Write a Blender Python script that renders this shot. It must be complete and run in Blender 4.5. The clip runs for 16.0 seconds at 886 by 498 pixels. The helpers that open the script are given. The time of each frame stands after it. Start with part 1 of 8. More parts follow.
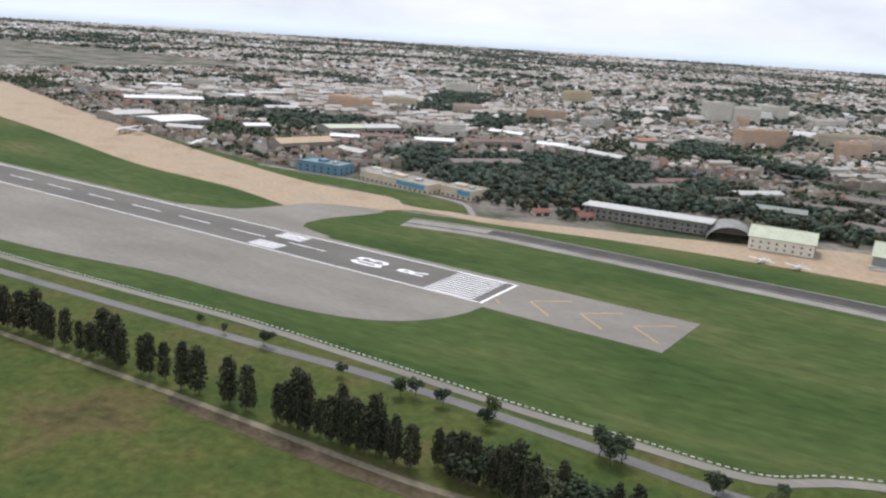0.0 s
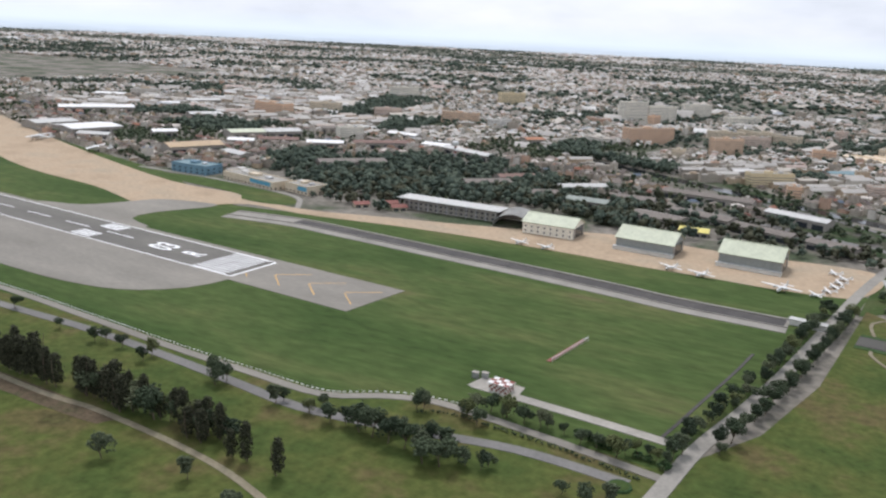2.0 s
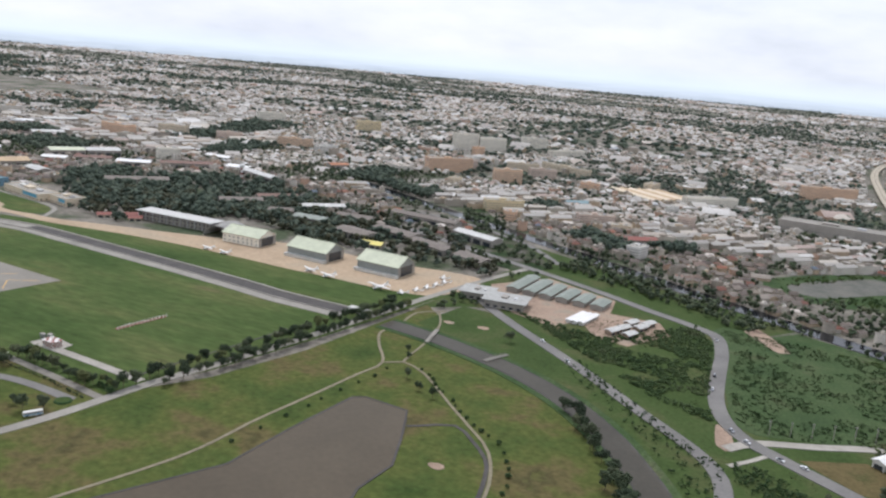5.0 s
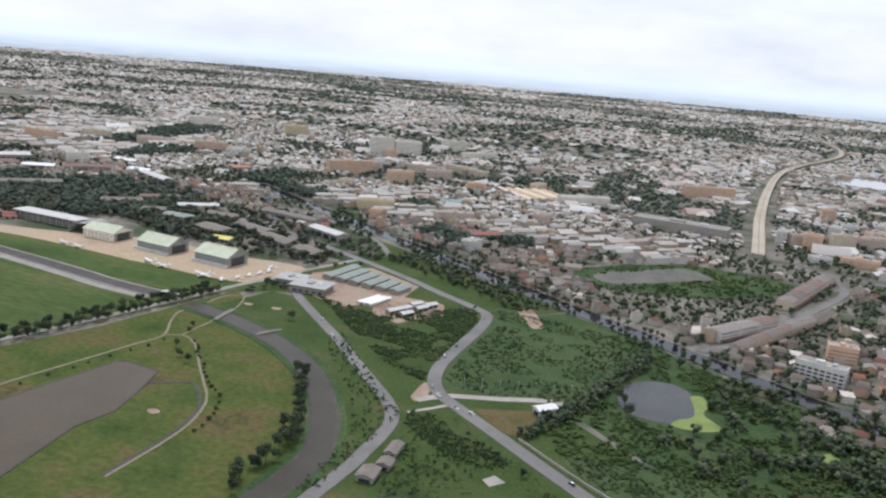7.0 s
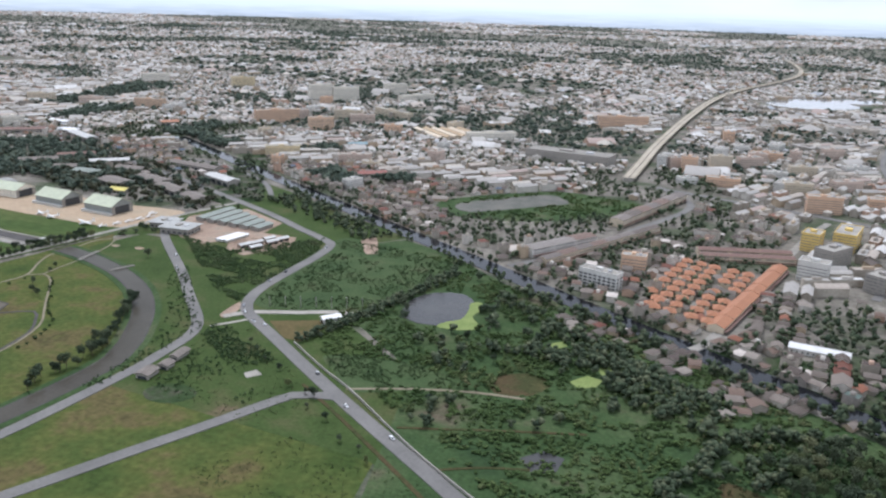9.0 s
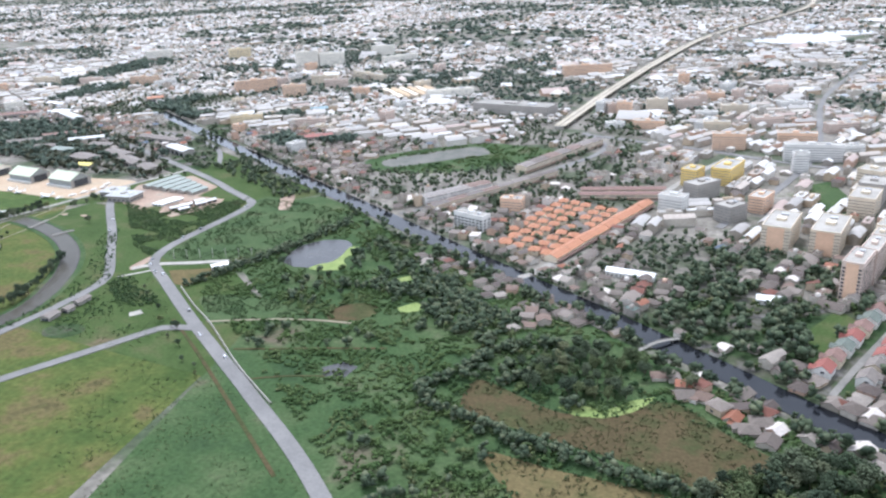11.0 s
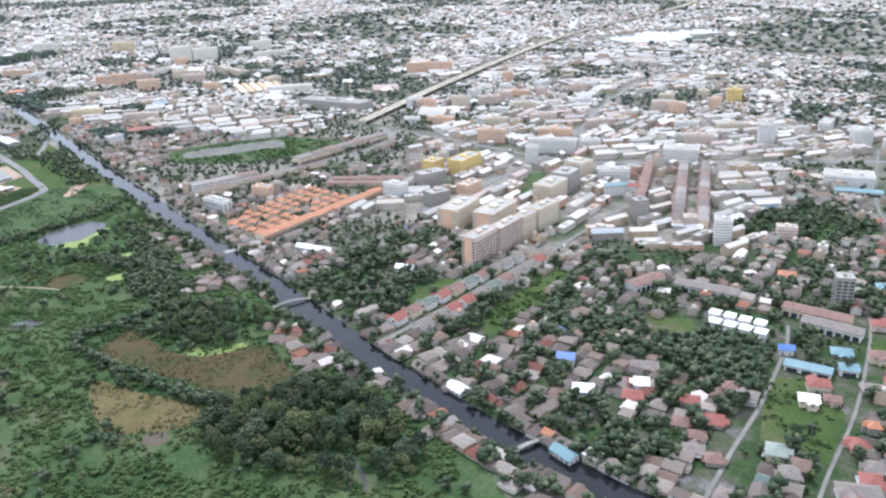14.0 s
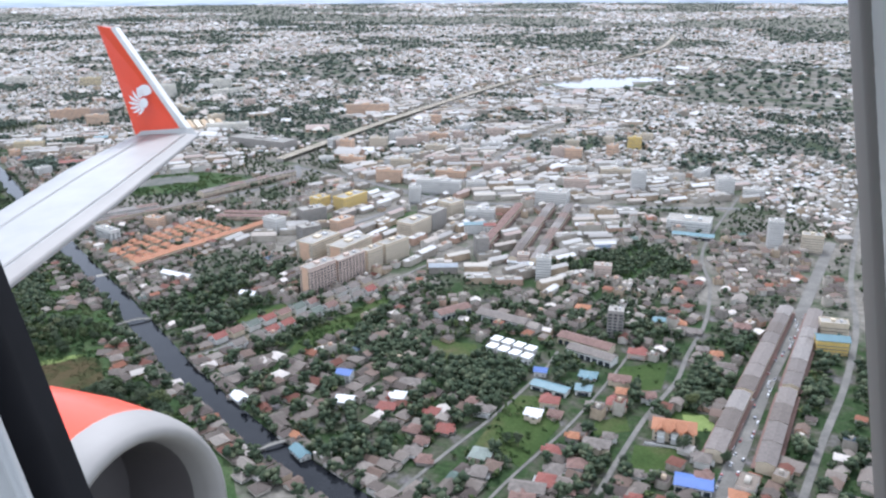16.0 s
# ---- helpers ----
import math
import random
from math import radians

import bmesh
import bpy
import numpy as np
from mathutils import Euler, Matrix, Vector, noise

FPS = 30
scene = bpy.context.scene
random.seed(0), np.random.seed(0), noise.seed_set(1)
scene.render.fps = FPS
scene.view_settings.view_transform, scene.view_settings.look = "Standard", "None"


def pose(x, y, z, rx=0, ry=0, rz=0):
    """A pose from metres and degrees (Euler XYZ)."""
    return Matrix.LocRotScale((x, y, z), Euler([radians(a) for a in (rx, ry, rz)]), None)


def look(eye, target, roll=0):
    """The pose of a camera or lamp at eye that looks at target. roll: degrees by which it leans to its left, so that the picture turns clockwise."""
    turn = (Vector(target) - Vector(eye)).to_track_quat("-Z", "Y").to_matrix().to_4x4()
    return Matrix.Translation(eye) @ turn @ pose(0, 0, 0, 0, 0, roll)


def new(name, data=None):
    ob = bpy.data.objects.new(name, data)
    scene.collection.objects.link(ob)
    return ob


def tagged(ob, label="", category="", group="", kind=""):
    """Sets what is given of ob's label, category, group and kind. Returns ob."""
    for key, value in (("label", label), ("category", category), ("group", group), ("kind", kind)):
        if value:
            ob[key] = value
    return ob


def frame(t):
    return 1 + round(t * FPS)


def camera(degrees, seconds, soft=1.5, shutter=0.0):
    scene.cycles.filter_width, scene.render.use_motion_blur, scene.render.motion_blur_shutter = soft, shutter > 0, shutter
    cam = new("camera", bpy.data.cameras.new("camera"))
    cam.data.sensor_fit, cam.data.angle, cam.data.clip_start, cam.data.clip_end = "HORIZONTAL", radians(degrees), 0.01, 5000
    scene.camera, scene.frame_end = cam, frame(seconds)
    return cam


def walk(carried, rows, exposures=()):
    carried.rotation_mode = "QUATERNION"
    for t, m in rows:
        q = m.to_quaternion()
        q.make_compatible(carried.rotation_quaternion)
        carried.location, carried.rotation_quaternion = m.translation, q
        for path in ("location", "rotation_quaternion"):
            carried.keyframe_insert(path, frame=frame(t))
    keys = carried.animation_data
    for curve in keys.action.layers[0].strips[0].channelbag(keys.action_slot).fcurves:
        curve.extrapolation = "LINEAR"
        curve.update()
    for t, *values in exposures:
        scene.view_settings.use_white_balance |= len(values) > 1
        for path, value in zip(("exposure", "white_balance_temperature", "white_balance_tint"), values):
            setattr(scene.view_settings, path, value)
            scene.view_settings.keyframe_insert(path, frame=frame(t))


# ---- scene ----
S = 0.415  # scale of the plan
cam = camera(57.2, 16.0, 2.4)
ROWS = [  # seconds, place in the plan, turn in degrees
    (0.0, 7.09, 1.19, 132.16, 75.247, -3.632, 28.846),
    (0.5, 52.21, 1.8, 136.41, 74.583, -3.926, 29.02),
    (1.0, 97.4, 1.69, 141.12, 74.448, -3.775, 29.057),
    (1.5, 142.66, 0.94, 146.24, 74.707, -3.304, 28.669),
    (2.0, 188.0, -0.37, 151.69, 75.313, -2.722, 29.301),
    (2.5, 233.43, -2.19, 157.41, 76.021, -2.862, 28.716),
    (3.0, 278.93, -4.45, 163.34, 76.207, -3.174, 28.405),
    (3.5, 324.53, -7.09, 169.44, 76.551, -3.279, 28.342),
    (4.0, 370.22, -10.03, 175.66, 76.576, -4.751, 28.281),
    (4.5, 416.01, -13.24, 181.94, 76.952, -4.971, 27.043),
    (7.0, 646.39, -31.41, 213.21, 77.371, -4.835, 25.127),
    (7.5, 692.75, -35.15, 219.25, 77.677, -4.59, 25.057),
    (8.0, 739.21, -38.84, 225.18, 77.323, -4.218, 25.372),
    (8.5, 785.75, -42.43, 231.0, 75.252, -2.89, 25.46),
    (9.0, 832.38, -45.91, 236.7, 73.244, -1.729, 24.992),
    (11.5, 1066.64, -60.59, 263.56, 69.607, 2.76, 27.86),
    (12.0, 1113.67, -62.85, 268.71, 68.639, 1.471, 25.269),
    (12.5, 1160.75, -64.85, 273.85, 68.547, 1.986, 25.012),
    (13.0, 1207.85, -66.58, 278.99, 68.405, 1.672, 24.207),
    (13.5, 1254.98, -68.05, 284.19, 68.732, 1.85, 25.024),
    (14.0, 1302.13, -69.24, 289.47, 69.168, 1.597, 24.857),
    (14.5, 1349.28, -70.15, 294.9, 69.444, 0.255, 25.65),
    (15.0, 1396.42, -70.8, 300.51, 69.536, 0.091, 25.737),
    (15.5, 1443.54, -71.18, 306.36, 70.06, 0.6, 26.231),
    (16.0, 1490.62, -71.3, 312.51, 71.669, 0.369, 25.512),
]
walk(cam, [(t, pose(S * x, S * y, S * z, rx, ry, rz)) for t, x, y, z, rx, ry, rz in ROWS],
     [(0.0, 0.58, 5950, 16), (8.0, 0.62, 5800, 16), (9.2, 0.80, 5600, 16), (11.3, 1.48, 5430, 16), (15.0, 1.46, 5400, 16), (16.0, 1.20, 5380, 16)])


# ---- world, sun ----
world = bpy.data.worlds.new("overcast_sky")
scene.world = world
world.use_nodes = True
wn, wl = world.node_tree.nodes, world.node_tree.links
wn.clear()


def wnode(kind, **inputs):
    n = wn.new(kind)
    for k, v in inputs.items():
        n.inputs[k.replace("_", " ")].default_value = v
    return n


SUN_UP, SUN_ROUND = radians(58), radians(-35)
sky = wn.new("ShaderNodeTexSky")
sky.sky_type, sky.sun_disc = "NISHITA", False
sky.sun_elevation, sky.sun_rotation = SUN_UP, SUN_ROUND
sky.dust_density, sky.air_density = 4.0, 1.5
coord = wn.new("ShaderNodeTexCoord")
split = wn.new("ShaderNodeSeparateXYZ")
wl.new(coord.outputs["Generated"], split.inputs[0])
squash = wn.new("ShaderNodeMapping")
squash.inputs["Scale"].default_value = (1.0, 1.0, 3.2)
wl.new(coord.outputs["Generated"], squash.inputs["Vector"])
cloud = wnode("ShaderNodeTexNoise", Scale=3.4, Detail=7.0, Roughness=0.55)
wl.new(squash.outputs[0], cloud.inputs["Vector"])
cloud_ramp = wn.new("ShaderNodeValToRGB")
cr = cloud_ramp.color_ramp
cr.elements[0].position, cr.elements[0].color = 0.30, (0.49, 0.525, 0.54, 1)
cr.elements[1].position, cr.elements[1].color = 0.66, (0.735, 0.745, 0.735, 1)
e = cr.elements.new(0.47)
e.color = (0.625, 0.65, 0.655, 1)
wl.new(cloud.outputs["Fac"], cloud_ramp.inputs["Fac"])
sky_dim = wn.new("ShaderNodeVectorMath")
sky_dim.operation = "SCALE"
sky_dim.inputs["Scale"].default_value = 0.10
wl.new(sky.outputs["Color"], sky_dim.inputs[0])
cover = wn.new("ShaderNodeMix")
cover.data_type = "RGBA"
cover.inputs["Factor"].default_value = 0.9
wl.new(sky_dim.outputs[0], cover.inputs["A"])
wl.new(cloud_ramp.outputs["Color"], cover.inputs["B"])
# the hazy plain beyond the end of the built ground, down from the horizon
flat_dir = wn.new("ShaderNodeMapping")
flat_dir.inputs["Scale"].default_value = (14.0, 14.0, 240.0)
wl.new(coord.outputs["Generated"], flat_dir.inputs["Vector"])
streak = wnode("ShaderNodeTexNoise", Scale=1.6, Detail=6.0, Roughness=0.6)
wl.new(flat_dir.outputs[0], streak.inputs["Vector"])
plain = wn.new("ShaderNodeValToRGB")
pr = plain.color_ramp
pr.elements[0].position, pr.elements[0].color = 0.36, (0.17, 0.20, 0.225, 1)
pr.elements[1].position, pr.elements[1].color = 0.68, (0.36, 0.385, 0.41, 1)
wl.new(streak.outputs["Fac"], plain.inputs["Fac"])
# haze painted into the background: the plain fades to pale blue-grey towards the horizon
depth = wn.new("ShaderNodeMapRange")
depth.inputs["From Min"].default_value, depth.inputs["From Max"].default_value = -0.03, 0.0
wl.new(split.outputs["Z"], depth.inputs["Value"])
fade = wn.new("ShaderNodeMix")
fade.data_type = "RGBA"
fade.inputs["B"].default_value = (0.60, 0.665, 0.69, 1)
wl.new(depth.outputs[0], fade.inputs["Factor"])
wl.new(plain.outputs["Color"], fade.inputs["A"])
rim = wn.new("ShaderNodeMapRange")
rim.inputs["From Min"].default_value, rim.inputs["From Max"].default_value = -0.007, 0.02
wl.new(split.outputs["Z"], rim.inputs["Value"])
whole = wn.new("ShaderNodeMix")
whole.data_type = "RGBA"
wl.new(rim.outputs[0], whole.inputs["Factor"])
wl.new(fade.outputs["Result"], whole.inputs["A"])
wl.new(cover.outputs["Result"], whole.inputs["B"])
back = wn.new("ShaderNodeBackground")
back.inputs["Strength"].default_value = 1.0
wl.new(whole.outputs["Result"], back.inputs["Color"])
wout = wn.new("ShaderNodeOutputWorld")
wl.new(back.outputs[0], wout.inputs["Surface"])

sun = new("sun", bpy.data.lights.new("sun", "SUN"))
sun.data.energy, sun.data.angle, sun.data.color = 1.5, radians(14), (1.0, 0.95, 0.88)
sun.matrix_world = look((0, 0, 500), (-500 * math.cos(SUN_UP) * math.sin(SUN_ROUND) / math.sin(SUN_UP), -500 * math.cos(SUN_UP) * math.cos(SUN_ROUND) / math.sin(SUN_UP), 0))


# ---- materials ----
def material(name, ramp, scale=0.05, fine=1.2, mottled=0.35, rough=0.85, metal=0.0, bump=0.0, per="", squeeze=(1, 1, 1), spec=0.3):
    """A surface from a ramp of colours: driven by wide and fine noise at real size, or piece by piece (per: 'island' or 'object')."""
    m = bpy.data.materials.new(name)
    m.use_nodes = True
    n, l = m.node_tree.nodes, m.node_tree.links
    n.clear()
    out, bsdf = n.new("ShaderNodeOutputMaterial"), n.new("ShaderNodeBsdfPrincipled")
    l.new(bsdf.outputs[0], out.inputs[0])
    bsdf.inputs["Roughness"].default_value, bsdf.inputs["Metallic"].default_value = rough, metal
    bsdf.inputs["Specular IOR Level"].default_value = spec
    geo = n.new("ShaderNodeNewGeometry")
    mapping = n.new("ShaderNodeMapping")
    mapping.inputs["Scale"].default_value = tuple(v / S for v in squeeze)
    l.new(geo.outputs["Position"], mapping.inputs["Vector"])
    wide, small = n.new("ShaderNodeTexNoise"), n.new("ShaderNodeTexNoise")
    for tex, s, d in ((wide, scale, 5.0), (small, fine, 4.0)):
        tex.inputs["Scale"].default_value, tex.inputs["Detail"].default_value, tex.inputs["Roughness"].default_value = s, d, 0.6
        l.new(mapping.outputs[0], tex.inputs["Vector"])
    ramp_node = n.new("ShaderNodeValToRGB")
    c = ramp_node.color_ramp
    c.interpolation = "CONSTANT" if per else "LINEAR"
    while len(c.elements) < len(ramp):
        c.elements.new(0.5)
    for el, (pos, col) in zip(c.elements, ramp):
        el.position = pos
    for el, (pos, col) in zip(c.elements, ramp):
        el.color = (*col, 1)
    if per == "island":
        l.new(geo.outputs["Random Per Island"], ramp_node.inputs["Fac"])
    elif per == "object":
        info = n.new("ShaderNodeObjectInfo")
        l.new(info.outputs["Random"], ramp_node.inputs["Fac"])
    else:
        stretch = n.new("ShaderNodeMapRange")
        stretch.inputs["From Min"].default_value, stretch.inputs["From Max"].default_value = 0.28, 0.72
        l.new(wide.outputs["Fac"], stretch.inputs["Value"])
        l.new(stretch.outputs[0], ramp_node.inputs["Fac"])
    vary = n.new("ShaderNodeMapRange")
    vary.inputs["From Min"].default_value, vary.inputs["From Max"].default_value = 0.25, 0.75
    vary.inputs["To Min"].default_value, vary.inputs["To Max"].default_value = 1 - mottled, 1 + mottled
    l.new(small.outputs["Fac"], vary.inputs["Value"])
    scaled = n.new("ShaderNodeVectorMath")
    scaled.operation = "SCALE"
    l.new(ramp_node.outputs["Color"], scaled.inputs[0])
    l.new(vary.outputs[0], scaled.inputs["Scale"])
    l.new(scaled.outputs[0], bsdf.inputs["Base Color"])
    if bump:
        b = n.new("ShaderNodeBump")
        b.inputs["Strength"].default_value, b.inputs["Distance"].default_value = bump, 0.5 * S / max(fine, 0.05)
        l.new(small.outputs["Fac"], b.inputs["Height"])
        l.new(b.outputs[0], bsdf.inputs["Normal"])
    return m


def plain_material(name, col, rough=0.7, metal=0.0, mottled=0.15, fine=2.0, spec=0.4):
    return material(name, [(0.0, tuple(v * 0.88 for v in col)), (1.0, tuple(v * 1.1 for v in col))], 0.12, fine, mottled, rough, metal, spec=spec)


M_CITY = material("town_ground", [(0.0, (0.040, 0.059, 0.029)), (0.3, (0.063, 0.077, 0.043)), (0.5, (0.138, 0.127, 0.103)), (0.8, (0.213, 0.194, 0.162)), (1.0, (0.103, 0.113, 0.067))], 0.012, 0.15, 0.4, spec=0.08)
M_FIELD = material("mown_airfield_grass", [(0.0, (0.032, 0.058, 0.015)), (0.3, (0.047, 0.075, 0.021)), (0.55, (0.060, 0.087, 0.026)), (0.8, (0.081, 0.097, 0.033)), (1.0, (0.113, 0.101, 0.049))], 0.013, 0.16, 0.32, 0.9, squeeze=(0.45, 1.3, 1), spec=0.06)
M_GARDEN = material("garden_earth_and_grass", [(0.0, (0.020, 0.036, 0.015)), (0.4, (0.034, 0.056, 0.021)), (0.65, (0.07, 0.07, 0.048)), (1.0, (0.16, 0.145, 0.144))], 0.035, 0.3, 0.35, 0.95, spec=0.08)
M_GOLF = material("golf_grass", [(0.0, (0.033, 0.055, 0.014)), (0.3, (0.054, 0.076, 0.020)), (0.55, (0.074, 0.087, 0.024)), (0.75, (0.096, 0.081, 0.034)), (0.88, (0.065, 0.059, 0.025)), (1.0, (0.092, 0.095, 0.030))], 0.02, 0.25, 0.34, 0.9, spec=0.06)
M_LAWN = material("light_meadow_grass", [(0.0, (0.031, 0.053, 0.015)), (0.5, (0.048, 0.073, 0.022)), (0.8, (0.071, 0.080, 0.032)), (1.0, (0.114, 0.090, 0.055))], 0.022, 0.4, 0.3, 0.9, spec=0.06)
M_MARSH = material("overgrown_marsh_grass", [(0.0, (0.028, 0.050, 0.021)), (0.4, (0.041, 0.070, 0.026)), (0.7, (0.060, 0.086, 0.036)), (1.0, (0.106, 0.090, 0.061))], 0.018, 0.35, 0.35, 0.9, bump=0.5, spec=0.06)
M_DRY = material("dry_brown_meadow", [(0.0, (0.053, 0.045, 0.022)), (0.4, (0.072, 0.055, 0.028)), (0.7, (0.044, 0.050, 0.020)), (1.0, (0.074, 0.068, 0.030))], 0.03, 0.5, 0.3, 0.95, spec=0.06)
M_WORN = material("worn_brown_earth", [(0.0, (0.060, 0.052, 0.030)), (0.5, (0.100, 0.076, 0.050)), (1.0, (0.052, 0.060, 0.026))], 0.06, 0.5, 0.35, 0.95, spec=0.06)
M_STRAWGROUND = material("yellow_straw_ground", [(0.0, (0.079, 0.066, 0.029)), (0.5, (0.112, 0.089, 0.041)), (1.0, (0.063, 0.065, 0.025))], 0.05, 0.5, 0.3, 0.95, spec=0.06)
M_SAND = material("bare_sandy_ground", [(0.0, (0.28, 0.21, 0.135)), (0.5, (0.37, 0.28, 0.185)), (1.0, (0.30, 0.25, 0.175))], 0.02, 0.25, 0.2, 0.95)
M_DIRT = material("bare_earth", [(0.0, (0.20, 0.14, 0.10)), (0.6, (0.30, 0.22, 0.16)), (1.0, (0.22, 0.2, 0.15))], 0.04, 0.5, 0.3, 0.95)
M_GRAVEL = material("trodden_gravel", [(0.0, (0.150, 0.130, 0.085)), (0.6, (0.205, 0.178, 0.120)), (1.0, (0.160, 0.150, 0.095))], 0.05, 0.5, 0.25, 0.95)
M_TARMAC = material("worn_runway_asphalt", [(0.0, (0.165, 0.152, 0.126)), (0.5, (0.201, 0.186, 0.156)), (1.0, (0.242, 0.223, 0.186))], 0.02, 0.35, 0.13, 0.9, squeeze=(0.5, 1.4, 1))
M_WORNROAD = material("rubbed_runway_asphalt", [(0.0, (0.105, 0.099, 0.086)), (0.5, (0.130, 0.122, 0.105)), (1.0, (0.155, 0.146, 0.126))], 0.03, 0.4, 0.15, 0.9, squeeze=(0.4, 1.4, 1))
M_ROAD = material("grey_road_asphalt", [(0.0, (0.118, 0.113, 0.104)), (0.5, (0.148, 0.142, 0.131)), (1.0, (0.185, 0.176, 0.160))], 0.03, 0.6, 0.15, 0.85)
M_CONCRETE = material("weathered_concrete", [(0.0, (0.22, 0.205, 0.175)), (0.5, (0.30, 0.28, 0.24)), (1.0, (0.36, 0.335, 0.29))], 0.05, 0.7, 0.18, 0.85)
M_DECK = material("pale_beige_concrete", [(0.0, (0.304, 0.266, 0.194)), (0.5, (0.368, 0.324, 0.245)), (1.0, (0.423, 0.373, 0.288))], 0.02, 0.3, 0.12, 0.85)
M_LANE = material("worn_grey_lane", [(0.0, (0.19, 0.178, 0.152)), (0.5, (0.24, 0.225, 0.193)), (1.0, (0.29, 0.27, 0.232))], 0.05, 0.6, 0.16, 0.9)
M_ALLEY = material("worn_dark_lane", [(0.0, (0.11, 0.104, 0.090)), (0.5, (0.15, 0.141, 0.122)), (1.0, (0.20, 0.187, 0.16))], 0.05, 0.6, 0.2, 0.9)
M_PAINT = plain_material("white_road_paint", (0.78, 0.78, 0.76), 0.6, mottled=0.12, fine=0.6)
M_YELLOW = plain_material("yellow_road_paint", (0.52, 0.31, 0.09), 0.7, mottled=0.35, fine=0.6)
M_CANAL = material("dark_canal_water", [(0.0, (0.007, 0.008, 0.010)), (1.0, (0.014, 0.015, 0.017))], 0.05, 0.4, 0.2, 0.12, bump=0.02, spec=0.17)
M_RIVER = material("muddy_river_water", [(0.0, (0.049, 0.044, 0.034)), (1.0, (0.068, 0.062, 0.048))], 0.03, 0.4, 0.12, 0.3, bump=0.02, spec=0.05)
M_POND = material("brown_pond_water", [(0.0, (0.069, 0.056, 0.038)), (1.0, (0.089, 0.072, 0.049))], 0.02, 0.3, 0.1, 0.3, bump=0.02, spec=0.06)
M_SLATE = material("slate_dark_pond_water", [(0.0, (0.030, 0.031, 0.031)), (1.0, (0.052, 0.051, 0.047))], 0.03, 0.3, 0.12, 0.25, bump=0.02, spec=0.22)
M_MUD = material("shallow_weedy_water", [(0.0, (0.055, 0.062, 0.045)), (0.5, (0.10, 0.098, 0.08)), (1.0, (0.13, 0.12, 0.098))], 0.05, 0.4, 0.25, 0.6, spec=0.12)
M_LAKE = material("pale_lake_water", [(0.0, (0.20, 0.21, 0.21)), (1.0, (0.28, 0.28, 0.27))], 0.01, 0.1, 0.1, 0.10, spec=0.6)
M_DRAIN = material("dark_drain_mud", [(0.0, (0.030, 0.027, 0.024)), (0.6, (0.050, 0.045, 0.040)), (1.0, (0.075, 0.07, 0.06))], 0.06, 0.5, 0.25, 0.75)
M_ALGAE = material("pale_green_algae", [(0.0, (0.14, 0.19, 0.055)), (1.0, (0.21, 0.25, 0.085))], 0.1, 0.8, 0.2, 0.8, spec=0.1)
GREENS = [(0.0, (0.036, 0.050, 0.030)), (0.2, (0.048, 0.065, 0.037)), (0.45, (0.063, 0.081, 0.046)), (0.7, (0.080, 0.096, 0.056)), (0.88, (0.104, 0.116, 0.066))]
M_LEAF = material("broad_leaf_foliage", GREENS, 0.2, 1.5, 0.45, 0.85, per="island", bump=0.4, spec=0.08)
M_TREE = material("tree_foliage", GREENS + [(0.93, (0.105, 0.118, 0.050))], 0.2, 1.3, 0.5, 0.85, per="object", bump=0.4, spec=0.08)
M_LIGHT_TREE = material("light_tree_foliage", [(0.0, (0.060, 0.078, 0.036)), (0.25, (0.082, 0.100, 0.044)), (0.5, (0.070, 0.092, 0.040)), (0.7, (0.105, 0.118, 0.056)), (0.86, (0.125, 0.132, 0.068))], 0.2, 1.3, 0.5, 0.85, per="object", bump=0.4, spec=0.08)
# foliage of distant trees, greyed and lightened in colour to stand for haze
M_HAZED_LEAF = material("haze_greyed_foliage", [(0.0, (0.049, 0.065, 0.050)), (0.3, (0.067, 0.086, 0.064)), (0.6, (0.086, 0.106, 0.077)), (0.88, (0.107, 0.128, 0.093))], 0.2, 1.2, 0.45, 0.85, per="island", bump=0.3, spec=0.06)
M_PINE = material("dark_casuarina_foliage", [(0.0, (0.037, 0.040, 0.025)), (0.4, (0.055, 0.057, 0.036)), (0.75, (0.079, 0.080, 0.051))], 0.2, 1.5, 0.45, 0.85, per="island", bump=0.4, spec=0.06)
M_SCRUB = material("green_scrub", [(0.0, (0.026, 0.048, 0.020)), (0.3, (0.036, 0.066, 0.025)), (0.6, (0.051, 0.080, 0.034)), (0.85, (0.072, 0.095, 0.045))], 0.2, 1.0, 0.45, 0.85, per="island", bump=0.4, spec=0.06)
M_YOUNG = material("yellow_green_foliage", [(0.0, (0.042, 0.061, 0.024)), (0.35, (0.063, 0.083, 0.033)), (0.7, (0.085, 0.103, 0.041)), (0.9, (0.117, 0.118, 0.055))], 0.2, 1.2, 0.4, 0.85, per="island", bump=0.4, spec=0.06)
M_CARPET = material("leafy_marsh_growth", [(0.0, (0.030, 0.053, 0.021)), (0.3, (0.046, 0.076, 0.026)), (0.6, (0.066, 0.096, 0.033)), (0.85, (0.091, 0.107, 0.046)), (1.0, (0.115, 0.094, 0.057))], 0.028, 0.5, 0.3, 0.9, bump=0.3, spec=0.06)
M_LUSH = material("lush_green_scrub", [(0.0, (0.034, 0.057, 0.024)), (0.35, (0.048, 0.076, 0.030)), (0.7, (0.061, 0.087, 0.037)), (1.0, (0.079, 0.089, 0.045))], 0.028, 0.5, 0.35, 0.9, bump=0.3, spec=0.06)
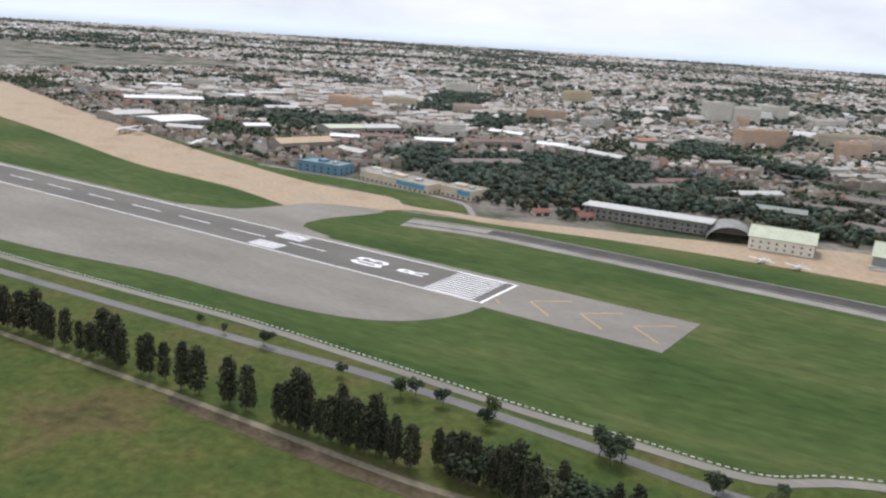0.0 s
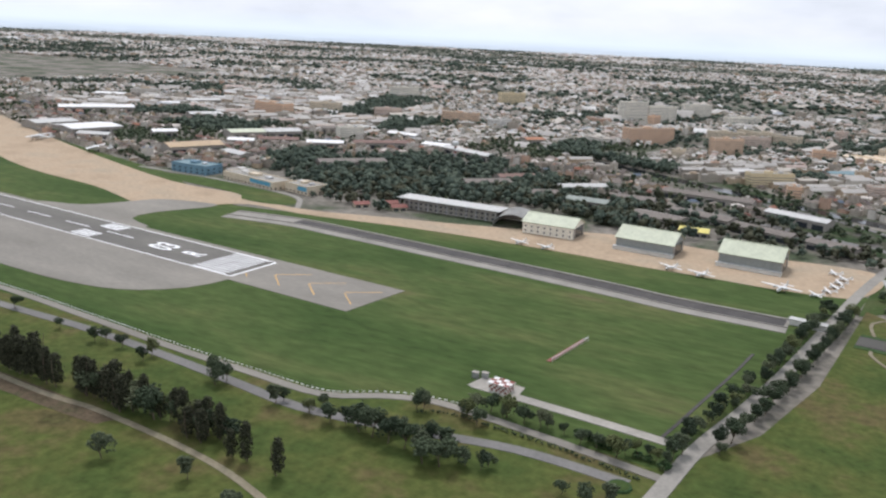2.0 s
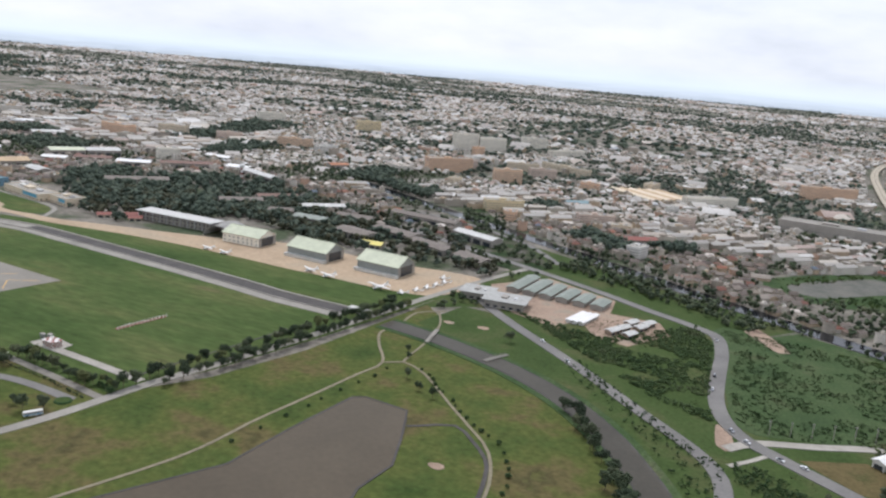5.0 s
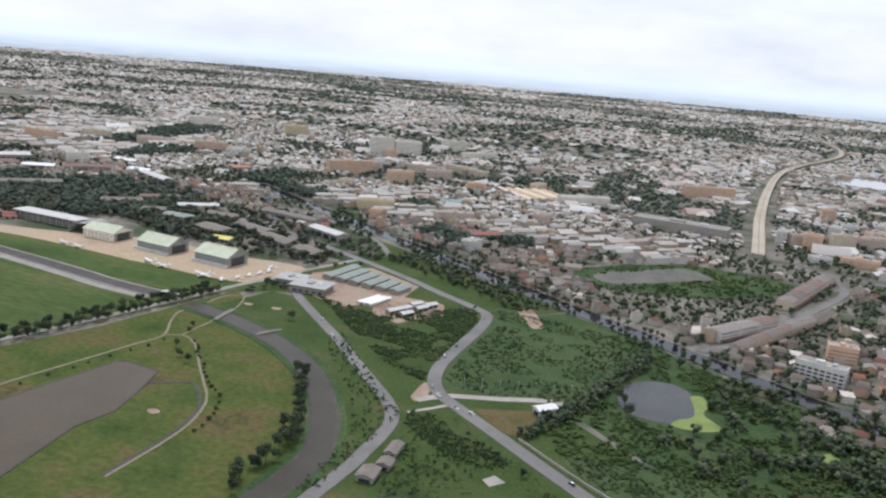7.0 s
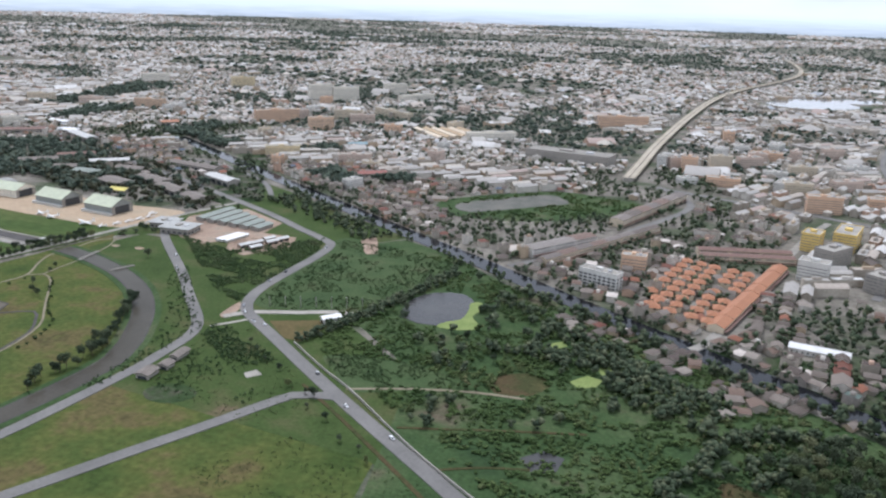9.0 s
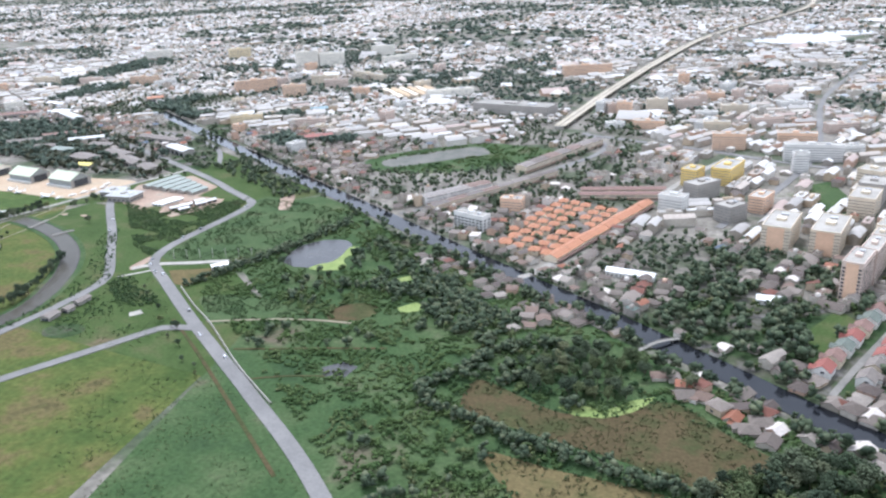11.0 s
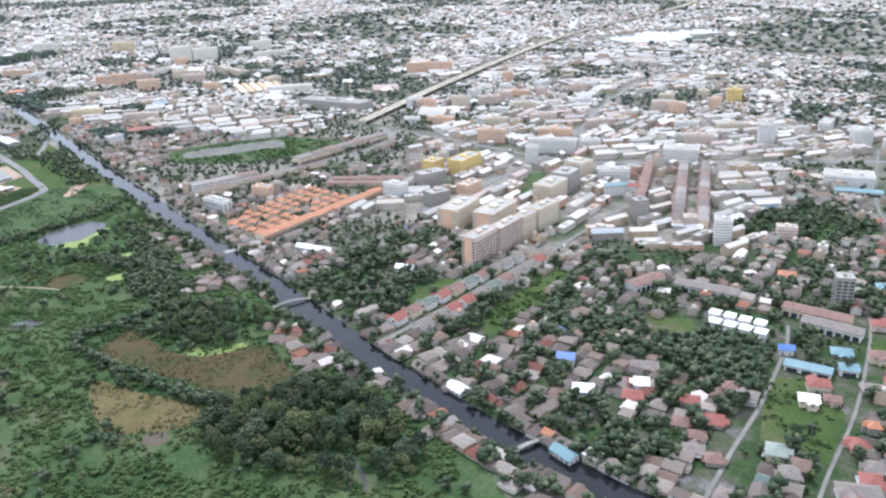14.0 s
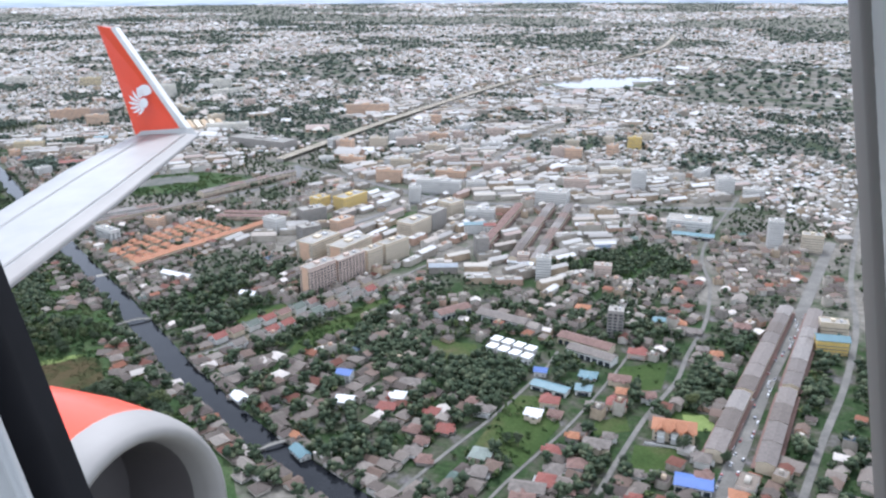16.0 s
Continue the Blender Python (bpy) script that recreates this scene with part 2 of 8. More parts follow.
M_STRAW = material("dry_grass_tufts", [(0.0, (0.050, 0.050, 0.022)), (0.3, (0.070, 0.062, 0.030)), (0.6, (0.042, 0.056, 0.020)), (0.85, (0.085, 0.080, 0.042))], 0.2, 1.2, 0.4, 0.9, per="island", bump=0.3, spec=0.06)
M_IVORY = plain_material("ivory_painted_wall", (0.74, 0.69, 0.58), 0.75)
M_TAN = plain_material("tan_sheet_roof", (0.40, 0.29, 0.17), 0.7, mottled=0.15, fine=0.4)
M_SAFFRON = plain_material("yellow_sheet_roof", (0.60, 0.52, 0.14), 0.7)
M_BARK = plain_material("brown_bark", (0.11, 0.085, 0.06), 0.9)
ROOFS = [(0.0, (0.15, 0.13, 0.115)), (0.14, (0.20, 0.18, 0.16)), (0.28, (0.27, 0.245, 0.22)), (0.42, (0.12, 0.10, 0.09)), (0.54, (0.22, 0.165, 0.135)),
         (0.66, (0.35, 0.33, 0.30)), (0.76, (0.20, 0.085, 0.06)), (0.83, (0.78, 0.76, 0.73)), (0.89, (0.32, 0.14, 0.085)), (0.925, (0.16, 0.14, 0.125)), (0.965, (0.12, 0.17, 0.24)), (0.975, (0.30, 0.27, 0.23)), (0.99, (0.15, 0.22, 0.20))]
ROOFS = [(p, (0.60 * c[0], 0.55 * c[1], 0.50 * c[2])) for p, c in ROOFS]
M_ROOFS = material("mixed_house_roofs", ROOFS, 0.2, 0.7, 0.25, 0.8, per="island")
M_ROOF = material("house_roof", ROOFS, 0.2, 0.8, 0.25, 0.8, per="object")
# roofs of the outer town: paler, blended towards one tone to stand for haze
HAZED_ROOFS = [(0.0, (0.25, 0.23, 0.20)), (0.15, (0.34, 0.31, 0.27)), (0.32, (0.45, 0.42, 0.37)), (0.46, (0.18, 0.155, 0.13)), (0.58, (0.37, 0.28, 0.20)), (0.70, (0.66, 0.64, 0.60)), (0.80, (0.30, 0.16, 0.11)), (0.87, (0.50, 0.43, 0.33)), (0.94, (0.20, 0.25, 0.30)), (0.965, (0.74, 0.73, 0.70))]
HAZED_ROOFS = [(p, tuple(0.43 * v + 0.52 * m for v, m in zip(c, (0.35, 0.335, 0.305)))) for p, c in HAZED_ROOFS]
M_HAZED_ROOFS = material("haze_paled_roofs", HAZED_ROOFS, 0.1, 0.3, 0.15, 0.75, per="island")
WALLS = [(0.0, (0.40, 0.37, 0.33)), (0.2, (0.52, 0.49, 0.44)), (0.42, (0.34, 0.31, 0.27)), (0.54, (0.62, 0.60, 0.57)), (0.75, (0.50, 0.41, 0.31)), (0.88, (0.31, 0.29, 0.27)), (0.94, (0.54, 0.38, 0.30))]
WALLS = [(p, (0.84 * c[0], 0.80 * c[1], 0.73 * c[2])) for p, c in WALLS]
M_WALLS = material("mixed_house_walls", WALLS, 0.2, 0.5, 0.2, 0.85, per="island")
M_WALL = material("house_wall", WALLS, 0.2, 0.5, 0.2, 0.85, per="object")
M_GLASS = plain_material("dark_window_glass", (0.035, 0.042, 0.05), 0.15, mottled=0.3, spec=0.6)
# window bands, coloured lighter than dark glass to stand for distance haze
M_HAZED_GLASS = material("haze_lightened_glass", [(0.0, (0.074, 0.074, 0.076)), (0.45, (0.160, 0.154, 0.148)), (0.7, (0.295, 0.271, 0.234)), (1.0, (0.123, 0.123, 0.123))], 0.45, 1.1, 0.4, 0.35, spec=0.3)
M_WHITE = plain_material("white_painted_wall", (0.60, 0.58, 0.53), 0.7)
M_CREAM = plain_material("cream_painted_wall", (0.57, 0.48, 0.35), 0.75)
M_PEACH = plain_material("peach_painted_wall", (0.62, 0.41, 0.27), 0.75)
M_OCHRE = plain_material("yellow_painted_wall", (0.66, 0.47, 0.14), 0.75)
M_SALMON = plain_material("salmon_painted_wall", (0.62, 0.43, 0.29), 0.75)
M_BUFF = plain_material("buff_painted_wall", (0.60, 0.49, 0.30), 0.75)
M_PINK = plain_material("pale_pink_wall", (0.54, 0.42, 0.34), 0.75)
M_GREYW = plain_material("grey_rendered_wall", (0.29, 0.265, 0.23), 0.8)
M_HANGAR = plain_material("grey_green_sheet_wall", (0.25, 0.26, 0.24), 0.7, fine=0.6)
M_BLUEW = plain_material("blue_panel_wall", (0.10, 0.30, 0.42), 0.6)
M_SLATEBLUE = plain_material("dull_blue_panel_wall", (0.13, 0.23, 0.29), 0.65)
M_MINT = plain_material("pale_green_sheet_roof", (0.45, 0.475, 0.34), 0.6, mottled=0.14, fine=0.5)
M_GREENROOF = plain_material("grey_green_sheet_roof", (0.18, 0.205, 0.17), 0.6, fine=0.5)
M_SHEET = plain_material("pale_grey_sheet_roof", (0.43, 0.425, 0.395), 0.6, mottled=0.25, fine=0.4)
M_DULLSHEET = plain_material("dull_grey_sheet_roof", (0.30, 0.30, 0.275), 0.65, mottled=0.25, fine=0.4)
M_RUST = plain_material("rusty_brown_roof", (0.165, 0.098, 0.076), 0.8, mottled=0.3, fine=0.4)
M_GREYROOF = plain_material("dull_grey_roof", (0.155, 0.132, 0.110), 0.8, mottled=0.3, fine=0.4)
M_TERRACE = material("patched_terrace_roofs", [(0.0, (0.148, 0.127, 0.110)), (0.25, (0.179, 0.154, 0.133)), (0.45, (0.125, 0.104, 0.087)), (0.65, (0.164, 0.115, 0.091)), (0.82, (0.211, 0.189, 0.167))], 0.15, 0.5, 0.28, 0.85, per="object")
M_SLATEROOF = plain_material("grey_green_tile_roof", (0.105, 0.120, 0.095), 0.75, mottled=0.3, fine=0.5)
M_ORANGE = plain_material("orange_tile_roof", (0.320, 0.140, 0.068), 0.75, mottled=0.22, fine=0.9)
M_WHITEROOF = plain_material("white_roof", (0.66, 0.65, 0.62), 0.5)
M_BRIGHT = plain_material("fresh_white_roof_paint", (0.80, 0.79, 0.77), 0.5)
M_BLUE = plain_material("bright_blue_roof", (0.07, 0.13, 0.33), 0.5)
M_TEAL = plain_material("turquoise_roof", (0.12, 0.20, 0.215), 0.55)
M_REDROOF = plain_material("dusty_red_roof", (0.20, 0.062, 0.044), 0.7)
M_METAL = plain_material("galvanised_steel", (0.42, 0.42, 0.42), 0.5, 0.6)
M_CARW = material("car_paint", [(0.0, (0.75, 0.75, 0.75)), (0.4, (0.35, 0.36, 0.38)), (0.6, (0.05, 0.05, 0.06)), (0.8, (0.40, 0.05, 0.04)), (0.9, (0.7, 0.7, 0.68))], 0.2, 1.0, 0.05, 0.3, per="object", spec=0.5)
M_TYRE = plain_material("black_rubber", (0.02, 0.02, 0.02), 0.8)


# ---- building helpers ----
def part(name, bm, mat, parent=None, label="", smooth=False):
    me = bpy.data.meshes.new(name)
    bm.to_mesh(me)
    bm.free()
    me.materials.append(mat)
    if smooth:
        for p in me.polygons:
            p.use_smooth = True
    ob = new(name, me)
    ob.parent = parent
    if label:
        tagged(ob, label)
    return ob


def shared(name, me, parent, m):
    ob = new(name, me)
    ob.parent = parent
    ob.matrix_basis = m
    return ob


def box(bm, x0, y0, z0, x1, y1, z1):
    v = [bm.verts.new((x, y, z)) for z in (z0, z1) for x, y in ((x0, y0), (x1, y0), (x1, y1), (x0, y1))]
    for f in ((3, 2, 1, 0), (4, 5, 6, 7), (0, 1, 5, 4), (1, 2, 6, 5), (2, 3, 7, 6), (3, 0, 4, 7)):
        bm.faces.new([v[i] for i in f])
    return bm


def boxed(*a):
    return box(bmesh.new(), *a)


def prism(bm, outline, z0, z1):
    """A closed outline of (x, y) raised from z0 to z1."""
    low, top = [bm.verts.new((x, y, z0)) for x, y in outline], [bm.verts.new((x, y, z1)) for x, y in outline]
    bm.faces.new(top)
    bm.faces.new(low[::-1])
    for i in range(len(low)):
        j = (i + 1) % len(low)
        bm.faces.new((low[i], low[j], top[j], top[i]))
    return bm


def empty(name, m, label, category, group=""):
    ob = new(name)
    ob.matrix_world = m
    return tagged(ob, label, category, group)


def bulk(name, verts, faces, slots, materials):
    """One mesh of many pieces: verts (n, 3); faces: list of (m, k) index arrays; slots: material number for each array or face."""
    me = bpy.data.meshes.new(name)
    verts = np.asarray(verts, dtype=np.float32)
    loops = np.concatenate([f.ravel() for f in faces]).astype(np.int32)
    sizes = np.concatenate([np.full(len(f), f.shape[1]) for f in faces])
    slot = np.concatenate([np.broadcast_to(s, len(f)) for f, s in zip(faces, slots)]).astype(np.int32)
    me.vertices.add(len(verts))
    me.vertices.foreach_set("co", verts.ravel())
    me.loops.add(len(loops))
    me.loops.foreach_set("vertex_index", loops)
    me.polygons.add(len(sizes))
    me.polygons.foreach_set("loop_start", np.concatenate([[0], np.cumsum(sizes)[:-1]]).astype(np.int32))
    me.polygons.foreach_set("material_index", slot)
    for m in materials:
        me.materials.append(m)
    me.update(calc_edges=True)
    me.validate()
    return new(name, me)


def smooth_line(pts, step=8.0, closed=False):
    """Points along a smooth curve through a few places."""
    p = np.array(pts, float)
    n = len(p)
    out = []
    for i in range(n if closed else n - 1):
        a, b, c, d = (p[(i + k) % n] if closed else p[min(max(i + k, 0), n - 1)] for k in (-1, 0, 1, 2))
        k = max(1, int(np.linalg.norm(c - b) / step))
        t = (np.arange(k) / k)[:, None]
        out.append(0.5 * (2 * b + (c - a) * t + (2 * a - 5 * b + 4 * c - d) * t ** 2 + (3 * b - a - 3 * c + d) * t ** 3))
    return np.concatenate(out + ([] if closed else [p[-1:]]))


AREAS, LINES, ROADS = [], [], []


def area(name, pts, z, mat, label, category="ground", smooth=True, keep_clear=True, step=10.0):
    """A piece of ground with an outline through a few places, with a low rim of its own."""
    line = smooth_line(pts, step, True) if smooth else np.array(pts, float)
    if keep_clear:
        AREAS.append(line)
    return tagged(part(name, prism(bmesh.new(), [tuple(q) for q in line], z - 0.5, z), mat), label, category, kind="structure")


def ribbon(pts, width, z0, z1, step=8.0, offset=0.0, smooth=True):
    """A strip of even width along a curve, with sides."""
    line = smooth_line(pts, step) if smooth else np.array(pts, float)
    d = np.gradient(line, axis=0)
    d /= np.linalg.norm(d, axis=1)[:, None] + 1e-9
    side = np.stack([-d[:, 1], d[:, 0]], 1)
    a, b = line + side * (offset + width / 2), line + side * (offset - width / 2)
    bm = bmesh.new()
    rows = [[bm.verts.new((*q, z)) for q in e] for e, z in ((a, z0), (a, z1), (b, z1), (b, z0))]
    for r0, r1 in zip(rows, rows[1:]):
        for i in range(len(line) - 1):
            bm.faces.new((r0[i], r1[i], r1[i + 1], r0[i + 1]))
    bmesh.ops.recalc_face_normals(bm, faces=bm.faces[:])
    return bm


def road(name, pts, width, z, mat, label, category="road", keep_clear=True, step=8.0, clear=None):
    z += 0.006 * len(ROADS)
    ROADS.append(name)
    if keep_clear:
        LINES.append((smooth_line(pts, 12.0), (clear if clear else width / 2 + 3)))
    return tagged(part(name, ribbon(pts, width, z - 0.6, z, step), mat), label, category, kind="structure")


def blocked(xy, margin=0.0):
    """Which of the places lie on a kept-clear area or strip."""
    bad = np.zeros(len(xy), bool)
    x, y = xy[:, 0], xy[:, 1]
    for line in AREAS:
        near = (x > line[:, 0].min()) & (x < line[:, 0].max()) & (y > line[:, 1].min()) & (y < line[:, 1].max()) & ~bad
        if not near.any():
            continue
        inside = np.zeros(near.sum(), bool)
        px, py = x[near], y[near]
        for (ax, ay), (bx, by) in zip(line, np.roll(line, -1, 0)):
            inside ^= ((ay > py) != (by > py)) & (px < (bx - ax) * (py - ay) / (by - ay + 1e-12) + ax)
        bad[near] |= inside
    for line, half in LINES:
        r = half + margin
        near = np.where((x > line[:, 0].min() - r) & (x < line[:, 0].max() + r) & (y > line[:, 1].min() - r) & (y < line[:, 1].max() + r) & ~bad)[0]
        if len(near) == 0:
            continue
        best = np.full(len(near), 1e9)
        q = xy[near]
        for a, b in zip(line[:-1], line[1:]):
            ab = b - a
            t = np.clip(((q - a) @ ab) / (ab @ ab + 1e-9), 0, 1)
            best = np.minimum(best, np.hypot(*(q - a - t[:, None] * ab).T))
        bad[near] |= best < r
    return bad


def footprint(x, y, w, d, ang, margin=4.0):
    """Keep the plot of a building clear."""
    c, s = math.cos(radians(ang)), math.sin(radians(ang))
    AREAS.append(np.array([(x + c * a - s * b, y + s * a + c * b) for a, b in ((-w / 2 - margin, -d / 2 - margin), (w / 2 + margin, -d / 2 - margin), (w / 2 + margin, d / 2 + margin), (-w / 2 - margin, d / 2 + margin))]))


# ---- ground, airfield ----
bm = bmesh.new()
bmesh.ops.create_circle(bm, cap_ends=True, segments=96, radius=11600, matrix=Matrix.Translation((500, -100, 0)))
tagged(part("ground", bm, M_CITY), "flat built-up plain of earth, grass and paving", "ground", kind="structure")

area("airfield_grass", [(-1600, 275), (-300, 262), (-150, 266), (-16, 262), (25, 282), (130, 278), (152, 334), (166, 407), (180, 495), (190, 578), (122, 562), (33, 570), (-78, 570), (-141, 556), (-229, 538), (-306, 522), (-400, 560), (-480, 600), (-1600, 900)], 0.10, M_FIELD, "wide mown green airfield grass", smooth=False)
area("golf_grass", [(-1600, -1500), (720, -1500), (700, 40), (640, 300), (560, 290), (470, 300), (450, 350), (428, 330), (400, 390), (330, 445), (240, 495), (190, 545), (176, 400), (160, 330), (140, 290), (25, 290), (-300, 275), (-1600, 290)], 0.08, M_GOLF, "light green golf course grass with worn patches", smooth=False)

area("apron_lawn", [(-500, 590), (-466, 577), (-345, 563), (-320, 546), (-285, 546), (-270, 560), (-292, 582), (-345, 594), (-415, 602), (-455, 598)], 0.27, M_FIELD, "mown lawn between the sand and the airport offices")
road("service_road", [(-520, 604), (-470, 604), (-415, 605), (-345, 597), (-290, 586), (-266, 560), (-258, 548)], 5, 0.33, M_LANE, "curved grey service road by the airport offices")
area("worn_verge", [(-205, 196), (-170, 197), (-130, 197), (-60, 196), (-64, 188), (-120, 186), (-170, 188), (-200, 190)], 0.14, M_WORN, "worn brown earth beside the tree row", keep_clear=False)

RW = pose(-159.5, 383.5, 0, 0, 0, -3.1)


def flat(name, quads, z, mat, parent, label=""):
    """Thin painted quads (u0, v0, u1, v1) on the runway."""
    bm = bmesh.new()
    for u0, v0, u1, v1 in quads:
        box(bm, u0, v0, z, u1, v1, z + 0.012)
    ob = part(name, bm, mat, parent, label)
    return ob


runway = tagged(part("runway", prism(bmesh.new(), [(97, -26), (100.5, 26.5), (-1400, 27), (-1400, -26)], 0.0, 0.30), M_TARMAC), "grey asphalt runway with white and yellow markings", "runway", kind="structure")
runway.matrix_world = RW
area("runway_pad", [(-166, 376), (-157, 358), (-164, 331), (-182, 311), (-204, 301), (-240, 296), (-279, 296), (-322, 296), (-420, 285), (-560, 290), (-700, 330), (-600, 400), (-300, 385)], 0.27, M_TARMAC, "rounded grey asphalt turning pad beside the runway", "pavement")
area("taxiway", [(-300, 418), (-330, 432), (-334, 458), (-316, 512), (-368, 500), (-384, 470), (-400, 440), (-440, 425), (-420, 405)], 0.26, M_TARMAC, "grey asphalt taxiway joining the runway", "pavement")
area("sand_strip", [(-1500, 960), (-830, 700), (-466, 575), (-340, 562), (-257, 548), (-179, 570), (-86, 600), (0, 640), (90, 640), (190, 650), (186, 575), (140, 559), (89, 558), (44, 556), (-6, 557), (-80, 556), (-142, 550), (-182, 543), (-240, 533), (-300, 533), (-325, 505), (-359, 472), (-460, 500), (-592, 520), (-800, 585), (-1500, 800)], 0.22, M_SAND, "bare pale sandy apron along the sheds")
paint = flat("threshold_line", [(-0.6, -20.5, 1.0, 20.5)], 0.30, M_PAINT, runway, "white threshold line")
part("runway_surface", boxed(-1400, -20.0, 0.28, -1.0, 20.0, 0.306), M_WORNROAD, runway, "darker rubbed asphalt between the edge lines")
for i in range(12):
    v = -19.2 + i * 3.45
    flat("threshold_stripe", [(-36, v, -6, v + 1.4)], 0.30, M_PAINT, runway)
for v in (-20.5, 20.5):
    flat("edge_line", [(-1400, v - 0.5, -1, v + 0.5)], 0.30, M_PAINT, runway, "white edge line")
for i in range(14):
    flat("centre_dash", [(-150 - 50 * i, -0.5, -120 - 50 * i, 0.5)], 0.30, M_PAINT, runway)
for side in (-1, 1):
    for i in range(4):
        v = side * (7.5 + i * 3.1)
        flat("touchdown_bar", [(-168, v - 0.9, -146, v + 0.9)], 0.30, M_PAINT, runway)
part("chevron_arm", prism(bmesh.new(), [(2.2, -9.6), (8.0, -14.6), (8.5, -14.0), (2.7, -9.0)], 0.29, 0.32), M_YELLOW, runway, "faded yellow chevron paint")
for u in (19, 47, 75):
    for side in (-1, 1):
        a, b = Vector((u, side * 0.4, 0)), Vector((u + 17, side * 15, 0))
        n = Vector((-(b - a).y, (b - a).x, 0)).normalized() * 0.36
        line = [tuple(q.xy) for q in (a - n, b - n, b + n, a + n)]
        part("chevron_arm", prism(bmesh.new(), line, 0.29, 0.32 + 0.005 * side), M_YELLOW, runway, "faded yellow chevron paint")


def lettering(name, text, size, m, mat, parent, stretch=1.0):
    cu = bpy.data.curves.new(name, "FONT")
    cu.body, cu.size, cu.align_x, cu.extrude = text, size, "CENTER", 0.01
    cu.offset = 0.02 * size
    tmp = new(name, cu)
    me = bpy.data.meshes.new_from_object(tmp.evaluated_get(bpy.context.evaluated_depsgraph_get()))
    bpy.data.objects.remove(tmp)
    me.materials.append(mat)
    ob = new(name, me)
    ob.parent = parent
    ob.matrix_basis = m @ Matrix.Diagonal((1, stretch, 1, 1))
    return ob


lettering("runway_letter", "R", 13, pose(-48, 0, 0.32, 0, 0, 90), M_PAINT, runway, 1.9)
lettering("runway_number", "03", 15, pose(-76, 0, 0.32, 0, 0, 90), M_PAINT, runway, 2.0)

# drains, perimeter road, golf canal
LINE_CANAL = [(-285, 495), (-226, 505), (-173, 503), (-90, 498), (-20, 494), (45, 489), (90, 484), (152, 484)]
road("drain_bank", LINE_CANAL, 29, 0.35, M_LANE, "pale concrete banks of a straight drain", "drain bank")
road("drain_water", [(-225, 508), (-183, 507), (-78, 502), (12, 496), (88, 489), (150, 488)], 14, 0.42, M_DRAIN, "dark still water in a straight drain", "water", keep_clear=False)
PERIM = [(-900, 266), (-600, 266), (-420, 264), (-300, 266), (-240, 268), (-164, 264), (-98, 260), (-52, 259), (-10, 259), (12, 272), (28, 279), (44, 281), (92, 277), (134, 272)]
road("perimeter_road", PERIM, 5, 0.3, M_TARMAC, "narrow pale perimeter road along the fence")
road("golf_road", [(-900, 240), (-600, 245), (-420, 247), (-300, 249), (-208, 251), (-155, 253), (-98, 251), (-47, 247), (-10, 244), (30, 250), (80, 262), (125, 262)], 6, 0.2, M_ROAD, "narrow grey golf road beside the perimeter road", "road", keep_clear=False)
road("golf_path", [(-420, 196), (-205, 196), (-106, 194), (-70, 196), (0, 190), (60, 170)], 3, 0.2, M_GRAVEL, "narrow earth path under the tree row", "path", keep_clear=False)
FIELD_ROAD = [(60, -60), (92, 80), (118, 180), (133, 240), (140, 300), (149, 345), (158, 395), (166, 450), (176, 525), (185, 588), (198, 660), (212, 725)]
road("field_road", FIELD_ROAD, 6.8, 0.3, M_LANE, "pale concrete road between rows of trees")
road("hut_path", [(40, 306), (85, 304), (134, 301)], 6, 0.3, M_CONCRETE, "straight pale concrete path to the hut", "path")
area("hut_apron", [(38, 304), (40, 316), (47, 318), (61, 316), (62, 306)], 0.29, M_CONCRETE, "small pale concrete apron round the hut", "pavement", smooth=False)
road("field_ditch", [(126, 305), (128, 318), (133, 354), (139, 397), (142, 425)], 1.5, 0.24, M_DRAIN, "narrow dark ditch across the airfield grass", "ditch", keep_clear=False)
road("golf_walk", [(196, 190), (213, 250), (216, 300), (220, 340), (224, 385), (226, 412), (207, 440), (195, 463), (197, 485), (194, 520), (210, 538)], 1.9, 0.25, M_GRAVEL, "pale gravel footpath across the golf course", "path", keep_clear=False)
road("golf_walk_2", [(226, 412), (236, 421), (256, 412), (290, 379), (309, 361), (331, 338), (346, 300), (352, 240)], 1.7, 0.26, M_GRAVEL, "pale gravel footpath lined with shrubs", "path", keep_clear=False)
road("golf_walk_3", [(236, 421), (233, 440), (231, 460), (221, 505), (205, 535)], 1.6, 0.25, M_GRAVEL, "pale gravel footpath over the golf bridge", "path", keep_clear=False)
area("golf_pond", [(205, 190), (235, 255), (236, 300), (240, 354), (246, 359), (274, 357), (280, 344), (288, 325), (298, 298), (296, 270), (318, 190)], 0.3, M_POND, "smooth brown golf course pond", "water", smooth=False)
road("golf_ditch", [(283, 340), (288, 344), (304, 356), (319, 345), (333, 330), (340, 313), (346, 285), (350, 240)], 2.2, 0.2, M_DRAIN, "narrow ditch beside the golf pond", "ditch", keep_clear=False)
RIVER = [(188, 482), (212, 479), (245, 472), (296, 454), (341, 428), (376, 396), (399, 366), (416, 338), (427, 300), (424, 200), (400, 60), (350, -120)]
tagged(part("pond_edge", ribbon([(205, 190), (235, 255), (236, 300), (240, 354), (246, 359), (274, 357), (280, 344), (288, 325), (298, 298), (296, 270), (318, 190)], 1.3, 0.0, 0.42, smooth=False), M_DRAIN), "dark muddy rim of the golf pond", "pond edge", kind="structure")
road("river_bank", RIVER, 27, 0.25, M_MARSH, "grassy river bank", "river bank")
road("river_edge", RIVER, 17.5, 0.29, M_DRAIN, "dark muddy edge of the river", "river bank", keep_clear=False)
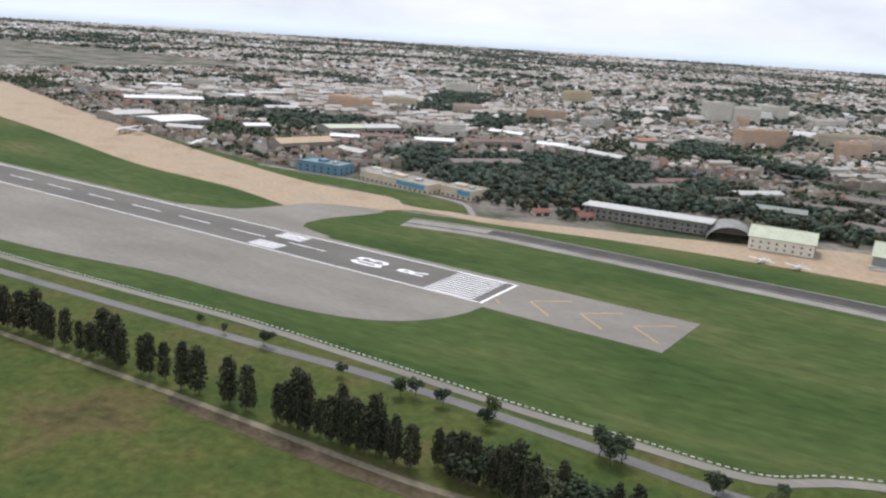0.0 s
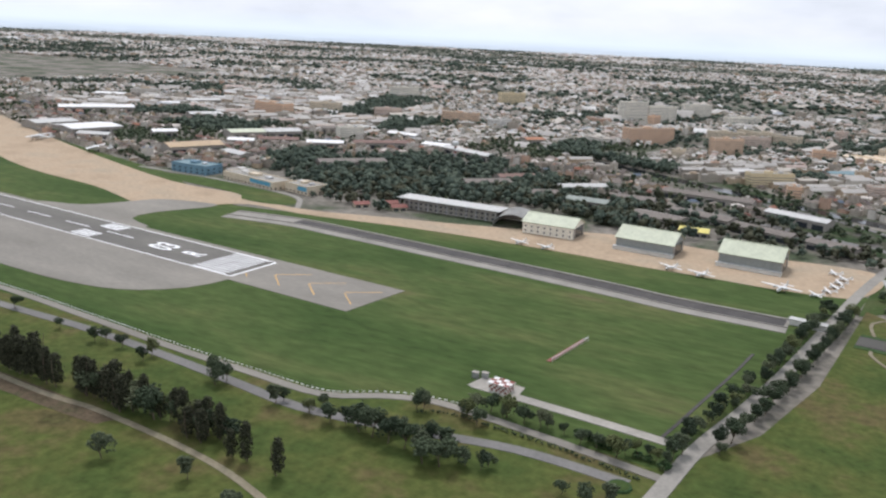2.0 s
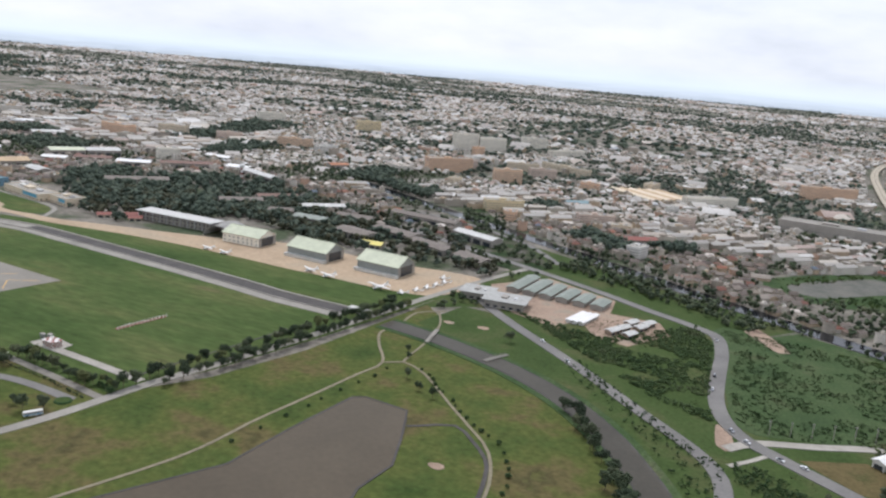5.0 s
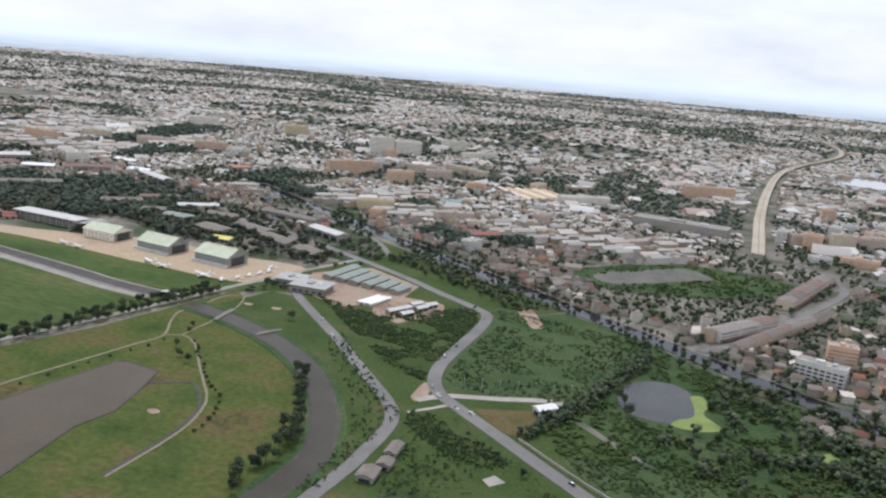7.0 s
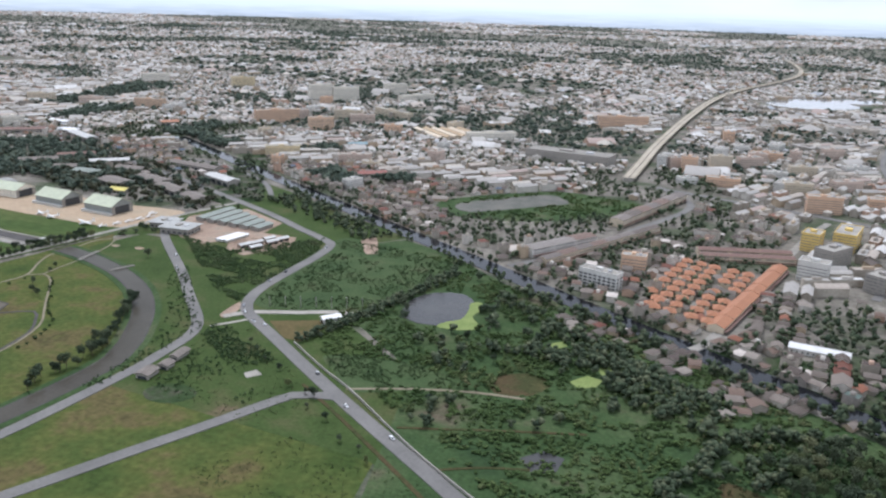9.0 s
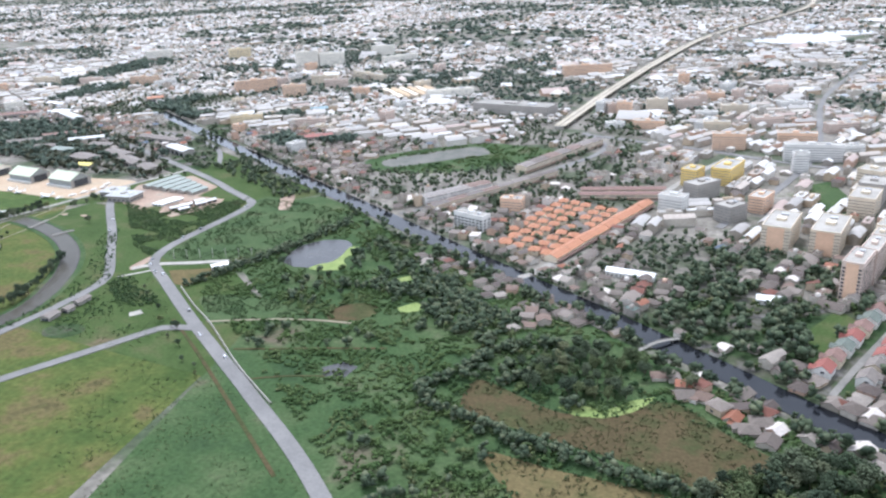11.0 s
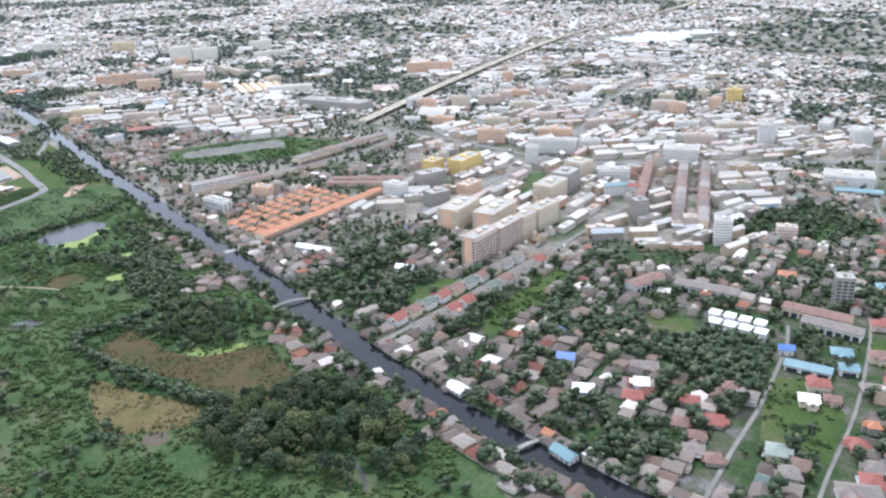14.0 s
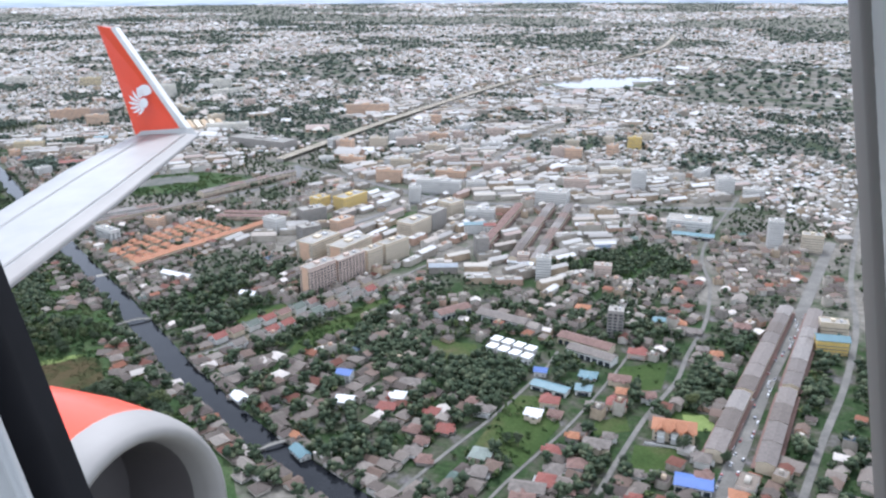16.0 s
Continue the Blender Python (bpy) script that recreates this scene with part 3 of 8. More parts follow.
road("river", RIVER, 15, 0.34, M_RIVER, "muddy brown curving river", "water", keep_clear=False)

# roads of the junction
area("verge", [(235, 568), (332, 487), (380, 443), (420, 407), (434, 389), (445, 336), (447, 291), (560, 290), (640, 290), (720, 260), (760, 300), (600, 400), (560, 430), (500, 470), (450, 560), (425, 640), (400, 665), (300, 720), (220, 740)], 0.11, M_LAWN, "rough bright green verge between the roads", smooth=False)
ROAD_A = [(205, 604), (245, 560), (332, 487), (380, 443), (420, 407), (434, 389), (441, 370), (445, 336), (447, 305), (444, 200), (424, 60), (376, -120)]
ROAD_B = [(-100, 850), (100, 770), (229, 715), (290, 687), (340, 660), (384, 638), (403, 623), (412, 585), (416, 540), (421, 490), (430, 458), (444, 437), (462, 424), (500, 400), (545, 371), (590, 343), (645, 310), (690, 283), (780, 226), (900, 130), (1080, -20)]
road("road_west", ROAD_A, 9, 0.4, M_ROAD, "grey two-lane road curving past the river")
road("road_main", ROAD_B, 10, 0.42, M_ROAD, "grey two-lane road curving to a junction")
road("road_link", [(588, 346), (570, 340), (560, 334), (551, 314), (542, 290), (524, 245), (476, 130), (426, 60)], 9, 0.41, M_ROAD, "grey link road from the junction")
area("river_verge", [(215, 560), (245, 560), (332, 487), (380, 443), (420, 407), (434, 389), (445, 336), (447, 291), (440, 60), (400, 60), (427, 300), (416, 338), (376, 396), (341, 428), (296, 454), (245, 472), (205, 500)], 0.12, M_LAWN, "rough green strip between river and road", smooth=False)
area("north_verge", [(186, 530), (215, 560), (250, 580), (300, 720), (390, 660), (430, 640), (460, 690), (340, 740), (230, 800), (120, 850), (200, 720)], 0.07, M_LAWN, "rough green ground round the market hall", smooth=False)
area("canal_gardens", [(760, 545), (880, 470), (1020, 395), (1240, 305), (1330, 270), (1700, 170), (1700, 640), (1420, 720), (1240, 760), (1100, 640), (980, 560)], 0.05, M_GARDEN, "gardens and bare earth between the canal houses", smooth=False, keep_clear=False)
area("pump_yard", [(472, 428), (505, 447), (517, 438), (515, 405), (501, 406)], 0.2, M_STRAWGROUND, "dry straw-coloured yard by the pump house", smooth=False)
road("pump_drain", [(436, 418), (450, 436), (480, 452), (512, 470), (528, 468)], 7, 0.35, M_CONCRETE, "concrete edged drain by the pump house", "drain bank", keep_clear=False)
for x, y, r in ((224, 515, 4.0), (250, 520, 4.5), (316, 310, 4.0)):
    area("sand_bunker", [(x + r * (1 + 0.25 * (k % 2)) * math.cos(k * 1.047), y + 0.8 * r * math.sin(k * 1.047)) for k in range(6)], 0.22, M_DIRT, "small pale sand bunker in the golf grass", "sand bunker", keep_clear=False, step=2.0)
area("roadside_sand", [(431, 420), (427, 449), (435, 443), (440, 418)], 0.2, M_DIRT, "bare sand beside the main road", keep_clear=False, step=4.0)
area("concrete_slab", [(513, 345), (517, 353), (525, 349), (519, 340)], 0.24, M_CONCRETE, "broken concrete slab on the verge", smooth=False, keep_clear=False)
area("gravel_yard", [(474, 298), (482, 310), (498, 313), (508, 304), (500, 290), (484, 288)], 0.19, M_GARDEN, "grey gravel yard beside roadside houses", keep_clear=False, step=4.0)
road("service_path", [(556, 350), (585, 333), (622, 310), (676, 275), (760, 220)], 2.6, 0.22, M_DRY, "narrow earth path beside the main road", "path", keep_clear=False)
road("road_culvert", [(440, 398), (450, 412), (458, 425)], 3.0, 0.24, M_CONCRETE, "concrete culvert between the two roads", "culvert", keep_clear=False)
area("works_yard", [(252, 572), (288, 560), (306, 586), (322, 560), (350, 552), (372, 600), (358, 628), (318, 626), (312, 668), (240, 700), (205, 640), (228, 600)], 0.15, M_DIRT, "bare brown building yard", smooth=False)

# marsh, ponds, long canal
area("marsh", [(430, 640), (455, 560), (500, 480), (610, 400), (720, 40), (722, -1500), (1250, -1500), (1250, 200), (1130, 320), (1010, 380), (880, 450), (800, 500), (700, 560), (600, 600), (530, 650), (460, 680)], 0.12, M_MARSH, "overgrown green marshland with scrub", smooth=False)
LUSH = [(424, 509), (399, 645), (450, 648), (540, 625), (552, 598), (540, 532), (515, 478), (470, 455), (440, 452)]
LUSH_LOW = [(544, 392), (561, 404), (600, 410), (637, 405), (646, 394), (590, 356), (568, 372)]
area("lush_plot", LUSH, 0.17, M_LUSH, "lush even green growth beside the road", keep_clear=False)
area("lush_plot_2", LUSH_LOW, 0.17, M_LUSH, "lush green growth between marsh tracks", keep_clear=False)
area("algae_pond", [(548, 508), (547, 530), (557, 549), (579, 557), (596, 541), (601, 520), (612, 500), (607, 485), (590, 482), (574, 479), (558, 484)], 0.3, M_SLATE, "slate grey pond with algae along one shore", "water")
area("algae", [(593, 540), (600, 545), (607, 530), (606, 512), (620, 494), (608, 482), (590, 480), (592, 492), (600, 503), (598, 522)], 0.36, M_ALGAE, "pale green algae on the pond", "algae", step=4.0)
area("brown_meadow", [(832, 311), (817, 328), (815, 359), (850, 349), (875, 342), (903, 349), (924, 376), (944, 377), (966, 359), (985, 349), (998, 343), (993, 325), (978, 303), (949, 304), (919, 310), (885, 312), (853, 316)], 0.2, M_DRY, "dry brown crescent meadow edged with trees")
area("dry_meadow", [(851, 286), (890, 287), (932, 289), (962, 287), (955, 265), (917, 241), (890, 251)], 0.2, M_STRAWGROUND, "small dry straw-coloured meadow")
area("meadow_algae", [(873, 347), (882, 355), (900, 355), (911, 372), (923, 382), (917, 362), (901, 346), (886, 342)], 0.26, M_ALGAE, "pale green weed on a curved ditch", "algae")
area("marsh_pool", [(936, 249), (946, 257), (957, 250), (953, 241), (942, 240)], 0.24, M_POND, "small brown pool in the marsh", "water")
area("bare_patch", [(660, 416), (678, 435), (699, 428), (692, 405), (670, 397)], 0.2, M_DRY, "dry brown clearing in the marsh")
area("bare_earth_patch", [(420, 656), (427, 673), (458, 621), (449, 615)], 0.2, M_DIRT, "bare earth patch beside the scrub")
for pts in ([(708, 436), (716, 451), (727, 448), (726, 437), (716, 429)], [(719, 466), (728, 470), (732, 463), (725, 455)], [(675, 488), (684, 499), (690, 493), (683, 482)]):
    area("weed_pool", pts, 0.3, M_ALGAE, "small round pool covered in pale green weed", "algae")
road("marsh_track", [(636, 329), (659, 339), (689, 353), (713, 363), (737, 373)], 2.2, 0.29, M_DRY, "pale earth track across the marsh", "path")
road("marsh_track", [(676, 299), (696, 312), (720, 322)], 2.0, 0.29, M_DRY, "short earth track in the marsh", "path")
area("mud_pool", [(711, 331), (720, 344), (733, 342), (733, 327), (722, 319)], 0.24, M_SLATE, "dark muddy pool in the marsh", "water")
WOOD_DITCH = [(1053, 264), (1061, 271), (1073, 275), (1085, 268), (1095, 254), (1097, 242)]
road("wood_ditch", WOOD_DITCH, 2.6, 0.26, M_SLATE, "narrow curved ditch in the wood", "ditch", keep_clear=False)
road("marsh_path", [(584, 357), (604, 368), (628, 380), (660, 392), (690, 398)], 2.6, 0.28, M_GRAVEL, "pale sandy track into the marsh", "path")
CANAL = [(-180, 1050), (108, 890), (270, 802), (365, 748), (476, 689), (563, 643), (655, 592), (765, 533), (848, 490), (902, 460), (965, 425), (1012, 398), (1054, 377), (1098, 356), (1150, 332), (1200, 314), (1237, 301), (1330, 272), (1440, 230)]
road("canal", CANAL, 22, 0.3, M_CANAL, "dark still canal between waterside houses", "water", clear=13)
area("far_lake", [(690, 2400), (726, 2560), (758, 2625), (830, 2640), (904, 2720), (996, 2680), (960, 2580), (900, 2560), (927, 2440), (800, 2330)], 0.4, M_LAKE, "pale lake far off among houses", "water", step=40)
LINES.append((np.array([(690, 2400), (745, 2365), (800, 2330), (927, 2440), (900, 2560)], float), 60))
area("small_lake", [(440, 850), (470, 905), (523, 965), (548, 950), (560, 930), (520, 880), (470, 825)], 0.3, M_MUD, "shallow grey pond among houses", "water")
area("town_green", [(455, 800), (560, 830), (660, 960), (600, 985), (520, 985), (420, 870)], 0.15, M_MARSH, "green wasteland in the town", keep_clear=True)


# ---- trees ----
OCTA_V = np.array([(1, 0, 0), (-1, 0, 0), (0, 1, 0), (0, -1, 0), (0, 0, 1), (0, 0, -1)], float)
OCTA_F = np.array([(0, 2, 4), (2, 1, 4), (1, 3, 4), (3, 0, 4), (2, 0, 5), (1, 2, 5), (3, 1, 5), (0, 3, 5)])
rng = np.random.default_rng(7)


def clumps(centres, radii, flat_z=0.8):
    """Many small ragged clumps of leaves: verts and triangles."""
    n = len(centres)
    jag = rng.uniform(0.55, 1.35, (n, 6, 1))
    turn = rng.uniform(0, 6.283, (n, 3))
    v = OCTA_V[None] * jag * np.asarray(radii)[:, None, None]
    c, s = np.cos(turn), np.sin(turn)
    x, y, z = v[..., 0], v[..., 1], v[..., 2]
    y, z = y * c[:, :1] - z * s[:, :1], y * s[:, :1] + z * c[:, :1]
    x, y = x * c[:, 1:2] - y * s[:, 1:2], x * s[:, 1:2] + y * c[:, 1:2]
    v = np.stack([x, y, z * flat_z], -1) + np.asarray(centres)[:, None]
    f = OCTA_F[None] + 6 * np.arange(n)[:, None, None]
    return v.reshape(-1, 3), f.reshape(-1, 3)


def mesh_of(name, v, f, mat):
    ob = bulk(name, v, [f], [0], [mat])
    me = ob.data
    me.polygons.foreach_set("use_smooth", np.ones(len(me.polygons), bool))
    bpy.data.objects.remove(ob)
    return me


def trunk_mesh(name, height, r, limbs, seed):
    """A tapered trunk with a few leaning limbs."""
    rnd = random.Random(seed)
    bm = bmesh.new()
    def tube(a, b, r0, r1):
        a, b = Vector(a), Vector(b)
        q = (b - a).to_track_quat("Z", "Y")
        ring = []
        for p, rad in ((a, r0), (b, r1)):
            ring.append([bm.verts.new(p + q @ Vector((rad * math.cos(k * 1.0472), rad * math.sin(k * 1.0472), 0))) for k in range(6)])
        for k in range(6):
            bm.faces.new((ring[0][k], ring[0][(k + 1) % 6], ring[1][(k + 1) % 6], ring[1][k]))
        bm.faces.new(ring[1])
    tube((0, 0, -0.2), (0.1, 0.1, height * 0.55), r, r * 0.6)
    for i in range(limbs):
        a = 6.283 * i / max(limbs, 1) + rnd.random()
        tube((0.05, 0.05, height * (0.3 + 0.1 * rnd.random())), (math.cos(a) * height * 0.22, math.sin(a) * height * 0.22, height * 0.72), r * 0.5, r * 0.2)
    if not limbs:
        tube((0.1, 0.1, height * 0.55), (0.1, 0.15, height * 0.95), r * 0.6, r * 0.15)
    me = bpy.data.meshes.new(name)
    bm.to_mesh(me)
    bm.free()
    me.materials.append(M_BARK)
    return me


def crown_points(kind, n):
    """Places of leaf clumps for a crown about 1 high, on an uneven outline with gaps."""
    if kind == "pine":
        z = rng.uniform(0.13, 1.0, n)
        r = 0.165 * np.sqrt(np.clip(1.04 - ((z - 0.48) / 0.55) ** 2, 0.02, 1)) * np.sqrt(rng.uniform(0.05, 1.0, n)) * rng.uniform(0.6, 1.35, n)
        a = rng.uniform(0, 6.283, n)
        return np.stack([r * np.cos(a), r * np.sin(a), z], 1), rng.uniform(0.010, 0.026, n)
    k = rng.integers(5, 8)
    lobes = np.stack([rng.uniform(-0.24, 0.24, k), rng.uniform(-0.24, 0.24, k), rng.uniform(0.48, 0.82, k)], 1)
    size = rng.uniform(0.15, 0.25, k)
    pick = rng.integers(0, k, n)
    d = rng.normal(size=(n, 3))
    d /= np.linalg.norm(d, axis=1)[:, None]
    p = lobes[pick] + d * (size[pick] * rng.uniform(0.55, 1.08, n))[:, None]
    return p, rng.uniform(0.028, 0.070, n)


TREES = {}
for kind, count, mat in (("broad", 5, M_TREE), ("pine", 4, M_PINE), ("bush", 3, M_SCRUB), ("young", 4, M_LIGHT_TREE)):
    for i in range(count):
        if kind == "bush":
            n = 60
            d = rng.normal(size=(n, 3))
            d /= np.linalg.norm(d, axis=1)[:, None]
            p = d * rng.uniform(0.3, 0.5, n)[:, None] * (1.0, 1.0, 0.75) + (0, 0, 0.42)
            r = rng.uniform(0.08, 0.17, n)
        else:
            p, r = crown_points(kind, 620 if kind == "pine" else 300)
        v, f = clumps(p, r, 2.0 if kind == "pine" else 0.8)
        TREES.setdefault(kind, []).append((trunk_mesh(kind + "_trunk", 1.0, 0.022 if kind != "bush" else 0.03, 0 if kind == "pine" else 4, i), mesh_of(kind + "_crown", v, f, mat)))
TREE_NAMES = {"broad": ("tree", "broad-crowned green tree in the grass", "tree"), "pine": ("casuarina_tree", "tall dark feathery tree in a close row", "tree"), "young": ("tree", "light yellow-green leafy tree", "tree"), "bush": ("bush", "low rounded green bush beside a path", "bush")}


def plant(kind, x, y, height, group="", label=""):
    name, lab, cat = TREE_NAMES[kind]
    trunk, crown = TREES[kind][int(rng.integers(len(TREES[kind])))]
    wide = height * rng.uniform(0.85, 1.2)
    m = pose(x, y, 0.0, 0, 0, rng.uniform(0, 360)) @ Matrix.Diagonal((wide, wide, height, 1))
    e = empty(name, m, label or lab, cat, group)
    shared("trunk", trunk, e, Matrix.Identity(4))
    shared("crown", crown, e, Matrix.Identity(4))


def plant_along(kind, pts, spacing, height, group="", jitter=1.5, offset=0.0, skip=0.0, label=""):
    line = smooth_line(pts, 1.0)
    gone = 0.0
    for a, b in zip(line[:-1], line[1:]):
        d = np.linalg.norm(b - a)
        gone += d
        if gone >= spacing:
            gone = rng.uniform(-0.25, 0.25) * spacing
            if rng.random() < skip:
                continue
            side = np.array([-(b - a)[1], (b - a)[0]]) / d
            q = b + side * offset + rng.normal(0, jitter, 2)
            plant(kind, q[0], q[1], height * rng.uniform(0.75, 1.25), group, label)


plant_along("pine", [(-330, 201), (-260, 202), (-212, 201)], 6.5, 17.0, "row of dark trees", 1.0)
for x in (-203, -196, -181, -172):
    plant("pine", x, 201, 18.5 if x < -175 else 17.5, "row of dark trees")
plant_along("pine", [(-162, 201), (-142, 201), (-103, 201)], 3.0, 17.5, "row of dark trees", 1.0)
plant_along("pine", [(-97, 201), (-80, 202), (-62, 202)], 4.2, 16.0, "row of dark trees", 1.2)
for x, y, h in ((-88, 203, 14), (-82, 205, 13), (-60, 203, 13), (-54, 205, 14), (-48, 203, 14), (-43, 206, 12), (-30, 204, 12), (-22, 203, 11), (-12, 206, 10)):
    plant("broad", x, y, h, "row of dark trees", "dark bushy tree at the end of the tree row")
plant_along("pine", [(-102, 204), (-60, 205), (-14, 206)], 4.0, 13.5, "row of dark trees", 1.3)
plant_along("pine", [(-40, 200), (14, 198), (26, 200)], 11.0, 13.0, "row of dark trees", 2.0)
VERGE_TREES = [(-207, 251, 9), (-163, 245, 6), (-135, 244, 9), (-130, 246, 8), (-118, 245, 7), (-99, 246, 10), (-58, 243, 11), (-50, 244, 10), (-231, 252, 5), (-247, 254, 5), (-98, 240, 8), (-52, 240, 9), (-19, 240, 10), (-2, 241, 7), (9, 240, 9), (16, 242, 8), (24, 240, 12), (30, 239, 12), (38, 238, 12), (35, 270, 9)]
GOLF_TREES = [(45, 238, 11), (50, 240, 10), (63, 235, 13), (57, 233, 12), (60, 271, 10), (52, 274, 8), (65, 284, 6), (75, 286, 5), (85, 285, 6), (92, 284, 5), (102, 284, 6), (110, 285, 5), (118, 282, 7), (126, 284, 6), (134, 283, 7), (70, 240, 8), (78, 244, 7), (-5, 178, 10), (20, 172, 9), (45, 168, 11), (70, 178, 9), (-40, 172, 10), (251, 398, 7), (266, 386, 7), (278, 381, 7), (230, 440, 6), (277, 503, 9), (236, 428, 5)]
HEDGE_TREES = [(20, 243), (25, 243), (30, 244), (35, 244), (37, 249), (43, 248), (51, 247), (49, 254), (59, 247), (59, 239), (67, 242), (77, 241), (32, 270), (54, 275), (53, 284), (59, 285), (67, 285), (75, 283), (82, 285), (100, 280), (107, 281), (115, 278), (121, 286), (129, 284), (134, 287), (136, 294), (107, 242), (124, 245), (117, 238), (-3, 242), (-1, 249), (-18, 244)]
for x, y, h in VERGE_TREES + GOLF_TREES + [(x, y, 6 + (x * 7 + y * 3) % 5) for x, y in HEDGE_TREES]:
    plant("broad", x, y, h, "golf course trees")
for off in (6.0, -6.4):
    plant_along("broad", FIELD_ROAD[4:9], 5.6, 8.4, "trees along the field road", 1.0, off, 0.12, "small rounded roadside tree by the concrete road")
plant_along("bush", [(90, 282), (132, 276)], 6.0, 4.0, "hedge", 1.2, 4.0)
hedge_line = smooth_line([(34, 268), (48, 274), (66, 273), (89, 272), (106, 270), (128, 266)], 1.3)
LANE_HEDGE = hedge_line + rng.normal(0, 0.35, hedge_line.shape)
plant_along("bush", [(246, 420), (280, 386), (304, 365), (338, 337), (352, 300)], 8.0, 2.6, "shrubs along the gravel path", 0.8, 3.0)
plant_along("bush", [(218, 257), (222, 307), (232, 412)], 16.0, 2.4, "shrubs along the gravel path", 0.8, -3.0)
plant_along("broad", [(348, 416), (366, 395), (396, 350), (410, 305), (412, 260)], 5.0, 9.0, "riverside trees", 2.5, -3.0, 0.1, "dense leafy tree on the river bank")
plant_along("broad", [(480, 400), (540, 362), (600, 325), (650, 290)], 15.0, 5.0, "trees on the verge", 2.0, -9.0, 0.2)
plant("broad", 572, 338, 8)
for x, y, h in [(549, 500, 11), (556, 496, 9), (860, 408, 10), (880, 420, 11), (925, 405, 11), (940, 398, 12), (640, 462, 8), (668, 470, 9), (652, 440, 7), (716, 472, 9), (735, 452, 8), (620, 470, 7), (700, 462, 6)]:
    plant("broad", x, y, h, "marsh trees", "leafy tree standing over the marsh scrub")


def belt(name, zones, mat, label, hs=(6, 12), spread=1.0, per=7, fat=1.0, flat_z=0.85):
    """Uncounted trees or scrub in one piece: zones of (places, ...)."""
    p, r = [], []
    for q in zones:
        n = len(q)
        h = rng.uniform(hs[0], hs[1], n)
        for k in range(per):
            a, d = rng.uniform(0, 6.283, n), rng.uniform(0, 0.36, n) * h * spread
            p.append(np.stack([q[:, 0] + d * np.cos(a), q[:, 1] + d * np.sin(a), h * rng.uniform(0.3, 0.85, n)], 1))
            r.append(h * rng.uniform(0.17, 0.33, n) * fat)
    v, f = clumps(np.concatenate(p), np.concatenate(r), flat_z)
    ob = bulk(name, v, [f], [0], [mat])
    ob.data.polygons.foreach_set("use_smooth", np.ones(len(ob.data.polygons), bool))
    return tagged(ob, label, "vegetation", kind="stuff")


def in_poly(xy, poly):
    x, y = xy[:, 0], xy[:, 1]
    inside = np.zeros(len(xy), bool)
    poly = np.array(poly, float)
    for (ax, ay), (bx, by) in zip(poly, np.roll(poly, -1, 0)):
        inside ^= ((ay > y) != (by > y)) & (x < (bx - ax) * (y - ay) / (by - ay + 1e-12) + ax)
    return inside


def scatter(poly, n):
    poly = np.array(poly, float)
    q = rng.uniform(poly.min(0), poly.max(0), (n * 3, 2))
    return q[in_poly(q, poly)][:n]


def value_noise(xy, size, seed):
    g = np.random.default_rng(seed).random((256, 256))
    u = xy / size + 100.0
    i = np.floor(u).astype(int)
    f = u - i
    f = f * f * (3 - 2 * f)
    a = lambda dx, dy: g[(i[:, 0] + dx) % 256, (i[:, 1] + dy) % 256]
    return (a(0, 0) * (1 - f[:, 0]) + a(1, 0) * f[:, 0]) * (1 - f[:, 1]) + (a(0, 1) * (1 - f[:, 0]) + a(1, 1) * f[:, 0]) * f[:, 1]


def away(q, line, r):
    """The places that keep a distance from a line."""
    best = np.full(len(q), 1e9)
    line = smooth_line(line, 15.0)
    for a, b in zip(line[:-1], line[1:]):
        ab = b - a
        t = np.clip(((q - a) @ ab) / (ab @ ab + 1e-9), 0, 1)
        best = np.minimum(best, np.hypot(*(q - a - t[:, None] * ab).T))
    return q[best > r]


MARSH_ZONE = [(436, 640), (446, 560), (500, 474), (534, 402), (600, 362), (660, 322), (720, 282), (800, 226), (880, 170), (1000, 150), (1240, 150), (1200, 200), (1130, 305), (1000, 385), (880, 448), (800, 495), (700, 552), (600, 596), (530, 645)]
POND = [(543, 505), (543, 535), (556, 556), (582, 562), (602, 548), (610, 522), (624, 494), (608, 476), (574, 473), (554, 480)]
CRESCENT = [(832, 311), (815, 328), (813, 361), (850, 351), (875, 344), (903, 351), (924, 378), (944, 379), (966, 361), (985, 350), (998, 343), (993, 325), (978, 303), (949, 302), (919, 308), (885, 310), (853, 314)]
DRY_PLOT = [(851, 286), (890, 287), (932, 289), (962, 287), (955, 265), (917, 241), (890, 251)]
BEND_WOOD = [(834, 379), (837, 404), (863, 415), (904, 423), (920, 388), (905, 366), (878, 358), (852, 355)]
SOUTH_WOOD = [(978, 303), (1003, 343), (1036, 352), (1068, 326), (1105, 300), (1115, 270), (1060, 252), (983, 245), (964, 283)]
HEDGES = [[(786, 336), (800, 318), (844, 306), (881, 301), (923, 296), (954, 294), (986, 297)], [(788, 334), (800, 360), (809, 395), (830, 416), (870, 432)], [(640, 455), (700, 470), (760, 462), (810, 440)]]
DARK_BAND = [(640, 475), (700, 440), (770, 420), (790, 455), (700, 520), (630, 560), (600, 575)]
q = scatter(MARSH_ZONE, 15500)
q = q[~in_poly(q, POND) & ~in_poly(q, CRESCENT) & ~in_poly(q, DRY_PLOT) & ~in_poly(q, LUSH) & ~in_poly(q, LUSH_LOW)]
q = away(away(q, ROAD_B, 9), [(584, 357), (604, 368), (628, 380), (660, 392), (690, 398)], 3)
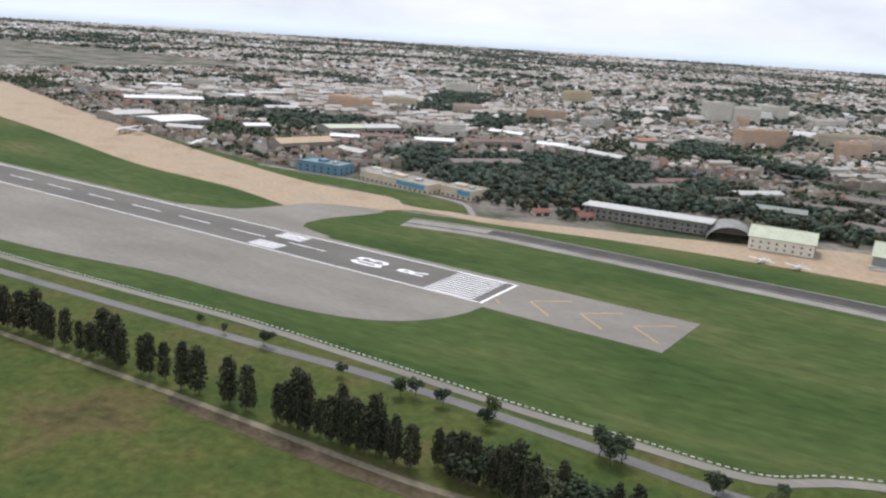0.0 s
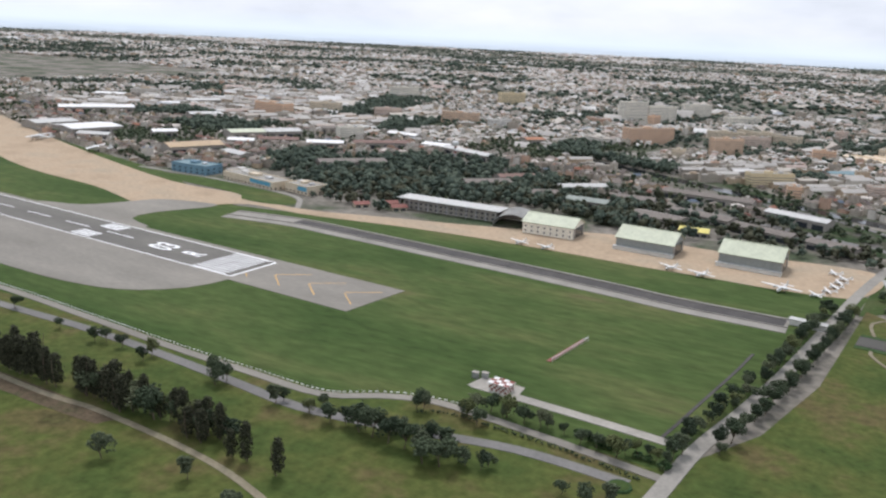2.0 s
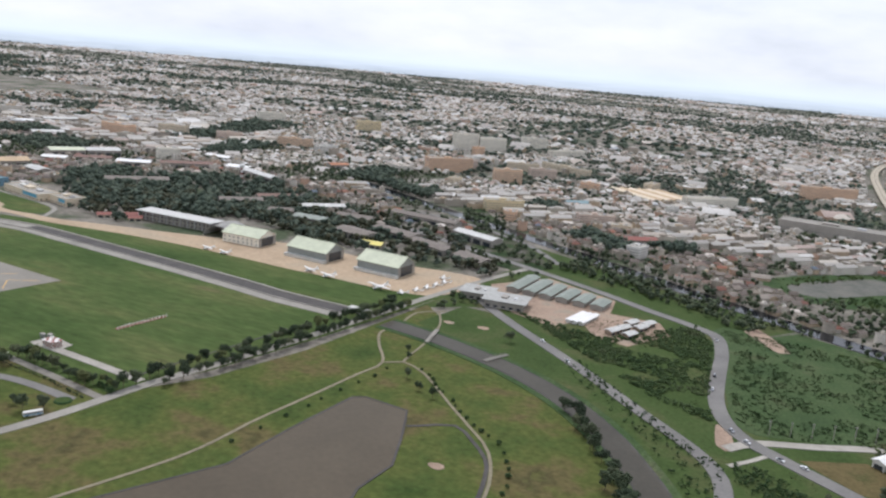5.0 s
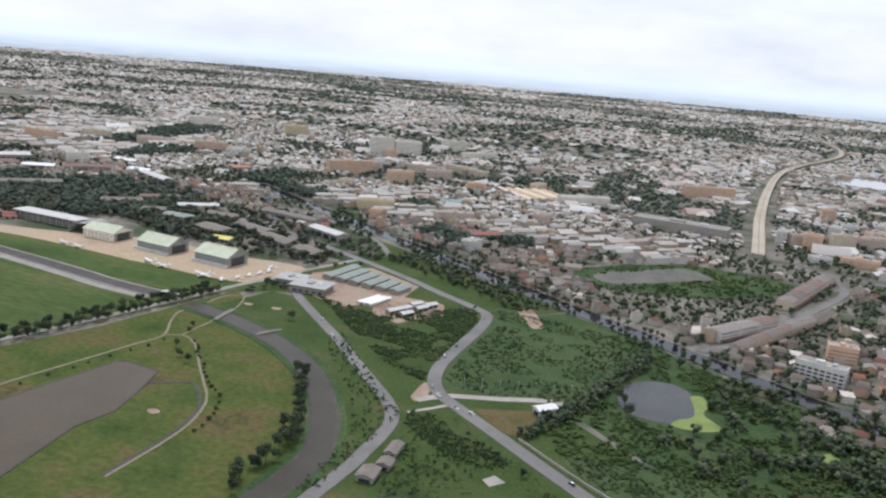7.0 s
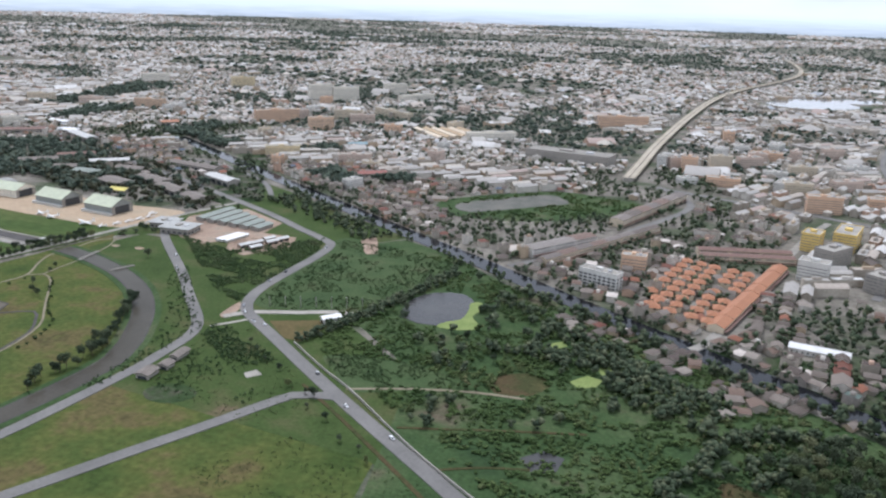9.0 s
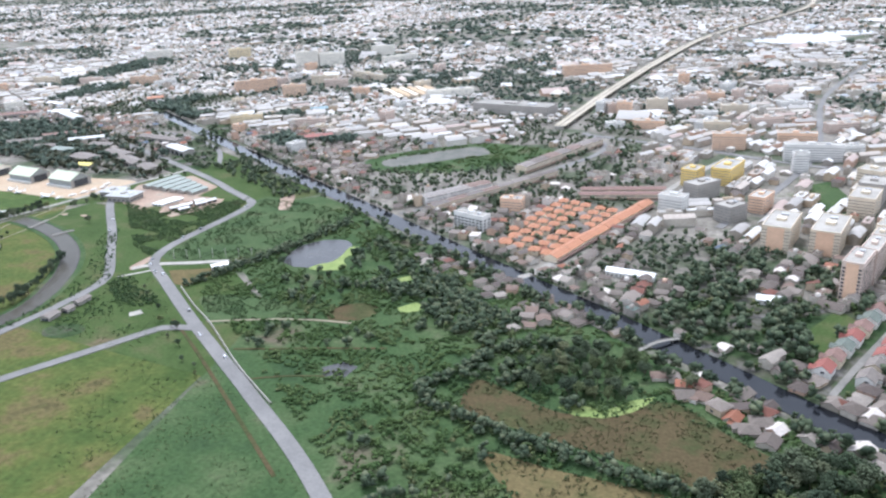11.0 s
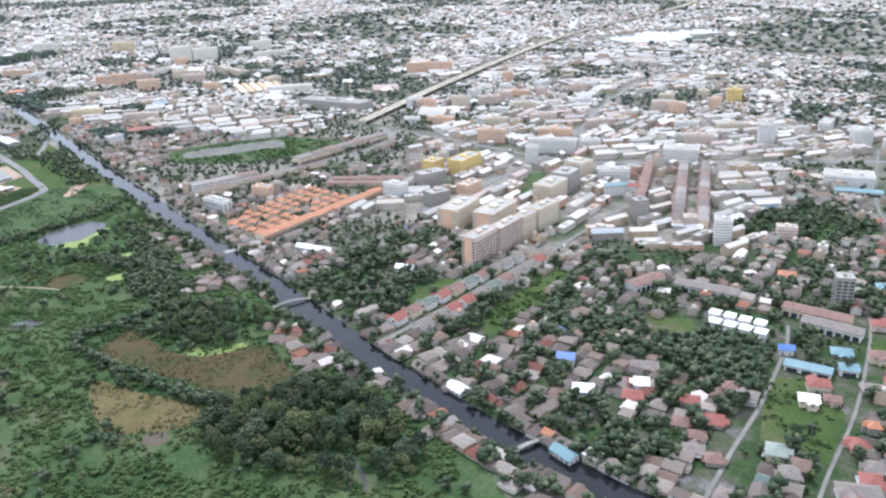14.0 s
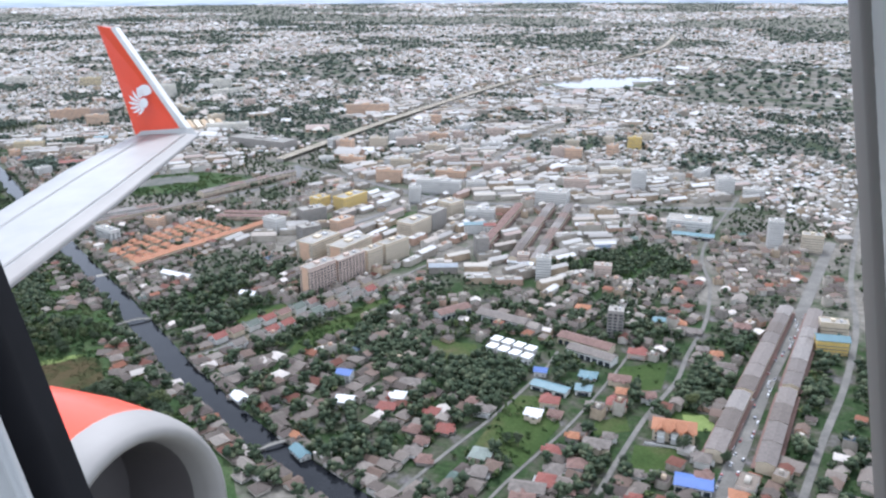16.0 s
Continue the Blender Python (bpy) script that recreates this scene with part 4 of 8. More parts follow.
for pool in ([(717, 441)], [(726, 463)], [(683, 490)], [(947, 249)], [(680, 417)]):
    q = q[np.hypot(*(q - pool[0]).T) > (17 if pool[0][0] == 680 else 11)]
for track in ([(636, 329), (659, 339), (689, 353), (713, 363), (737, 373)], [(676, 299), (696, 312), (720, 322)], [(711, 331), (733, 342), (733, 327)]):
    q = away(q, track, 3.0)
nz = value_noise(q, 34, 3) * 0.7 + value_noise(q, 11, 13) * 0.3
far_side = in_poly(q, SOUTH_WOOD) | in_poly(q, BEND_WOOD)
belt("marsh_carpet", [q[(nz > 0.30) & (nz < 0.56) & ~far_side]], M_CARPET, "low leafy green growth covering the marsh", (1.0, 2.2), 2.6, 4, 2.6, 0.38)
belt("marsh_scrub", [q[(nz >= 0.52) & (nz < 0.64) & ~far_side]], M_CARPET, "green marsh scrub in uneven clumps", (1.8, 4.0), 1.5, 5, 1.4, 0.5)
belt("marsh_reeds", [q[(nz < 0.38) & (nz > 0.33)]], M_YOUNG, "yellow-green reeds between the marsh scrub", (1.2, 2.4), 1.8, 3, 1.2)
dark = np.concatenate([scatter(DARK_BAND, 330), scatter([(697, 506), (727, 541), (758, 510), (792, 492), (814, 414), (857, 437), (870, 409), (832, 352), (807, 375), (766, 411), (735, 437)], 420), scatter([(596, 494), (662, 505), (693, 475), (680, 417), (621, 404)], 160)])
dark = dark[(value_noise(dark, 26, 17) > 0.42) & ~in_poly(dark, POND)]
for px, py, pr in ((717, 441, 13), (726, 463, 9), (683, 490, 9), (680, 417, 17)):
    dark = dark[np.hypot(dark[:, 0] - px, dark[:, 1] - py) > pr]
belt("marsh_thicket", [q[(nz > 0.68) & ~far_side][::4][:170], dark[::2]], M_LEAF, "dark leafy thicket in the marsh", (4, 9), 1.1, 11, 1.1)
belt("young_thicket", [q[(nz > 0.66) & (nz < 0.70) & ~far_side][::3][:160], dark[1::4]], M_YOUNG, "lighter yellow-green bushes in the marsh", (3, 7), 1.0, 9)
hedge = np.concatenate([smooth_line(h, 2.4) for h in HEDGES])
belt("hedge_trees", [hedge + rng.normal(0, 2.4, hedge.shape)], M_LEAF, "close dark hedge trees winding through the marsh", (4.5, 9), 1.0, 11)
tuft = np.concatenate([scatter(CRESCENT, 1500), scatter(DRY_PLOT, 700)])
tuft = tuft[value_noise(tuft, 14, 15) > 0.38]
belt("meadow_tufts", [tuft], M_STRAW, "tufts of dry brown grass in the meadow", (0.6, 1.4), 2.4, 3, 1.6, 0.5)
edge = np.concatenate([smooth_line(CRESCENT, 3.0, True), smooth_line(DRY_PLOT, 3.0, True)])
edge = np.concatenate([edge + rng.normal(0, 4.0, edge.shape) for k in range(2)])
belt("meadow_edge_scrub", [edge], M_SCRUB, "green scrub growing into the dry meadow", (0.9, 2.4), 1.8, 4, 1.3)
for zone, count, tall in ((BEND_WOOD, 40, 10.5), (SOUTH_WOOD, 105, 14.5)):
    placed = []
    for x, y in away(scatter(zone, count * 6), WOOD_DITCH, 7):
        if all((x - a) ** 2 + (y - b) ** 2 > 34 for a, b in placed) and len(placed) < count:
            placed.append((x, y))
            plant("young" if rng.random() < 0.42 else "broad", x, y, tall * rng.uniform(0.75, 1.35), "marsh wood", "tall leafy tree in the wood by the canal bend")
under = away(np.concatenate([scatter(BEND_WOOD, 100), scatter(SOUTH_WOOD, 300)]), WOOD_DITCH, 7)
belt("wood_crowns", [away(scatter(SOUTH_WOOD, 60), WOOD_DITCH, 7)], M_YOUNG, "lighter leafy crowns in the wood", (4, 7), 1.0, 10)
belt("wood_undergrowth", [under], M_SCRUB, "dark undergrowth between the trees of the wood", (2.5, 6), 1.1, 9)
q = scatter([(255, 575), (330, 512), (392, 462), (425, 450), (412, 520), (404, 600), (384, 640), (330, 560)], 2600)
nz = value_noise(q, 25, 5)
belt("verge_scrub", [q[nz > 0.22]], M_LUSH, "rough green scrub between the two roads", (1.0, 2.4), 1.9, 5, 1.7, 0.45)
q = np.concatenate([scatter(LUSH, 2600), scatter(LUSH_LOW, 600)])
q = away(q, ROAD_B, 9)
nz = value_noise(q, 16, 33)
belt("plain_scrub", [q[nz > 0.28]], M_LUSH, "even green scrub beside the road", (0.7, 1.7), 2.2, 5, 1.9, 0.35)
belt("plain_bushes", [q[nz > 0.66][::5]], M_SCRUB, "scattered darker bushes in the green scrub", (1.5, 3.2), 1.3, 7, 1.0)
pump_hedge = smooth_line([(516, 410), (522, 440), (530, 466), (541, 528), (547, 565), (551, 600)], 2.6)
belt("pump_hedge", [pump_hedge + rng.normal(0, 2.6, pump_hedge.shape), pump_hedge + rng.normal(0, 3.2, pump_hedge.shape)], M_LEAF, "dark hedge trees between the scrub and the pond", (3.5, 7.5), 1.0, 12)
plant("broad", 563, 478, 10, "marsh trees", "dark leafy tree standing over the pond")
q = scatter([(462, 400), (530, 360), (545, 300), (460, 300), (455, 350)], 500)
belt("junction_scrub", [q[value_noise(q, 20, 9) > 0.5]], M_SCRUB, "green scrub beside the junction", (1.0, 2.5), 1.6, 5)
q = scatter([(345, 452), (395, 405), (428, 350), (436, 280), (446, 290), (438, 390), (380, 448), (330, 500), (322, 490)], 500)
belt("river_scrub", [q], M_SCRUB, "green scrub along the river bank", (1.0, 3.0), 1.6, 5)
q = scatter([(443, 380), (442, 409), (490, 386), (521, 375), (518, 357), (493, 355)], 420)
belt("verge_bushes", [q[value_noise(q, 14, 19) > 0.4]], M_SCRUB, "band of green bushes on the verge", (1.2, 3.0), 1.5, 5)
q = np.concatenate([scatter([(255, 575), (330, 515), (392, 464), (440, 420), (455, 340), (470, 300), (560, 290), (580, 345), (500, 400), (440, 470), (415, 610), (390, 650)], 2600), scatter([(590, 345), (650, 305), (780, 215), (700, 130), (560, 240)], 1800)])
q = away(away(away(q, ROAD_A, 7), ROAD_B, 8), [(556, 350), (585, 333), (622, 310), (676, 275), (760, 220)], 3)
belt("verge_tufts", [q[value_noise(q, 18, 23) > 0.42]], M_YOUNG, "rough grass tufts on the verge", (0.5, 1.3), 2.4, 3, 1.3)


belt("lane_hedge", [LANE_HEDGE], M_LEAF, "low dark clipped hedge along the golf lane", (1.2, 2.0), 0.8, 5, 1.1)


# ---- buildings ----
def gable(bm, w, d, z, rise, eave=0.8, thick=0.25, along="x"):
    """A pitched roof slab with eaves; its ridge runs along x or y."""
    if along == "y":
        w, d = d, w
    lo = z - rise * eave / (d / 2)
    for k in (-1, 1):
        pts = [(-w / 2 - eave, k * (d / 2 + eave), lo), (w / 2 + eave, k * (d / 2 + eave), lo), (w / 2 + eave, 0, z + rise), (-w / 2 - eave, 0, z + rise)]
        if along == "y":
            pts = [(-y, x, q) for x, y, q in pts]
        top, low = [bm.verts.new((x, y, q + thick)) for x, y, q in pts], [bm.verts.new(p) for p in pts]
        if k == 1:
            top, low = top[::-1], low[::-1]
        bm.faces.new(top)
        bm.faces.new(low[::-1])
        for i in range(4):
            bm.faces.new((low[i], low[(i + 1) % 4], top[(i + 1) % 4], top[i]))
    return bm


def gabled_body(w, d, h, rise, along="x"):
    """Walls with gable ends."""
    bm = bmesh.new()
    ends = [(-w / 2, -d / 2), (w / 2, -d / 2), (w / 2, d / 2), (-w / 2, d / 2)]
    low, top = [bm.verts.new((x, y, -0.3)) for x, y in ends], [bm.verts.new((x, y, h)) for x, y in ends]
    if along == "x":
        ra, rb = bm.verts.new((-w / 2, 0, h + rise)), bm.verts.new((w / 2, 0, h + rise))
        bm.faces.new((top[3], top[0], ra))
        bm.faces.new((top[1], top[2], rb))
    else:
        ra, rb = bm.verts.new((0, -d / 2, h + rise)), bm.verts.new((0, d / 2, h + rise))
        bm.faces.new((top[0], top[1], ra))
        bm.faces.new((top[2], top[3], rb))
    for i in range(4):
        bm.faces.new((low[i], low[(i + 1) % 4], top[(i + 1) % 4], top[i]))
    return bm


def hip(bm, w, d, z, rise, eave=0.7, thick=0.2):
    """A hipped roof with eaves."""
    a, b = w / 2 + eave, d / 2 + eave
    r = max(a - b, 0.05), max(b - a, 0.05)
    rims = [[bm.verts.new((x, y, q)) for x, y in ((-a, -b), (a, -b), (a, b), (-a, b))] for q in (z - 0.25, z - 0.25 + thick)]
    ridge = [bm.verts.new((-r[0], -r[1] if r[1] > r[0] else 0, z + rise)), bm.verts.new((r[0], r[1] if r[1] > r[0] else 0, z + rise))]
    t = rims[1]
    if a >= b:
        faces = ((t[0], t[1], ridge[1], ridge[0]), (t[1], t[2], ridge[1]), (t[2], t[3], ridge[0], ridge[1]), (t[3], t[0], ridge[0]))
    else:
        faces = ((t[0], t[1], ridge[0]), (t[1], t[2], ridge[1], ridge[0]), (t[2], t[3], ridge[1]), (t[3], t[0], ridge[0], ridge[1]))
    for f in faces:
        bm.faces.new(f)
    for i in range(4):
        bm.faces.new((rims[0][i], rims[0][(i + 1) % 4], t[(i + 1) % 4], t[i]))
    bm.faces.new(rims[0][::-1])
    return bm


def mesh_from(name, bm, mat):
    me = bpy.data.meshes.new(name)
    bm.to_mesh(me)
    bm.free()
    me.materials.append(mat)
    return me


def framed_window(w, h):
    """A dark pane with a raised sill, looking along -y."""
    bm = boxed(-w / 2, -0.06, 0, w / 2, 0.05, h)
    return bm


WIN = {k: mesh_from("window", framed_window(*s), M_GLASS) for k, s in {"small": (1.3, 1.3), "wide": (2.3, 1.5), "band": (3.4, 1.6), "tall": (1.5, 2.1)}.items()}
SILL = mesh_from("balcony", boxed(-1.9, -0.9, -0.1, 1.9, 0.0, 0.75), M_CONCRETE)


GIRDLE = mesh_from("window_band", boxed(-0.5, -0.5, 0.35, 0.5, 0.5, 1.2), M_HAZED_GLASS)
STRIP = mesh_from("window_band", boxed(-0.5, -0.06, 0.3, 0.5, 0.05, 1.2), M_HAZED_GLASS)


def bands_on(parent, w, d, h, floor=3.0, first=1.0):
    """A window band round each storey, for blocks that stand far off."""
    for f in range(max(1, int((h - first) / floor))):
        shared("window_band", GIRDLE, parent, pose(0, 0, first + f * floor) @ Matrix.Diagonal((w + 0.12, d + 0.12, 1, 1)))


def windows_on(parent, w, d, h, floor=3.0, gap=4.5, kind="wide", first=1.0, faces=4, name="window"):
    """Rows of single windows round a block, each an object of its own on shared mesh data."""
    for face in range(faces):
        length, off = (w, d / 2) if face % 2 == 0 else (d, w / 2)
        n = max(1, int(length / gap))
        for f in range(max(1, int((h - first) / floor))):
            for i in range(n):
                x = (i + 0.5) * length / n - length / 2
                shared(name, WIN[kind], parent, pose(0, 0, 0, 0, 0, 90 * face) @ pose(x, -off - 0.02, first + f * floor))


def block(name, x, y, w, d, h, ang, wall, label, category="building", floor=3.0, gap=5.0, kind="wide", roof=None, pitched=0.0, group="", windows=True, flat_roof=None):
    """A flat-roofed or pitched building with single windows, parapet and roof huts."""
    footprint(x, y, w, d, ang)
    e = empty(name, pose(x, y, 0, 0, 0, ang), label, category, group)
    if pitched:
        part("wall", gabled_body(w, d, h, pitched, "x" if w >= d else "y"), wall, e)
        part("roof", gable(bmesh.new(), w, d, h, pitched, 0.8, 0.25, "x" if w >= d else "y"), roof or M_GREYROOF, e)
    else:
        part("wall", boxed(-w / 2, -d / 2, -0.3, w / 2, d / 2, h), wall, e)
        bm = boxed(-w / 2 + 0.4, -d / 2 + 0.4, h, w / 2 - 0.4, d / 2 - 0.4, h + 0.15)
        part("roof", bm, flat_roof or roof or M_CONCRETE, e)
        bm = bmesh.new()
        for x0, y0, x1, y1 in ((-w / 2 - 0.15, -d / 2 - 0.15, w / 2 + 0.15, -d / 2 + 0.35), (-w / 2 - 0.15, d / 2 - 0.35, w / 2 + 0.15, d / 2 + 0.15), (-w / 2 - 0.15, -d / 2 + 0.35, -w / 2 + 0.35, d / 2 - 0.35), (w / 2 - 0.35, -d / 2 + 0.35, w / 2 + 0.15, d / 2 - 0.35)):
            box(bm, x0, y0, h, x1, y1, h + 0.9)
        part("parapet", bm, wall, e)
        if min(w, d) > 7:
            part("roof_hut", boxed(-w * 0.12, -d * 0.16, h + 0.15, w * 0.04, d * 0.16, h + 2.6), wall, e)
            part("water_tank", boxed(w * 0.2, -d * 0.12, h + 0.15, w * 0.28, d * 0.12, h + 2.0), M_METAL, e)
    if windows and y > 660:
        bands_on(e, w, d, h, floor)
    elif windows:
        windows_on(e, w, d, h, floor, gap, kind)
    return e


def apartment(x, y, w, d, h, ang, wall, label, group="", gap=5.2, stripe=None):
    e = block("apartment_block", x, y, w, d, h, ang, wall, label, "apartment block", 3.0, gap, "band", None, 0.0, group)
    if stripe:
        for sx in (-1, 1):
            part("end_panel", boxed(sx * w / 2 - (0.25 if sx < 0 else -0.02), -d * 0.3, 0.5, sx * w / 2 + (0.25 if sx > 0 else -0.02), d * 0.3, h - 0.3), stripe, e, "coloured panel on the end wall")
    return e


def long_shed(name, x, y, w, d, h, ang, roof, wall, label, rise=1.8, category="shed", doors=0, group=""):
    footprint(x, y, w, d, ang)
    e = empty(name, pose(x, y, 0, 0, 0, ang), label, category, group)
    along = "x" if w >= d else "y"
    part("wall", gabled_body(w, d, h, rise, along), wall, e)
    part("roof", gable(bmesh.new(), w, d, h, rise, 0.9, 0.3, along), roof, e)
    for i in range(doors):
        cx = (i + 0.5) * w / doors - w / 2
        # thin dark panel on the closed wall stands for the shaded inside of a bay
        part("door", boxed(cx - w / doors * 0.36, -d / 2 - 0.08, 0.1, cx + w / doors * 0.36, -d / 2 + 0.05, h * 0.62), M_GLASS, e, "dark panel standing for the shade inside a bay")
    return e


# ---- hangars and airport buildings ----
def hangar(x, y, w, d, h, ang, wall, label, rise=5.2, annex=True, rows=0):
    """A pitched hangar: ridge along the front, doors in the gable end, low annex along the front."""
    footprint(x, y, w, d, ang, 6)
    e = empty("hangar", pose(x, y, 0, 0, 0, ang), label, "hangar", "aircraft hangars")
    part("wall", gabled_body(w, d, h, rise, "x"), wall, e)
    part("roof", gable(bmesh.new(), w, d, h, rise, 1.0, 0.35, "x"), M_MINT, e, "pale green ribbed sheet roof")
    bm = bmesh.new()
    for i in range(int(w / 2.5)):
        cx = -w / 2 + (i + 0.5) * 2.5
        box(bm, cx - 0.06, -d / 2 - 0.06, 0.2, cx + 0.06, -d / 2, h - 0.3)
    part("wall_ribs", bm, wall, e)
    for k in (-1, 1):
        part("hangar_door", boxed(w / 2 - 0.02, k * d * 0.41 - d * 0.07, 0.1, w / 2 + 0.3, k * d * 0.41 + d * 0.07, h * 0.92), M_GREYW, e, "sliding grey door panel")
    # flat dark panel on the wall, put there for the shade inside the doorway
    part("door_opening", boxed(w / 2 - 0.05, -d * 0.335, 0.1, w / 2 + 0.06, d * 0.335, h * 0.9), M_GLASS, e, "dark panel standing for the shade inside a doorway")
    part("ridge_cap", boxed(-w / 2 - 1, -0.4, h + rise + 0.2, w / 2 + 1, 0.4, h + rise + 0.55), M_MINT, e)
    if annex:
        part("annex", boxed(-w / 2 - 1, -d / 2 - 4, -0.2, w / 2 + 1, -d / 2, 2.6), M_WHITE, e, "low white annex along the front")
        part("annex_roof", boxed(-w / 2 - 1.4, -d / 2 - 4.5, 2.6, w / 2 + 1.4, -d / 2 - 0.05, 2.85), M_SHEET, e)
    for r in range(rows):
        for i in range(8):
            shared("window", WIN["small"], e, pose((i + 0.5) * w / 8 - w / 2, -d / 2 - 0.05, 1.8 + r * 3.6))
    return e


hangar(36, 611, 44, 29, 9.3, -2, M_HANGAR, "grey steel hangar with a pale green roof", 7.0)
hangar(112, 613, 43, 30, 9.7, -2, M_HANGAR, "grey steel hangar with a pale green roof by parked aircraft", 7.2)
hangar(-44, 612, 43, 28, 9.5, 2, M_IVORY, "cream hangar with two rows of windows and a pale green roof", 5.5, False, 2)

# vaulted shed beside the cream hangar
footprint(-82, 622, 30, 34, 12)
e = empty("vaulted_shed", pose(-82, 622, 0, 0, 0, 12), "open-fronted shed with a pale rounded vault roof", "shed")
bm = bmesh.new()
ring = [[bm.verts.new((16.5 * math.cos(a), y, 0.2 + 11 * math.sin(a))) for a in (math.pi * i / 20 for i in range(21))] for y in (-17, 17)]
for i in range(20):
    bm.faces.new((ring[0][i], ring[0][i + 1], ring[1][i + 1], ring[1][i]))
bmesh.ops.solidify(bm, geom=bm.faces[:], thickness=0.35)
part("vault", bm, M_SHEET, e)
bm = bmesh.new()
bm.faces.new([bm.verts.new((15.8 * math.cos(a), 15, 0.1 + 10.4 * math.sin(a))) for a in (math.pi * i / 20 for i in range(21))])
bmesh.ops.solidify(bm, geom=bm.faces[:], thickness=0.3)
part("back_wall", bm, M_GREYW, e)

# long shed with an upper storey
footprint(-144, 622, 100, 22, 2)
e = empty("long_shed", pose(-144, 622, 0, 0, 0, 2), "long grey workshop under a pale flat sheet roof", "shed")
part("wall", boxed(-45, -7, -0.2, 45, 8, 9.2), M_GREYW, e)
part("roof", boxed(-50, -11, 9.6, 50, 11, 10.2), M_SHEET, e, "pale overhanging sheet roof")
for i in range(11):
    part("post", boxed(-48 + i * 9.4, -9.3, 0, -47.5 + i * 9.4, -8.8, 9.6), M_METAL, e)
windows_on(e, 90, 14, 9, 3.8, 5.0, "wide", 1.2, 1)

# terminal, flat roofs, blue panels
for x, y, w, d, h, wall, lab in ((-363, 615, 82, 24, 7.5, M_CREAM, "low cream airport office with a flat roof"), (-299, 612, 34, 24, 8.0, M_CREAM, "low cream airport office wing with blue panels"), (-400, 634, 30, 20, 6.5, M_WHITE, "low white airport wing")):
    e = block("airport_office", x, y, w, d, h, -12, wall, lab, "office", 3.6, 5.5, "wide")
    part("blue_panel", boxed(w * 0.05, -d / 2 - 0.3, h * 0.45, w * 0.45, -d / 2 - 0.06, h * 0.95), M_BLUEW, e, "blue cladding panel")
    part("rooftop_unit", boxed(-w * 0.3, -2, h + 0.15, -w * 0.18, 3, h + 2.4), M_WHITE, e)
e = block("fire_station", -453, 622, 48, 25, 9, 1, M_SLATEBLUE, "dull blue airport building with a grey-green roof", "building", 3.6, 7, "wide", flat_roof=M_TEAL)
long_shed("tan_hangar", -555, 715, 68, 27, 10, 70, M_TAN, M_GREYW, "hangar with a tan sheet roof and dark doors", 4.0, "hangar", 3)
APRON_SHEDS = [(-776, 738, 70, 58, 11, 80, M_WHITEROOF), (-722, 708, 42, 20, 8, 24, M_SHEET), (-866, 746, 60, 46, 9, 80, M_SHEET), (-1000, 930, 117, 50, 10, 54, M_WHITEROOF), (-692, 795, 32, 24, 8, 58, M_WHITEROOF), (-490, 722, 42, 18, 7, -15, M_SHEET), (-566, 812, 34, 20, 7, 30, M_WHITEROOF), (-612, 868, 50, 40, 10, 60, M_MINT), (-586, 914, 50, 40, 10, 60, M_SHEET), (-545, 862, 52, 20, 6, 40, M_RUST), (-480, 880, 48, 26, 7, 35, M_WHITEROOF), (-424, 930, 76, 24, 8, 44, M_RUST), (-452, 1036, 52, 16, 8, -5, M_WHITEROOF), (-361, 978, 39, 26, 7, 5, M_WHITEROOF), (-295, 944, 91, 18, 8, -22, M_SHEET), (-831, 1009, 54, 30, 8, 62, M_SHEET), (-1009, 1180, 66, 30, 9, 68, M_SHEET), (-1002, 1095, 30, 20, 8, 45, M_WHITEROOF), (-1208, 1130, 56, 30, 9, 34, M_WHITEROOF), (-560, 1010, 40, 20, 9, 40, M_GREYROOF), (-291, 1144, 32, 24, 8, 56, M_ORANGE)]
BACK_SHEDS = [(-356, 766, 78, 26, 8, 50, M_GREYROOF), (16, 716, 46, 26, 6, -14, M_GREYROOF), (46, 751, 58, 22, 6, -14, M_GREYROOF), (31, 849, 92, 18, 7, -6, M_GREYROOF), (123, 796, 58, 18, 8, -20, M_SHEET), (104, 722, 54, 20, 6, -20, M_GREYROOF), (160, 701, 38, 20, 6, -22, M_GREYROOF), (-91, 808, 53, 16, 7, 46, M_SHEET), (-168, 818, 51, 18, 7, 50, M_RUST), (-112, 750, 33, 20, 6, 34, M_GREYROOF), (-180, 762, 51, 22, 7, 48, M_GREYROOF), (-28, 786, 40, 22, 6, 10, M_GREYROOF), (-60, 742, 40, 20, 6, 4, M_GREENROOF), (53, 687, 23, 14, 4, 8, M_SAFFRON), (270, 937, 42, 20, 7, 42, M_REDROOF), (136, 1138, 47, 24, 8, 45, M_TEAL)]
for x, y in ((-221, 592), (-203, 612), (-188, 603)):
    long_shed("red_roofed_house", x, y, 13, 8, 3.2, 48, M_REDROOF, M_CREAM, "small red-roofed house beside the hangar trees", 1.8, "house", 2, "red-roofed houses")
WARE = APRON_SHEDS + BACK_SHEDS
for x, y, w, d, h, a, roof in WARE:
    long_shed("warehouse", x, y, w, d, h, a, roof, M_GREYW, "long low warehouse with a sheet roof among trees", 2.2, "warehouse", 4, "airport warehouses")

